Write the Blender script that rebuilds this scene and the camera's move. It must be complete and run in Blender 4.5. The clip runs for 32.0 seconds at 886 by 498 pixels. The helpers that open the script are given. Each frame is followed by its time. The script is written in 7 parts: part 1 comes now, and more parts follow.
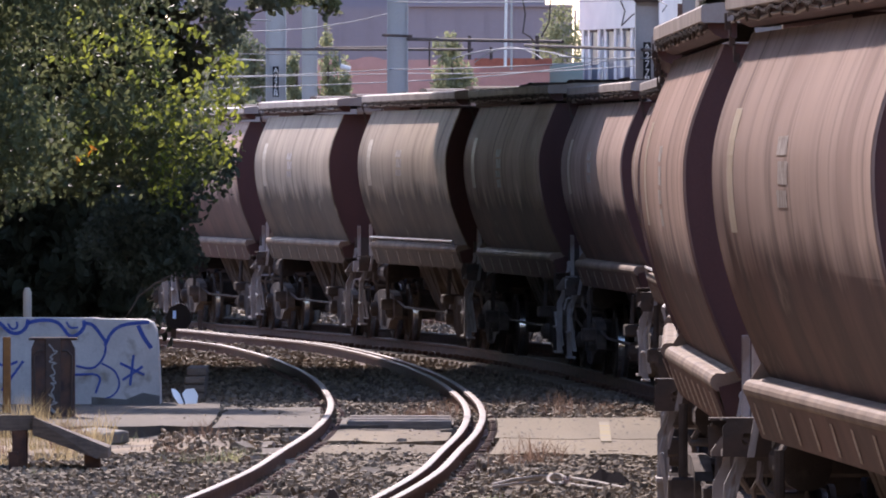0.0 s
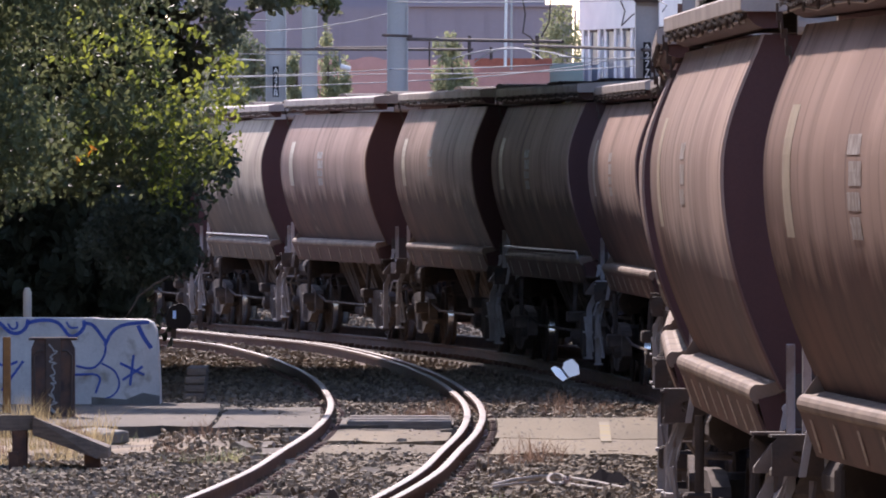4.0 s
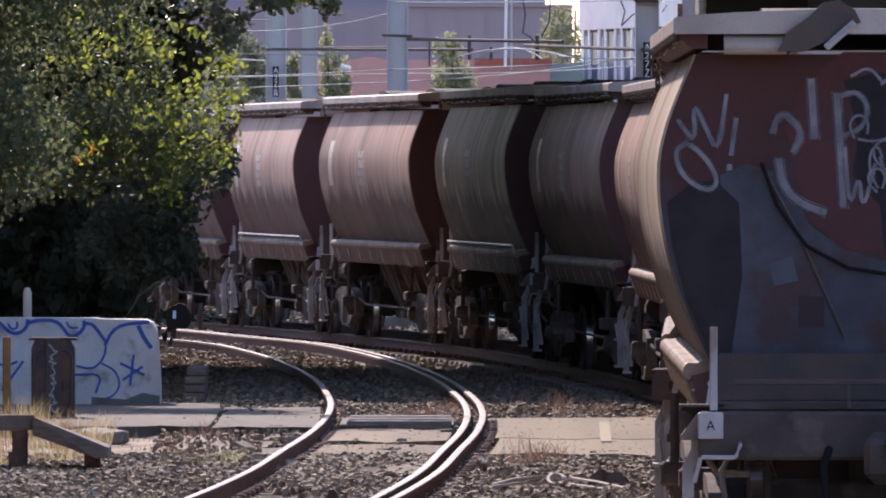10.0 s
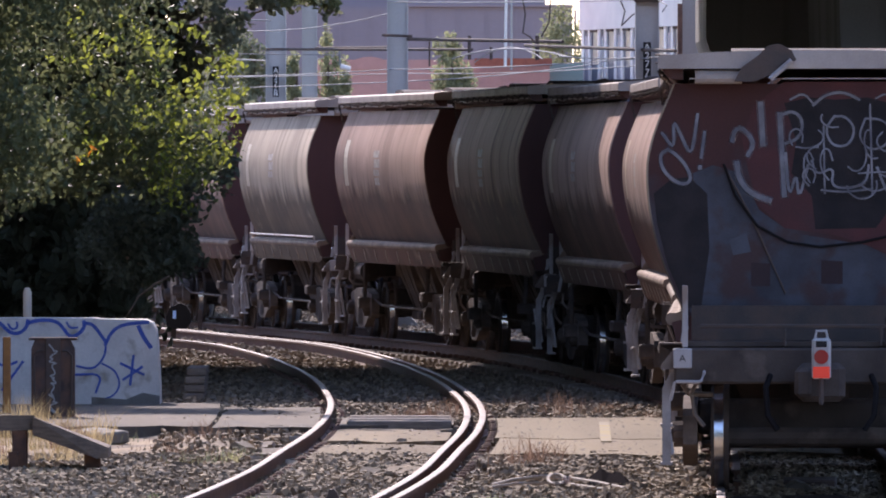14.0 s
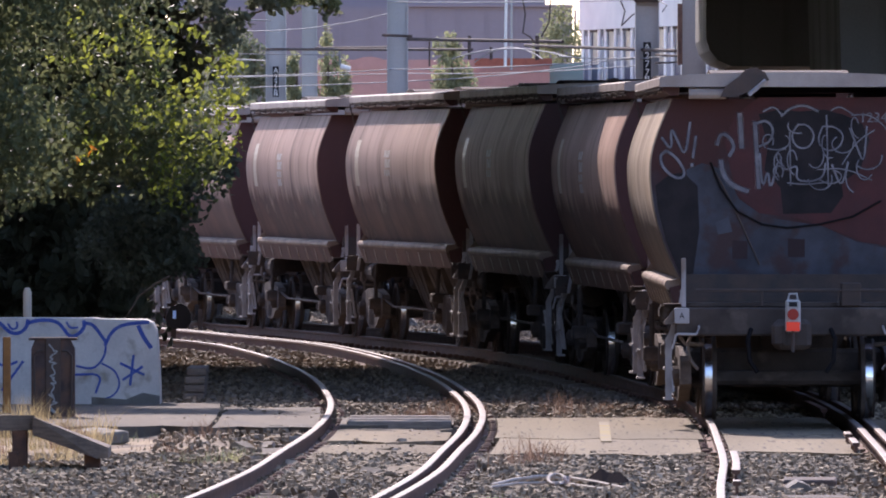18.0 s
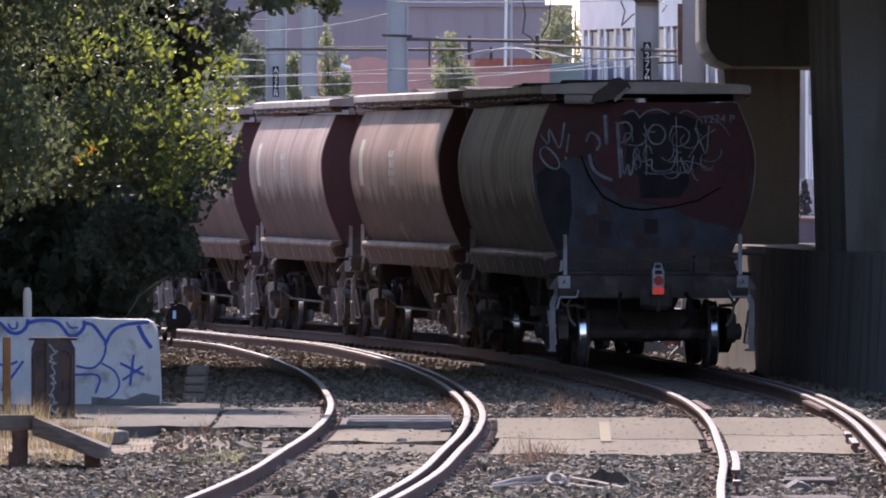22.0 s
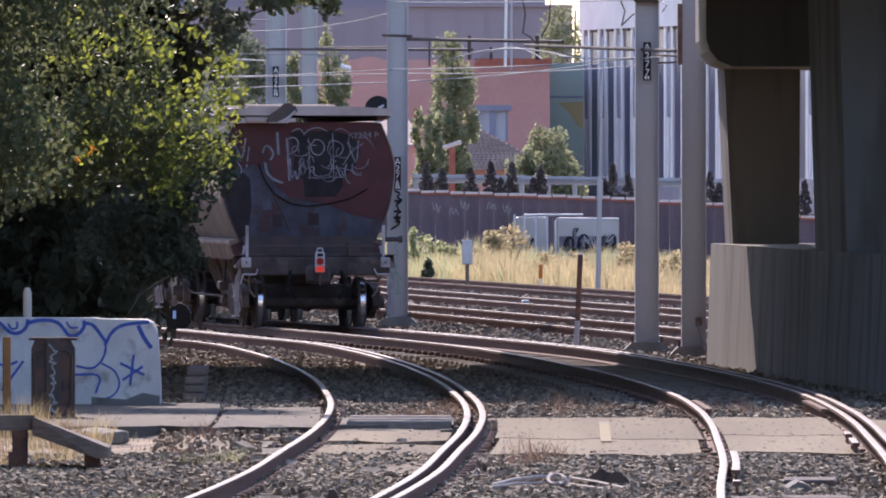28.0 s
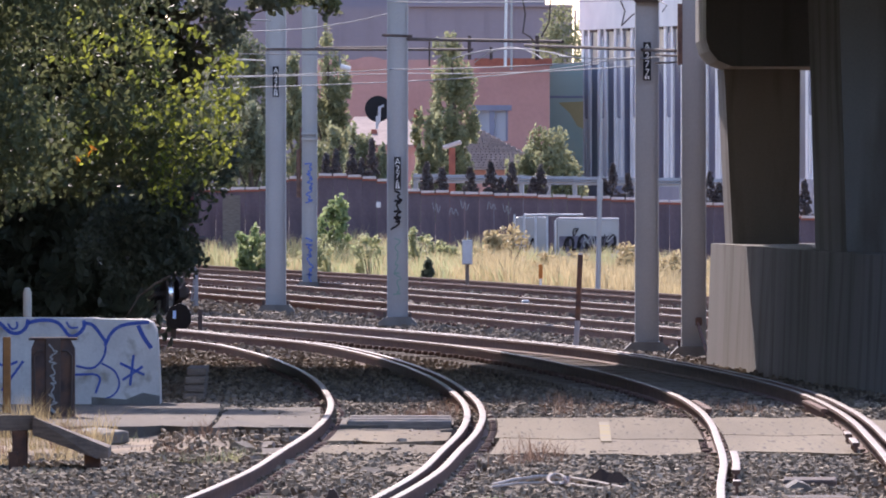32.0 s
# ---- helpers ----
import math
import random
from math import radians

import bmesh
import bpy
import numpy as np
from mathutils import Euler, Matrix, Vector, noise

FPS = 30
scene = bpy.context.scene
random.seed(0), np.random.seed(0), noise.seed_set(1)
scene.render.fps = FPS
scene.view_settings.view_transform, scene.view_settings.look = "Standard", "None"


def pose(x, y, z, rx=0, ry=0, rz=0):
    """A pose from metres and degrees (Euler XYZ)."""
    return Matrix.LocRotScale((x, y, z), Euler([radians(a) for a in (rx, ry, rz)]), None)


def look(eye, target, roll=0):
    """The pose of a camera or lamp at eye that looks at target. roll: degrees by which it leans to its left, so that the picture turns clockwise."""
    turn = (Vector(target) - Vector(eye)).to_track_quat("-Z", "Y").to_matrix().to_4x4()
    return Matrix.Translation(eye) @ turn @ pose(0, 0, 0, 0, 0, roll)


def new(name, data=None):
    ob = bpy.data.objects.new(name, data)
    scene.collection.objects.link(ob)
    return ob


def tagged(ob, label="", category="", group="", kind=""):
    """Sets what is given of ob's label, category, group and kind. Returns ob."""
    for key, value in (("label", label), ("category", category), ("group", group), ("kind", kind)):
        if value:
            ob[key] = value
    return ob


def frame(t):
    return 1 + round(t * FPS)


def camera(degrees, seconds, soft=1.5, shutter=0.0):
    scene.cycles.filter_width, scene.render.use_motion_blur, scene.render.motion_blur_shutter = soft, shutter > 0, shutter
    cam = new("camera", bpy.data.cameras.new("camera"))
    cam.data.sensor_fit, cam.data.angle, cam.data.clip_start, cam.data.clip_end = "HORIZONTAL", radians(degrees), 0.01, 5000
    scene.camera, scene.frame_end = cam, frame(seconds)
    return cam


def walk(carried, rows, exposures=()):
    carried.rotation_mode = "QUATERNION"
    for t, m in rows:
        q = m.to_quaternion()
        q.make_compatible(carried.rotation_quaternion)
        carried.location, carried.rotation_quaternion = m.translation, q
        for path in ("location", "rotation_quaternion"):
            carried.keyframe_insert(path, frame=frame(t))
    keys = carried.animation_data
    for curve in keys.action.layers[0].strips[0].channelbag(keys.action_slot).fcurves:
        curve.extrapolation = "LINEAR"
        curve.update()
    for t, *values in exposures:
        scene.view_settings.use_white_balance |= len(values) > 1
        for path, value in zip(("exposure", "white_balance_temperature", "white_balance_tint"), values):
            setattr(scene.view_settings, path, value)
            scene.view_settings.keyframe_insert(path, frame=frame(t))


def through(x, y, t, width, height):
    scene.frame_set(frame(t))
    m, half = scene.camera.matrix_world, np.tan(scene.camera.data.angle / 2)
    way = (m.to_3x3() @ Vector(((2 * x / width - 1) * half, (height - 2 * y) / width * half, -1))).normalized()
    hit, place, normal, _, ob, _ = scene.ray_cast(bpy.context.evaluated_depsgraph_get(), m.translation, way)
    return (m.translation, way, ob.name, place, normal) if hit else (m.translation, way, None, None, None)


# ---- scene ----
CAM_Z = 2.70
cam = camera(4.605, 32.0, soft=1.9)
walk(cam, [(0.0, look((0, 0, CAM_Z), (0, 195.0, CAM_Z - 1.51))), (32.0, look((0, 0, CAM_Z), (0, 195.0, CAM_Z - 1.51)))],
     exposures=[(0.0, 1.2, 6520, 25), (32.0, 1.2, 6520, 25)])

# ---------------------------------------------------------------- light
SUN = Vector((-0.20, 0.77, 0.66)).normalized()
world = bpy.data.worlds.new("sky")
scene.world = world
world.use_nodes = True
wn = world.node_tree.nodes
wl = world.node_tree.links
sky = wn.new("ShaderNodeTexSky")
sky.sky_type, sky.sun_disc = "NISHITA", False
sky.sun_elevation = math.asin(SUN.z)
sky.sun_rotation = math.atan2(SUN.x, SUN.y)
sky.dust_density, sky.air_density, sky.ozone_density = 0.6, 1.0, 3.0
wn["Background"].inputs["Strength"].default_value = 0.15
wl.new(sky.outputs[0], wn["Background"].inputs["Color"])
sun_data = bpy.data.lights.new("sun", "SUN")
sun_data.energy, sun_data.angle, sun_data.color = 3.3, radians(0.5), (1.0, 0.93, 0.84)
sun = new("sun", sun_data)
sun.matrix_world = look(SUN * 300, (0, 0, 0))


# ---------------------------------------------------------------- materials
def mat(name, a, b=None, scale=6.0, rough=0.75, metal=0.0, bump=0.15, fine=60.0, vary=0.12, streak=0.0, c=None, cscale=1.2, cut=(0.45, 0.62), along=1.0, gloss=0.3):
    """Base colours a and b mixed by a noise of `scale` per metre, a stain c, fine grain and bump."""
    m = bpy.data.materials.new(name)
    m.use_nodes = True
    n, l = m.node_tree.nodes, m.node_tree.links
    p = n["Principled BSDF"]
    tc = n.new("ShaderNodeTexCoord")
    mp = n.new("ShaderNodeMapping")
    l.new(tc.outputs["Object"], mp.inputs["Vector"])
    mp.inputs["Scale"].default_value = (1, along, streak or 1)
    big = n.new("ShaderNodeTexNoise")
    big.inputs["Scale"].default_value, big.inputs["Detail"].default_value = scale, 6
    l.new(mp.outputs[0], big.inputs["Vector"])
    ramp = n.new("ShaderNodeMapRange")
    ramp.inputs["From Min"].default_value, ramp.inputs["From Max"].default_value = 0.35, 0.65
    l.new(big.outputs["Fac"], ramp.inputs["Value"])
    mix = n.new("ShaderNodeMix")
    mix.data_type = "RGBA"
    mix.inputs["A"].default_value = (*a, 1)
    mix.inputs["B"].default_value = (*(b or tuple(v * 0.75 for v in a)), 1)
    l.new(ramp.outputs[0], mix.inputs["Factor"])
    col = mix.outputs["Result"]
    if c:
        st = n.new("ShaderNodeTexNoise")
        st.inputs["Scale"].default_value, st.inputs["Detail"].default_value = cscale, 8
        l.new(mp.outputs[0], st.inputs["Vector"])
        r2 = n.new("ShaderNodeMapRange")
        r2.inputs["From Min"].default_value, r2.inputs["From Max"].default_value = cut
        l.new(st.outputs["Fac"], r2.inputs["Value"])
        m2 = n.new("ShaderNodeMix")
        m2.data_type = "RGBA"
        l.new(r2.outputs[0], m2.inputs["Factor"])
        l.new(col, m2.inputs["A"])
        m2.inputs["B"].default_value = (*c, 1)
        col = m2.outputs["Result"]
    grain = n.new("ShaderNodeTexNoise")
    grain.inputs["Scale"].default_value, grain.inputs["Detail"].default_value = fine, 3
    l.new(tc.outputs["Object"], grain.inputs["Vector"])
    info = n.new("ShaderNodeObjectInfo")
    add = n.new("ShaderNodeMath")
    add.operation = "MULTIPLY_ADD"
    l.new(info.outputs["Random"], add.inputs[0])
    add.inputs[1].default_value = 0.5
    l.new(grain.outputs["Fac"], add.inputs[2])
    r3 = n.new("ShaderNodeMapRange")
    r3.inputs["From Min"].default_value, r3.inputs["From Max"].default_value = 0.3, 1.2
    r3.inputs["To Min"].default_value, r3.inputs["To Max"].default_value = 1 - vary, 1 + vary
    l.new(add.outputs[0], r3.inputs["Value"])
    hv = n.new("ShaderNodeHueSaturation")
    l.new(col, hv.inputs["Color"])
    l.new(r3.outputs[0], hv.inputs["Value"])
    l.new(hv.outputs[0], p.inputs["Base Color"])
    p.inputs["Roughness"].default_value, p.inputs["Metallic"].default_value = rough, metal
    p.inputs["Specular IOR Level"].default_value = gloss
    if bump:
        bp = n.new("ShaderNodeBump")
        bp.inputs["Strength"].default_value, bp.inputs["Distance"].default_value = bump, 0.01
        l.new(grain.outputs["Fac"], bp.inputs["Height"])
        l.new(bp.outputs[0], p.inputs["Normal"])
    return m


def pebbly(name, a, b):
    """Loose stones: each one its own tone between a and b, with fine grain."""
    m = mat(name, a, b, 14, 0.9, 0, 0.3, 60, 0.2)
    n, l = m.node_tree.nodes, m.node_tree.links
    geo = n.new("ShaderNodeNewGeometry")
    two = n.new("ShaderNodeMath")
    two.operation = "POWER"
    l.new(geo.outputs["Random Per Island"], two.inputs[0])
    two.inputs[1].default_value = 0.75
    l.new(two.outputs[0], n["Mix"].inputs["Factor"])
    return m


def plain(name, col, rough=0.6, metal=0.0, glow=0.0, gloss=0.2):
    m = bpy.data.materials.new(name)
    m.use_nodes = True
    p = m.node_tree.nodes["Principled BSDF"]
    p.inputs["Base Color"].default_value = (*col, 1)
    p.inputs["Roughness"].default_value, p.inputs["Metallic"].default_value = rough, metal
    p.inputs["Specular IOR Level"].default_value = gloss
    if glow:
        p.inputs["Emission Color"].default_value, p.inputs["Emission Strength"].default_value = (*col, 1), glow
    return m


def leafy(name, a, b, through=0.45):
    """Leaf: colour varies from island to island; light comes through it."""
    m = bpy.data.materials.new(name)
    m.use_nodes = True
    n, l = m.node_tree.nodes, m.node_tree.links
    p = n["Principled BSDF"]
    geo = n.new("ShaderNodeNewGeometry")
    mix = n.new("ShaderNodeMix")
    mix.data_type = "RGBA"
    mix.inputs["A"].default_value, mix.inputs["B"].default_value = (*a, 1), (*b, 1)
    l.new(geo.outputs["Random Per Island"], mix.inputs["Factor"])
    l.new(mix.outputs["Result"], p.inputs["Base Color"])
    p.inputs["Roughness"].default_value = 0.55
    p.inputs["Specular IOR Level"].default_value = 0.3
    tr = n.new("ShaderNodeBsdfTranslucent")
    hs = n.new("ShaderNodeHueSaturation")
    hs.inputs["Saturation"].default_value, hs.inputs["Value"].default_value, hs.inputs["Hue"].default_value = 1.0, 1.8, 0.485
    l.new(mix.outputs["Result"], hs.inputs["Color"])
    l.new(hs.outputs[0], tr.inputs["Color"])
    ms = n.new("ShaderNodeMixShader")
    ms.inputs[0].default_value = through
    l.new(p.outputs[0], ms.inputs[1])
    l.new(tr.outputs[0], ms.inputs[2])
    l.new(ms.outputs[0], n["Material Output"].inputs["Surface"])
    return m


def overspray(name, col):
    """Fine paint mist that lets the paint below show through between its specks."""
    m = bpy.data.materials.new(name)
    m.use_nodes = True
    n, l = m.node_tree.nodes, m.node_tree.links
    p = n["Principled BSDF"]
    p.inputs["Base Color"].default_value = (*col, 1)
    p.inputs["Roughness"].default_value = 0.75
    tc, t, r = n.new("ShaderNodeTexCoord"), n.new("ShaderNodeTexNoise"), n.new("ShaderNodeMapRange")
    t.inputs["Scale"].default_value, t.inputs["Detail"].default_value = 45.0, 4.0
    for key, v in zip(("From Min", "From Max", "To Min", "To Max"), (0.36, 0.72, 0.0, 0.42)):
        r.inputs[key].default_value = v
    l.new(tc.outputs["Object"], t.inputs["Vector"])
    l.new(t.outputs["Fac"], r.inputs["Value"])
    l.new(r.outputs[0], p.inputs["Alpha"])
    return m


def wagon_paint(name, red, dust, low):
    """Faded freight paint under grain dust: soft run-off streaks, worn patches; below a ragged line, grime and
    painted-in shade.
    """
    m = bpy.data.materials.new(name)
    m.use_nodes = True
    n, l = m.node_tree.nodes, m.node_tree.links
    p = n["Principled BSDF"]
    tc = n.new("ShaderNodeTexCoord")
    info = n.new("ShaderNodeObjectInfo")
    sep = n.new("ShaderNodeSeparateXYZ")
    l.new(tc.outputs["Object"], sep.inputs[0])
    off = n.new("ShaderNodeMath")
    off.operation = "MULTIPLY"
    off.inputs[1].default_value = 57.0
    l.new(info.outputs["Random"], off.inputs[0])
    av = n.new("ShaderNodeVectorMath")
    l.new(tc.outputs["Object"], av.inputs[0])
    l.new(off.outputs[0], av.inputs[1])

    def noise(sy, sz, detail, rough=0.5):
        mp = n.new("ShaderNodeMapping")
        mp.inputs["Scale"].default_value = (0.0, sy, sz)
        l.new(av.outputs[0], mp.inputs["Vector"])
        t = n.new("ShaderNodeTexNoise")
        t.inputs["Scale"].default_value, t.inputs["Detail"].default_value, t.inputs["Roughness"].default_value = 1.0, detail, rough
        l.new(mp.outputs[0], t.inputs["Vector"])
        return t.outputs["Fac"]

    def ramp(value, a, b, to0=0.0, to1=1.0):
        r = n.new("ShaderNodeMapRange")
        for key, v in zip(("From Min", "From Max", "To Min", "To Max"), (a, b, to0, to1)):
            r.inputs[key].default_value = v
        l.new(value, r.inputs["Value"])
        return r.outputs[0]

    def blend(fac, a, b):
        x = n.new("ShaderNodeMix")
        x.data_type = "RGBA"
        l.new(fac, x.inputs["Factor"])
        for key, v in (("A", a), ("B", b)):
            if isinstance(v, tuple):
                x.inputs[key].default_value = (*v, 1)
            else:
                l.new(v, x.inputs[key])
        return x.outputs["Result"]
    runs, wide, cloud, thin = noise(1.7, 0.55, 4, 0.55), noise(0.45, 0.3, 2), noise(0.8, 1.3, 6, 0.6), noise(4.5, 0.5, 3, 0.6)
    # ragged lower limit of the dust, height plus streaks; below it grime and painted-in shade
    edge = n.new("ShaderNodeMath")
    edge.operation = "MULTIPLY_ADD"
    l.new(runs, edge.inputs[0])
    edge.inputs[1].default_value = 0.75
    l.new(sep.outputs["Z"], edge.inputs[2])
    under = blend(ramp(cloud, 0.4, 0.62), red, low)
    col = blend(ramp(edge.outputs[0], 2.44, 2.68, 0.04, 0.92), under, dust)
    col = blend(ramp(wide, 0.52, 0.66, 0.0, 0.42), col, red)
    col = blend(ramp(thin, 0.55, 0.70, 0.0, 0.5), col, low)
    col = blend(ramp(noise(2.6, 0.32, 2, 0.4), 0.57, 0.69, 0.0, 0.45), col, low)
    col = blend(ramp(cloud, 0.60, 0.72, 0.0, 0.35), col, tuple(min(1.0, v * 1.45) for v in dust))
    hv = n.new("ShaderNodeHueSaturation")
    l.new(col, hv.inputs["Color"])
    l.new(ramp(runs, 0.3, 0.7, 0.88, 1.1), hv.inputs["Value"])
    l.new(hv.outputs[0], p.inputs["Base Color"])
    p.inputs["Roughness"].default_value = 0.7
    p.inputs["Specular IOR Level"].default_value = 0.12
    bp = n.new("ShaderNodeBump")
    bp.inputs["Strength"].default_value, bp.inputs["Distance"].default_value = 0.2, 0.03
    l.new(wide, bp.inputs["Height"])
    l.new(bp.outputs[0], p.inputs["Normal"])
    return m


M_STEEL = mat("worn_rail_head", (0.185, 0.158, 0.145), (0.12, 0.10, 0.09), 4, 0.6, 0.35, 0.08, c=(0.12, 0.085, 0.07), cscale=1.5, cut=(0.5, 0.7))
M_RUST = mat("rusty_rail", (0.18, 0.102, 0.075), (0.11, 0.068, 0.055), 9, 0.85, 0, 0.3)
M_SLEEPER = mat("sleeper", (0.20, 0.16, 0.125), (0.13, 0.10, 0.08), 5, 0.9, 0, 0.4)
M_GROUND = mat("ballast_bed", (0.20, 0.16, 0.12), (0.13, 0.105, 0.08), 2.0, 0.95, 0, 0.9, 22.0, 0.4, c=(0.30, 0.235, 0.16), cscale=0.5)
M_STONE = pebbly("ballast_stone", (0.435, 0.352, 0.252), (0.085, 0.068, 0.05))
# darker ballast beyond the crossing; its colour also deepens the bridge shade
M_STONE_FAR = pebbly("far_dark_ballast", (0.285, 0.226, 0.165), (0.10, 0.08, 0.06))
M_RUBBLE = pebbly("broken_concrete", (0.40, 0.34, 0.27), (0.20, 0.17, 0.135))
M_ASPHALT = mat("crossing_asphalt", (0.222, 0.180, 0.122), (0.158, 0.127, 0.088), 1.3, 0.95, 0, 0.6, 30, 0.25, c=(0.075, 0.06, 0.05), cscale=20.0, cut=(0.60, 0.66), along=0.05)
M_PLANK = mat("weathered_plank", (0.30, 0.255, 0.215), (0.20, 0.17, 0.145), 6, 0.9, 0, 0.4, 30, 0.15, streak=8)
M_TAR = mat("grey_tarmac", (0.15, 0.128, 0.102), (0.11, 0.093, 0.076), 1.6, 0.9, 0, 0.35, 35, 0.15, c=(0.10, 0.09, 0.08), cscale=3.0, cut=(0.58, 0.66), along=0.12)
M_RUSTY_OLD = mat("old_rust", (0.15, 0.085, 0.065), (0.09, 0.06, 0.055), 7, 0.85, 0.1, 0.3, c=(0.24, 0.12, 0.07), cscale=4.0)
M_GALV_BRIGHT = mat("pale_zinc", (0.60, 0.60, 0.61), (0.50, 0.50, 0.52), 3, 0.5, 0.1, 0.05, 20, 0.1)
M_CONC = mat("concrete", (0.235, 0.22, 0.20), (0.19, 0.178, 0.162), 0.7, 0.9, 0, 0.25, 30, 0.12, streak=0.15, c=(0.13, 0.11, 0.092), cscale=2.4, cut=(0.5, 0.72))
M_CONC_DARK = mat("soffit_concrete", (0.33, 0.31, 0.29), (0.26, 0.245, 0.23), 0.8, 0.9, 0, 0.15, 25, 0.1, streak=0.2)
M_WHITEBLOCK = mat("painted_block", (0.72, 0.68, 0.64), (0.60, 0.565, 0.53), 2.2, 0.8, 0, 0.25, 26, 0.12, c=(0.38, 0.33, 0.27), cscale=4.0, cut=(0.54, 0.70))
M_BLUE = mat("blue_spray_paint", (0.045, 0.09, 0.38), (0.09, 0.14, 0.42), 9, 0.6, 0, 0.05)
M_GALV = mat("galvanised_mast", (0.44, 0.435, 0.43), (0.36, 0.355, 0.35), 1.5, 0.55, 0.25, 0.05, 30, 0.08, streak=0.2)
M_BLACKPLATE = plain("black_number_plate", (0.015, 0.015, 0.018), 0.5)
M_WHITE = plain("white_paint", (0.78, 0.77, 0.74), 0.6)
M_DARKSTEEL = mat("dark_steel", (0.075, 0.065, 0.062), (0.11, 0.08, 0.068), 5, 0.8, 0.0, 0.2, gloss=0.12)
M_GRIME = mat("dusty_underframe", (0.115, 0.092, 0.082), (0.065, 0.052, 0.047), 2.5, 0.9, 0.0, 0.3, gloss=0.12, c=(0.17, 0.135, 0.115), cscale=3.0, cut=(0.55, 0.7))
M_END = mat("maroon_end_plate", (0.10, 0.042, 0.039), (0.07, 0.033, 0.032), 1.5, 0.6, 0, 0.1, streak=0.3)
M_ROOFRIM = mat("dusty_roof_rim", (0.46, 0.395, 0.355), (0.33, 0.27, 0.24), 2, 0.7, 0.1, 0.15)
M_WIRE = plain("grey_wire", (0.23, 0.23, 0.235), 0.65, 0.0)


# ---------------------------------------------------------------- mesh tools
GROUND_Z = -0.17


class Shape:
    """Collects vertices and faces of one part."""

    def __init__(self):
        self.v, self.f = [], []

    def add(self, verts, faces):
        k = len(self.v)
        self.v += [tuple(p) for p in verts]
        self.f += [tuple(i + k for i in q) for q in faces]
        return self

    def box(self, x0, x1, y0, y1, z0, z1, m=None, bevel=0.0):
        b = bevel
        if not b:
            p = [(x, y, z) for z in (z0, z1) for y in (y0, y1) for x in (x0, x1)]
            q = [(0, 2, 3, 1), (4, 5, 7, 6), (0, 1, 5, 4), (2, 6, 7, 3), (0, 4, 6, 2), (1, 3, 7, 5)]
        else:
            ring = [(x0 + b, y0), (x1 - b, y0), (x1, y0 + b), (x1, y1 - b), (x1 - b, y1), (x0 + b, y1), (x0, y1 - b), (x0, y0 + b)]
            cx, cy = (x0 + x1) / 2, (y0 + y1) / 2
            fx, fy = 1 - 2 * b / max(x1 - x0, 1e-6), 1 - 2 * b / max(y1 - y0, 1e-6)
            small = [(cx + (x - cx) * fx, cy + (y - cy) * fy) for x, y in ring]
            p = [(*c, z0) for c in small] + [(*c, z0 + b) for c in ring] + [(*c, z1 - b) for c in ring] + [(*c, z1) for c in small]
            q = [tuple(range(7, -1, -1)), tuple(range(24, 32))]
            q += [(r * 8 + i, r * 8 + (i + 1) % 8, r * 8 + 8 + (i + 1) % 8, r * 8 + 8 + i) for r in range(3) for i in range(8)]
        if m is not None:
            p = [tuple(m @ Vector(c)) for c in p]
        return self.add(p, q)

    def prism(self, outline, a, b, axis="y", m=None):
        """A closed outline (2D) drawn out from a to b along an axis."""
        put = {"y": lambda u, w, t: (u, t, w), "x": lambda u, w, t: (t, u, w), "z": lambda u, w, t: (u, w, t)}[axis]
        n = len(outline)
        p = [put(u, w, a) for u, w in outline] + [put(u, w, b) for u, w in outline]
        if m is not None:
            p = [tuple(m @ Vector(c)) for c in p]
        q = [(i, (i + 1) % n, n + (i + 1) % n, n + i) for i in range(n)] + [tuple(range(n - 1, -1, -1)), tuple(range(n, 2 * n))]
        return self.add(p, q)

    def rod(self, a, b, r, r2=None, n=8):
        a, b = Vector(a), Vector(b)
        w = (b - a).normalized()
        u = w.orthogonal().normalized()
        v = w.cross(u)
        r2 = r if r2 is None else r2
        p = [a + (u * math.cos(2 * math.pi * i / n) + v * math.sin(2 * math.pi * i / n)) * r for i in range(n)]
        p += [b + (u * math.cos(2 * math.pi * i / n) + v * math.sin(2 * math.pi * i / n)) * r2 for i in range(n)]
        q = [(i, (i + 1) % n, n + (i + 1) % n, n + i) for i in range(n)] + [tuple(range(n - 1, -1, -1)), tuple(range(n, 2 * n))]
        return self.add(p, q)

    def tube(self, pts, r, n=6):
        """A round bar bent through points, one closed surface."""
        p = [Vector(q) for q in pts]
        ref = Vector((0.31, 0.52, 0.8)).normalized()
        verts, faces = [], []
        for i, q in enumerate(p):
            t = (p[min(i + 1, len(p) - 1)] - p[max(i - 1, 0)]).normalized()
            u = t.cross(ref).normalized()
            v = t.cross(u)
            verts += [q + (u * math.cos(2 * math.pi * j / n) + v * math.sin(2 * math.pi * j / n)) * r for j in range(n)]
        for i in range(len(p) - 1):
            faces += [(i * n + j, i * n + (j + 1) % n, (i + 1) * n + (j + 1) % n, (i + 1) * n + j) for j in range(n)]
        faces += [tuple(range(n - 1, -1, -1)), tuple(range((len(p) - 1) * n, len(p) * n))]
        return self.add(verts, faces)

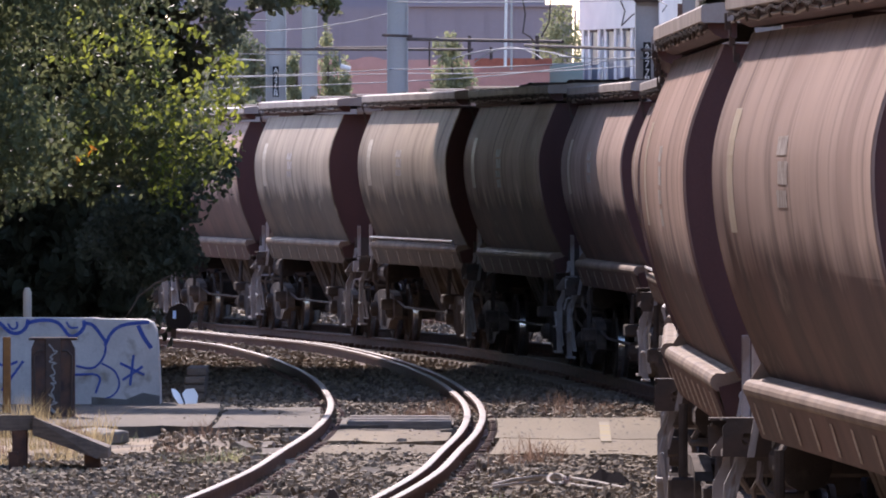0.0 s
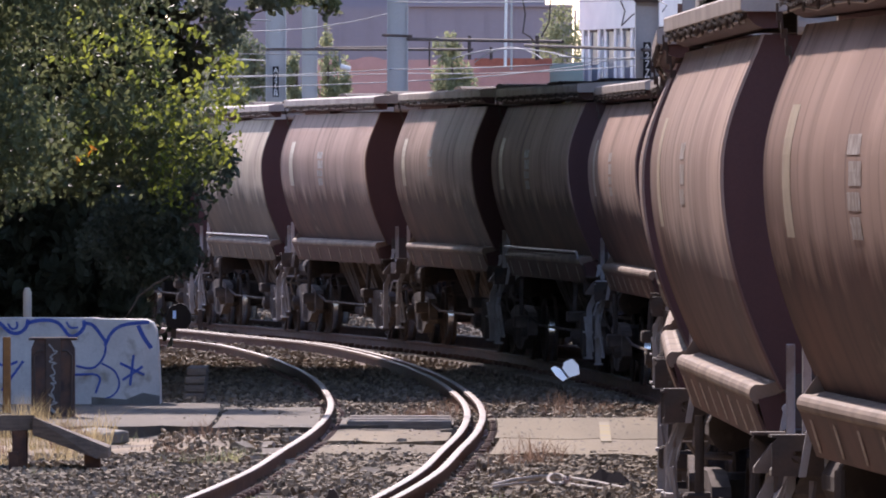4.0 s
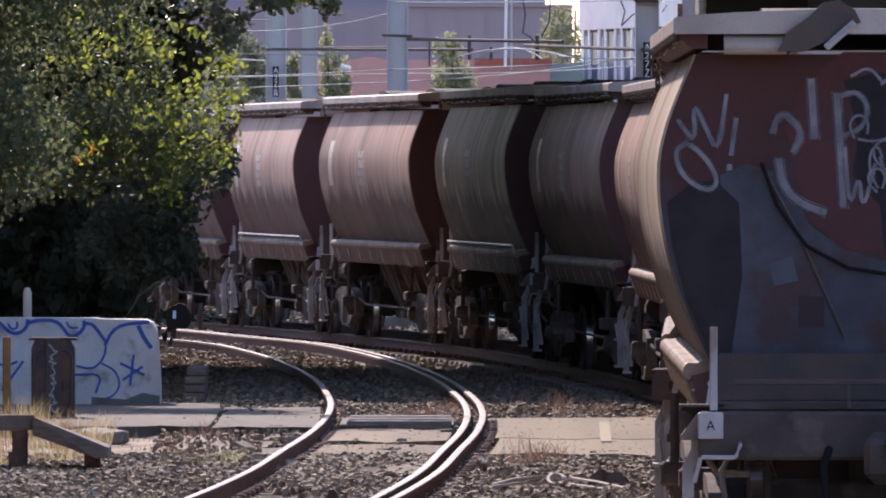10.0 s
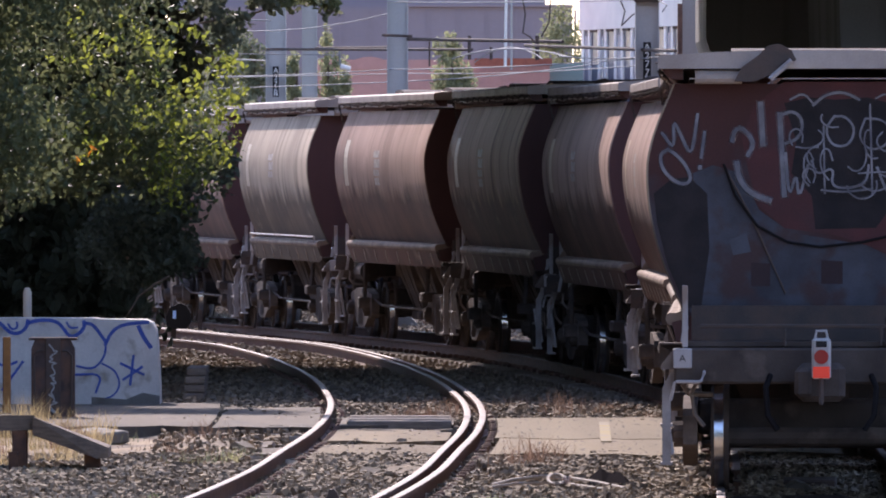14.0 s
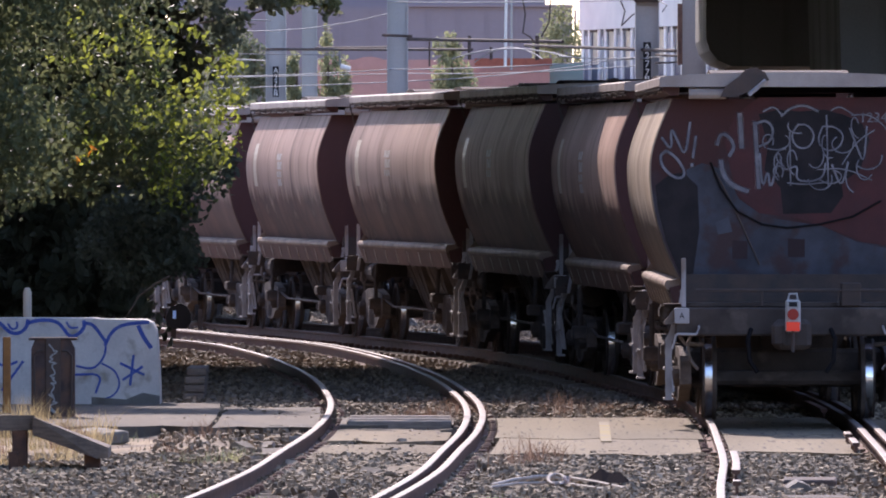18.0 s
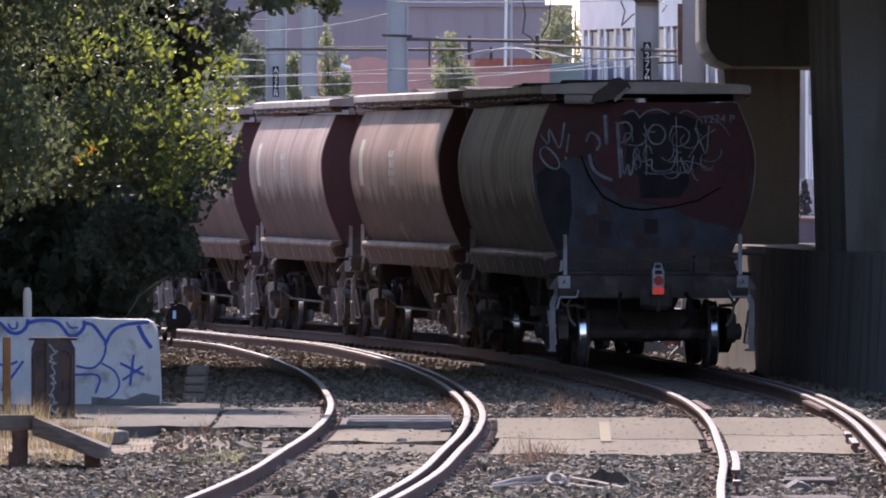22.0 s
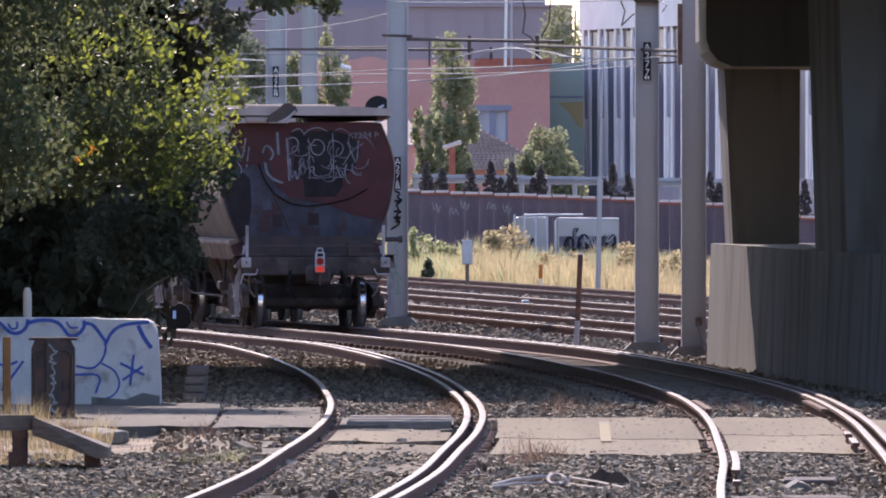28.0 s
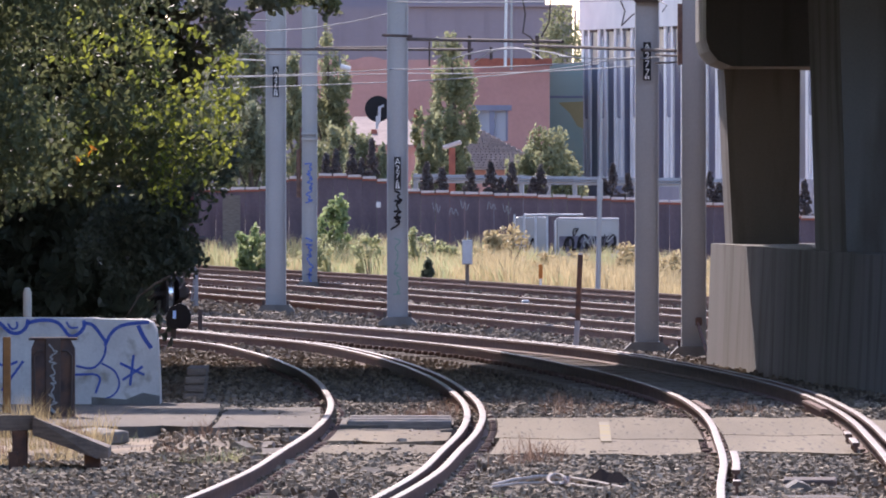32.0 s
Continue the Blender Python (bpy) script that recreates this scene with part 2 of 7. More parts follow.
    def sweep(self, path, outline):
        """An outline (across, up) carried along a level path of (x, y, z) points."""
        k = len(outline)
        verts, faces = [], []
        for i, p in enumerate(path):
            a, b = path[max(i - 1, 0)], path[min(i + 1, len(path) - 1)]
            t = Vector((b[0] - a[0], b[1] - a[1], 0)).normalized()
            for u, w in outline:
                verts.append((p[0] + t.y * u, p[1] - t.x * u, p[2] + w))
        for i in range(len(path) - 1):
            faces += [(i * k + j, i * k + (j + 1) % k, (i + 1) * k + (j + 1) % k, (i + 1) * k + j) for j in range(k)]
        faces += [tuple(range(k - 1, -1, -1)), tuple(range((len(path) - 1) * k, len(path) * k))]
        return self.add(verts, faces)

    def mesh(self, name, material, smooth=False):
        me = bpy.data.meshes.new(name)
        me.from_pydata(self.v, [], self.f)
        me.materials.append(material)
        me.validate()
        if smooth:
            me.polygons.foreach_set("use_smooth", [True] * len(me.polygons))
            me.update()
        return me


def part(name, shape, material, parent=None, label="", smooth=False, at=None):
    ob = new(name, shape.mesh(name, material, smooth) if isinstance(shape, Shape) else shape)
    ob.parent = parent
    if at is not None:
        ob.matrix_basis = at
    if label:
        ob["label"] = label
    return ob


def group_at(name, x=0.0, y=0.0, z=0.0, rz=0.0):
    ob = new(name)
    ob.matrix_basis = pose(x, y, z, 0, 0, rz)
    return ob


def lettering(text, size, material, m, name="lettering", parent=None):
    cu = bpy.data.curves.new("lettering", "FONT")
    cu.body, cu.size, cu.extrude, cu.align_x, cu.align_y = text, size, 0.002, "CENTER", "CENTER"
    tmp = bpy.data.objects.new("tmp", cu)
    me = bpy.data.meshes.new_from_object(tmp)
    bpy.data.objects.remove(tmp)
    me.materials.append(material)
    ob = new(name, me)
    ob.parent = parent
    ob.matrix_basis = m
    return ob


def ribbon(pts, width, depth=0.004):
    """A flat painted stroke through points (u, w) in the plane y = 0, mitred, one piece."""
    p = [Vector(q) for i, q in enumerate(pts) if i == 0 or (Vector(q) - Vector(pts[i - 1])).length > 1e-5]
    for k in range(2):
        q = [p[0]]
        for a, b in zip(p[:-1], p[1:]):
            q += [a.lerp(b, 0.25), a.lerp(b, 0.75)]
        p = q + [p[-1]]
    verts, faces = [], []
    for i, q in enumerate(p):
        a, b = p[max(i - 1, 0)], p[min(i + 1, len(p) - 1)]
        t = b - a
        t = t.normalized() if t.length > 1e-6 else Vector((1, 0))
        o = Vector((-t.y, t.x)) * width / 2
        e = t * (width * 0.3 if i == len(p) - 1 else -width * 0.3 if i == 0 else 0.0)
        for y in (-depth, 0.0):
            verts += [(q.x + o.x + e.x, y, q.y + o.y + e.y), (q.x - o.x + e.x, y, q.y - o.y + e.y)]
    for i in range(len(p) - 1):
        k = i * 4
        faces += [(k, k + 1, k + 5, k + 4), (k + 2, k + 6, k + 7, k + 3), (k, k + 4, k + 6, k + 2), (k + 1, k + 3, k + 7, k + 5)]
    k = (len(p) - 1) * 4
    faces += [(0, 2, 3, 1), (k, k + 1, k + 3, k + 2)]
    return Shape().add(verts, faces)


def curve_pts(ctrl, step):
    """Hermite curve through (x, y) points, with y rising."""
    c = np.array(ctrl, float)
    m = np.gradient(c[:, 0], c[:, 1])
    ys = np.arange(c[0, 1], c[-1, 1], step)
    k = np.clip(np.searchsorted(c[:, 1], ys, "right") - 1, 0, len(c) - 2)
    h = c[k + 1, 1] - c[k, 1]
    u = (ys - c[k, 1]) / h
    xs = (2 * u**3 - 3 * u**2 + 1) * c[k, 0] + (u**3 - 2 * u**2 + u) * h * m[k] + (-2 * u**3 + 3 * u**2) * c[k + 1, 0] + (u**3 - u**2) * h * m[k + 1]
    return np.c_[xs, ys]


def beside(pts, off):
    t = np.gradient(pts, axis=0)
    t /= np.linalg.norm(t, axis=1)[:, None]
    return pts + np.c_[t[:, 1], -t[:, 0]] * off


# ---------------------------------------------------------------- tracks
TRAIN_LINE = [(20.0, -22.0), (13.7, -2.0), (9.9, 13.0), (6.33, 28.0), (4.85, 37.8), (3.79, 47.6), (3.22, 56.1), (2.92, 63), (2.81, 68.7), (2.8, 74.2), (2.89, 80.6), (3.01, 85.7), (3.17, 92.6), (3.39, 100.3), (3.53, 108.1), (3.64, 116), (3.65, 122), (3.56, 127.3), (3.23, 134.3), (2.68, 141.3), (2.01, 148.2), (1.34, 155.3), (0.33, 162.8), (-0.86, 171), (-2.02, 180.3), (-3.76, 193), (-5.55, 205.8), (-7.51, 218.6), (-11.91, 243.4), (-23.16, 293)]
RISE = [(63, 0.043), (68.7, 0.012), (74.2, -0.006), (80.6, -0.019), (85.7, -0.022), (92.6, -0.017), (100.3, -0.008), (108.1, -0.002), (116, -0.001), (122, -0.001), (127.3, 0.016), (134.3, 0.043), (141.3, 0.076), (148.2, 0.103), (155.3, 0.1), (162.8, 0.092), (171, 0.073), (180.3, 0.024), (193, -0.05), (205.8, -0.134), (218.6, -0.226), (243.4, -0.418), (293, -0.849)]
SIDING_LINE = [(-6.5, 40), (-3.7, 60), (-2.15, 75), (-1.24, 88.9), (-0.87, 97), (-0.68, 104), (-0.50, 111), (-0.41, 118), (-0.44, 125), (-0.56, 131), (-0.86, 140.4), (-1.33, 149.8), (-1.93, 158.5), (-2.75, 166.5), (-3.55, 171), (-5.15, 180), (-8.4, 195), (-16.5, 230), (-32, 290)]
FAR_LINE = [(12.0, 115), (10.0, 132), (7.2, 150), (4.5, 171), (0.4, 200), (-3.5, 225), (-9.0, 260), (-16.5, 300)]
RAIL = [(-0.07, -0.17), (0.07, -0.17), (0.07, -0.155), (0.012, -0.14), (0.012, -0.045), (0.036, -0.035), (0.036, -0.004), (-0.036, -0.004), (-0.036, -0.035), (-0.012, -0.045), (-0.012, -0.14), (-0.07, -0.155)]
HEAD = [(-0.034, -0.012), (0.034, -0.012), (0.034, -0.003), (0.026, 0.0), (-0.026, 0.0), (-0.034, -0.003)]
train_line = curve_pts(TRAIN_LINE, 0.5)
siding_line = curve_pts(SIDING_LINE, 0.5)
far_line = curve_pts(FAR_LINE, 1.0)


def fall(y):
    """Height of the main line: it rises a little under the bridge and drops beyond it."""
    return float(np.interp(y, [r[0] for r in RISE], [r[1] for r in RISE]))


def rails(track, line, offsets, y0, y1, worn, drop=False):
    keep = line[(line[:, 1] >= y0) & (line[:, 1] <= y1)]
    for off in offsets:
        path = [(x, y, fall(y) if drop else 0.0) for x, y in beside(keep, off)]
        r = part("rail", Shape().sweep(path, RAIL), M_RUST, track, "rust-brown steel rail")
        part("rail_head", Shape().sweep(path, HEAD), worn, r, "bright worn running surface")


def sleepers(track, line, y0, y1, step, single=True, drop=False):
    dist = np.r_[0, np.cumsum(np.linalg.norm(np.diff(line, axis=0), axis=1))]
    rng = random.Random(int(y0))
    block = Shape().box(-1.28, 1.28, -0.12, 0.12, -0.30, -0.172, bevel=0.012)
    me = block.mesh("sleeper", M_SLEEPER)
    clip = Shape()
    for s in (-1, 1):
        for o in (-0.115, 0.115):
            clip.box(s * 0.835 + o - 0.04, s * 0.835 + o + 0.04, -0.05, 0.05, -0.172, -0.115, bevel=0.012)
    cme = clip.mesh("rail_clips", M_RUST)
    joined, jclip = Shape(), Shape()
    a, b = np.interp([y0, y1], line[:, 1], dist)
    for s in np.arange(a, b, step):
        x, y = np.interp(s, dist, line[:, 0]), np.interp(s, dist, line[:, 1])
        x2, y2 = np.interp(s + 0.5, dist, line[:, 0]), np.interp(s + 0.5, dist, line[:, 1])
        m = pose(x, y, rng.uniform(-0.008, 0.008) + (fall(y) if drop else 0.0), 0, 0, math.degrees(math.atan2(y2 - y, x2 - x)) - 90 + rng.uniform(-1, 1))
        if single:
            sl = part("sleeper", me, None, track, at=m)
            part("rail_clip", cme, None, sl)
        else:
            joined.add([m @ Vector(p) for p in block.v], block.f)
            jclip.add([m @ Vector(p) for p in clip.v], clip.f)
    if not single:
        tagged(part("sleepers", joined, M_SLEEPER, track), kind="stuff")
        tagged(part("rail_clips", jclip, M_RUST, track), kind="stuff")


track_a = tagged(new("track_main"), "curved dual-gauge railway track with shiny worn rails", "railway track", kind="structure")
rails(track_a, train_line, (-0.835, 0.835, 0.67), 40, 260, M_STEEL, True)
sleepers(track_a, train_line, 78, 182, 0.66, drop=True)
track_b = tagged(new("track_siding"), "curved dual-gauge siding track in grey ballast", "railway track", kind="structure")
rails(track_b, siding_line, (-0.835, 0.835, 0.67), 60, 290, M_STEEL)
sleepers(track_b, siding_line, 78, 200, 0.66)
for k in range(3):
    tr = tagged(new("track_far"), "rusty railway track in the background yard", "railway track", kind="structure")
    ln = beside(far_line, 3.95 * k)
    rails(tr, ln, (-0.8, 0.8), 118, 330, M_STEEL if k < 2 else M_RUST)
    sleepers(tr, ln, 150, 300, 0.7, single=False)


# ---------------------------------------------------------------- ground
def ground_sheet():
    ys = np.concatenate([[-300, -60, 0, 40], np.arange(70, 215, 0.5), np.arange(215, 330, 2.5), [360, 420, 520, 800, 1600, 4000]])
    xs = np.concatenate([[-3000, -600, -120, -40, -20], np.arange(-12, 12.01, 0.25), [20, 40, 120, 600, 3000]])
    gx, gy = np.meshgrid(xs, ys)
    near = (np.abs(gx) < 13) & (gy > 60) & (gy < 330)
    n1 = np.sin(gx * 1.7 + np.sin(gy * 0.33) * 2) * np.cos(gy * 0.41 + gx * 0.3)
    n2 = np.random.RandomState(3).uniform(-1, 1, gx.shape)
    gz = GROUND_Z - 0.04 + near * (0.03 * n1 + 0.018 * n2)
    v = np.c_[gx.ravel(), gy.ravel(), gz.ravel()]
    w = len(xs)
    i = (np.arange(len(ys) - 1)[:, None] * w + np.arange(w - 1)).ravel()
    f = np.c_[i, i + 1, i + 1 + w, i + w]
    me = bpy.data.meshes.new("ground")
    me.from_pydata(v.tolist(), [], f.tolist())
    me.materials.append(M_GROUND)
    return tagged(new("ground", me), "grey-brown gravel railway ground reaching the horizon", "ground", kind="structure")


ground_sheet()


def stones(name, count, x0, x1, y0, y1, size, seed, label, material=None, flat=1.0, patchy=False):
    """Loose broken stones, one mesh: squashed eight-cornered lumps."""
    r = np.random.RandomState(seed)
    base = np.array([(x, y, z) for z in (-1, 1) for y in (-1, 1) for x in (-1, 1)], float)
    quads = np.array([(0, 2, 3, 1), (4, 5, 7, 6), (0, 1, 5, 4), (2, 6, 7, 3), (0, 4, 6, 2), (1, 3, 7, 5)])
    c = np.c_[r.uniform(x0, x1, count), r.uniform(y0, y1, count), r.uniform(-0.01, 0.035, count) + GROUND_Z]
    if patchy:
        w = np.sin(c[:, 0] * 2.1 + np.sin(c[:, 1] * 0.45) * 1.6) + np.sin(c[:, 1] * 0.62 + c[:, 0] * 0.9 + 1.0) + r.normal(size=count) * 0.5
        c = c[w < 0.75]
        count = len(c)
    sc = size * r.uniform(0.35, 1.0, (count, 1, 1)) * r.uniform(0.6, 1.15, (count, 1, 3)) * np.array([1, 1, flat])
    p = base[None] * (1 + r.uniform(-0.35, 0.25, (count, 8, 3))) * sc
    a, b = r.uniform(0, 6.28, count), r.uniform(-0.7, 0.7, count)
    ca, sa, cb, sb = np.cos(a), np.sin(a), np.cos(b), np.sin(b)
    z = np.zeros(count)
    R = np.stack([np.stack([ca, -sa * cb, sa * sb], 1), np.stack([sa, ca * cb, -ca * sb], 1), np.stack([z, sb, cb], 1)], 1)
    p = np.einsum("nij,nkj->nki", R, p) + c[:, None]
    f = (quads[None] + 8 * np.arange(count)[:, None, None]).reshape(-1, 4)
    me = bpy.data.meshes.new(name)
    me.from_pydata(p.reshape(-1, 3).tolist(), [], f.tolist())
    me.materials.append(material or M_STONE)
    return tagged(new(name, me), label, "gravel", kind="stuff")


stones("ballast", 72000, -5.2, 5.6, 82, 107.5, 0.031, 5, "loose brown crushed ballast stones round the rails", patchy=True)
stones("rubble", 90, -2.6, 0.4, 99, 120, 0.10, 15, "broken pale concrete pieces lying in the gravel", M_RUBBLE, 0.3)
stones("rubble", 70, 0.0, 3.0, 99, 109, 0.075, 16, "broken pale concrete pieces lying in the gravel", M_RUBBLE, 0.3)
stones("ballast", 15000, -5.5, 6.0, 120.5, 130.5, 0.032, 6, "crushed ballast stones with dry weeds")
stones("ballast", 34000, -7.0, 6.0, 130, 185, 0.036, 7, "darker-toned ballast stones between the curved tracks", M_STONE_FAR)
stones("ballast", 16000, -9.0, 9.0, 185, 250, 0.05, 8, "darker-toned ballast in the background yard", M_STONE_FAR)


# crossing pavement between the rails, in slabs
def crossing():
    cr = tagged(new("pavement"), "worn, broken pale concrete crossing slabs between the tracks", "pavement", kind="structure")
    rng = random.Random(11)

    def slab(la, oa, lb, ob_, y0, y1, z, material, rag=0.35):
        pa, pb = beside(la, oa), beside(lb, ob_)
        x0a, x0b = np.interp(y0, pa[:, 1], pa[:, 0]), np.interp(y0, pb[:, 1], pb[:, 0])
        n = max(4, int((x0b - x0a) / 0.25))
        ys = np.linspace(y0, y1, 7)
        out = [(float(np.interp(y0, pa[:, 1], pa[:, 0]) * (1 - k / n) + np.interp(y0, pb[:, 1], pb[:, 0]) * k / n), y0 + rng.uniform(-rag, rag)) for k in range(n + 1)]
        out += [(float(np.interp(y, pb[:, 1], pb[:, 0])), float(y)) for y in ys[1:-1]]
        out += [(float(np.interp(y1, pa[:, 1], pa[:, 0]) * k / n + np.interp(y1, pb[:, 1], pb[:, 0]) * (1 - k / n)), y1 + rng.uniform(-rag, rag)) for k in range(n + 1)]
        out += [(float(np.interp(y, pa[:, 1], pa[:, 0])), float(y)) for y in ys[::-1][1:-1]]
        part("slab", Shape().prism(out, GROUND_Z - 0.10, z, "z"), material, cr)
    slab(siding_line, 1.05, train_line, -1.0, 106.6, 113.2, -0.11, M_ASPHALT, 0.9)
    slab(siding_line, 1.0, train_line, -0.95, 112.6, 121.6, -0.105, M_ASPHALT, 0.5)
    slab(train_line, -0.72, train_line, 0.55, 107.0, 114.4, -0.11, M_ASPHALT, 0.6)
    slab(train_line, -0.72, train_line, 0.55, 113.9, 121.8, -0.106, M_ASPHALT, 0.3)
    slab(train_line, 0.95, train_line, 4.5, 104.0, 121.0, -0.11, M_ASPHALT, 0.5)
    slab(siding_line, -5.6, siding_line, -2.1, 117.6, 129.5, -0.105, M_TAR, 0.5)
    slab(siding_line, -2.05, siding_line, -0.95, 117.5, 127.0, -0.11, M_TAR, 0.4)
    slab(siding_line, -0.7, siding_line, 0.52, 118.0, 121.5, -0.10, M_TAR, 0.3)
    for y0, y1, z in ((98.6, 100.4, -0.15), (101.6, 104.4, -0.135), (105.6, 110.6, -0.13), (111.6, 116.8, -0.12)):
        slab(siding_line, -0.7, siding_line, 0.52, y0, y1, z, M_ASPHALT, 0.8)
    part("paint_mark", Shape().prism([(1.59, 111.0), (1.70, 111.0), (1.80, 119.4), (1.69, 119.4)], -0.1, -0.096, "z"), mat("faded_yellow_paint", (0.235, 0.175, 0.05), (0.215, 0.168, 0.085), 3, 0.8, c=(0.19, 0.155, 0.10), cscale=2.0, cut=(0.42, 0.55)), cr, "faded yellow paint mark")
    for k in range(3):
        y = 118.2 + k * 1.1
        x = float(np.interp(y, siding_line[:, 1], siding_line[:, 0]))
        part("timber", Shape().box(x - 0.62, x + 0.50, y - 0.22, y + 0.22, -0.2, -0.055, bevel=0.015), M_PLANK, cr, "weathered crossing timber")
    for off in (-0.72, 0.55):
        k = train_line[(train_line[:, 1] > 121) & (train_line[:, 1] < 126.5)]
        part("check_rail", Shape().sweep([(x, y, 0.0) for x, y in beside(k, off)], RAIL), M_RUST, cr, "short rusty check rail")


crossing()


stones("ballast", 5200, -3.0, 5.6, 97, 122, 0.026, 9, "stray ballast stones strewn over the crossing")
stones("ballast", 3200, 0.6, 5.6, 102.5, 107.4, 0.028, 19, "ballast stones spilled over the broken edge of the crossing")


# ---------------------------------------------------------------- road bridge
def bridge():
    br = tagged(group_at("road_bridge"), "concrete road overpass with a long plinth wall, columns and crossheads", "bridge", kind="structure")
    # the deck crosses askew: its edges run along y + 0.6 x = const
    near, far = 138.1, 158.4
    def askew(x0, x1, c0, c1):
        return [(x0, c0 - 0.6 * x0), (x0, c1 - 0.6 * x0), (x1, c1 - 0.6 * x1), (x1, c0 - 0.6 * x1)]
    part("deck", Shape().prism(askew(-45, 45, near, far), 6.05, 6.5, "z"), M_CONC_DARK, br, "grey concrete bridge deck soffit")
    for c0, c1 in ((near, near + 0.3), (far - 0.3, far)):
        part("parapet", Shape().prism(askew(-45, 45, c0, c1), 6.5, 7.4, "z"), M_CONC_DARK, br, "concrete bridge parapet")
    for k in range(7):
        o = near + 1.2 + k * 2.8
        part("girder", Shape().prism(askew(-45, 45, o, o + 0.6), 5.5, 6.05, "z"), M_CONC_DARK, br)
    # solid ends added out of view to darken the space under the deck
    for x0, x1 in ((-22.5, -10.5), (10.5, 22.5)):
        part("abutment", Shape().prism(askew(x0, x1, near, far), GROUND_Z - 0.3, 5.5, "z"), M_CONC_DARK, br, "concrete end block below the deck, added out of view to block sky light")
    wall = [(3.73, 156.3), (5.86, 129.0), (7.3, 129.0), (5.4, 156.6)]
    top = [(3.80, 156.2), (5.95, 129.0), (7.2, 129.0), (5.35, 156.4)]
    sh = Shape()
    sh.add([(x, y, GROUND_Z - 0.2) for x, y in wall] + [(x, y, 1.57) for x, y in top], [(3, 2, 1, 0), (4, 5, 6, 7), (0, 1, 5, 4), (1, 2, 6, 5), (2, 3, 7, 6), (3, 0, 4, 7)])
    part("plinth_wall", sh, M_CONC, br, "stained concrete plinth wall along the track")
    for y0, y1, zt, wd in ((155.0, 156.0, 4.03, 0.93), (141.0, 144.6, 5.5, 0.56), (130.4, 134.0, 5.5, 0.56)):
        xa, xb = 4.0 + 0.078 * (156 - y1), 4.0 + 0.078 * (156 - y0)
        c = Shape()
        c.add([(xa, y1, 1.55), (xb, y0, 1.55), (xb + wd, y0, 1.55), (xa + wd, y1, 1.55), (xa - 0.12, y1, zt), (xb - 0.12, y0, zt), (xb + wd + 0.02, y0, zt), (xa + wd + 0.02, y1, zt)],
              [(3, 2, 1, 0), (4, 5, 6, 7), (0, 1, 5, 4), (1, 2, 6, 5), (2, 3, 7, 6), (3, 0, 4, 7)])
        part("column", c, M_CONC, br)
    for y0, y1 in ((150.8, 157.2),):
        x0 = 3.6 + 0.078 * (157.2 - y1)
        prof = [(x0 + 0.36, 4.03), (14, 4.03), (14, 5.5), (x0, 5.5), (x0, 4.42), (x0 + 0.05, 4.25), (x0 + 0.17, 4.11)]
        part("crosshead", Shape().prism(prof, y0, y1, "y"), M_CONC, br, "concrete crosshead beam")


bridge()


# plain walls that close the place at the sides, added out of view to cut sky light
M_SCREEN = mat("dark_screen_wall", (0.07, 0.075, 0.055), (0.045, 0.05, 0.038), 0.8, 0.95, 0, 0.3, 6, 0.25)
for nm, x0, x1, y0, y1, top in (("wall_west", -12.0, -11.0, -40, 143, 17.0), ("wall_near_bridge", -12.0, -11.0, 143, 172, 5.4), ("wall_far_west", -24.0, -23.0, 166, 345, 6.0), ("wall_east", 27.0, 28.0, -40, 345, 6.0)):
    w = tagged(new(nm), "plain dark wall added out of view to block sky light", "wall", kind="structure")
    part("wall_face", Shape().box(x0, x1, y0, y1, GROUND_Z - 0.5, top), M_SCREEN, w)


# ---------------------------------------------------------------- grain train
PITCH, HALF, BODY = 12.82, 6.0, 4.88
PIVOT, AXLE, WHEEL_R = 4.2, 0.88, 0.42
SIDE = [(1.205, 3.47), (1.242, 3.36), (1.318, 3.18), (1.405, 2.95), (1.455, 2.73), (1.46, 2.58), (1.448, 2.40), (1.405, 2.15), (1.325, 1.88), (1.22, 1.62), (1.13, 1.43)]
# the rolled side is a smooth curve through those widths
SIDE = [(float(w), float(z)) for w, z in curve_pts(SIDE[::-1], 0.085)[::-1]]
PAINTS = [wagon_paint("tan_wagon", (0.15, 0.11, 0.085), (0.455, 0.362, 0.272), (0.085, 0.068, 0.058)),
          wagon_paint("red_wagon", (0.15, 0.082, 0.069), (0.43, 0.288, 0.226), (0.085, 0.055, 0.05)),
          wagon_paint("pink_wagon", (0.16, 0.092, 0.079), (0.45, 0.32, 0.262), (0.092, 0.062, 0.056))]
M_TAIL = mat("tail_end_plate", (0.082, 0.036, 0.034), (0.055, 0.029, 0.029), 0.8, 0.7, 0, 0.1, gloss=0.15, c=(0.07, 0.06, 0.07), cscale=0.8, cut=(0.46, 0.56))
M_BLACKSPRAY = mat("black_spray_paint", (0.02, 0.018, 0.02), (0.034, 0.028, 0.03), 3, 0.7, gloss=0.15)
M_SILVER = mat("silver_spray_paint", (0.235, 0.227, 0.25), (0.10, 0.096, 0.113), 5, 0.6)
M_OVERSPRAY = overspray("silver_overspray", (0.22, 0.21, 0.235))
M_CREAM = mat("cream_stripe", (0.58, 0.48, 0.35), (0.47, 0.37, 0.27), 5, 0.5)
M_PANEL = mat("white_data_panel", (0.52, 0.47, 0.43), (0.34, 0.27, 0.24), 7, 0.6, c=(0.30, 0.235, 0.20), cscale=9.0, cut=(0.48, 0.56))
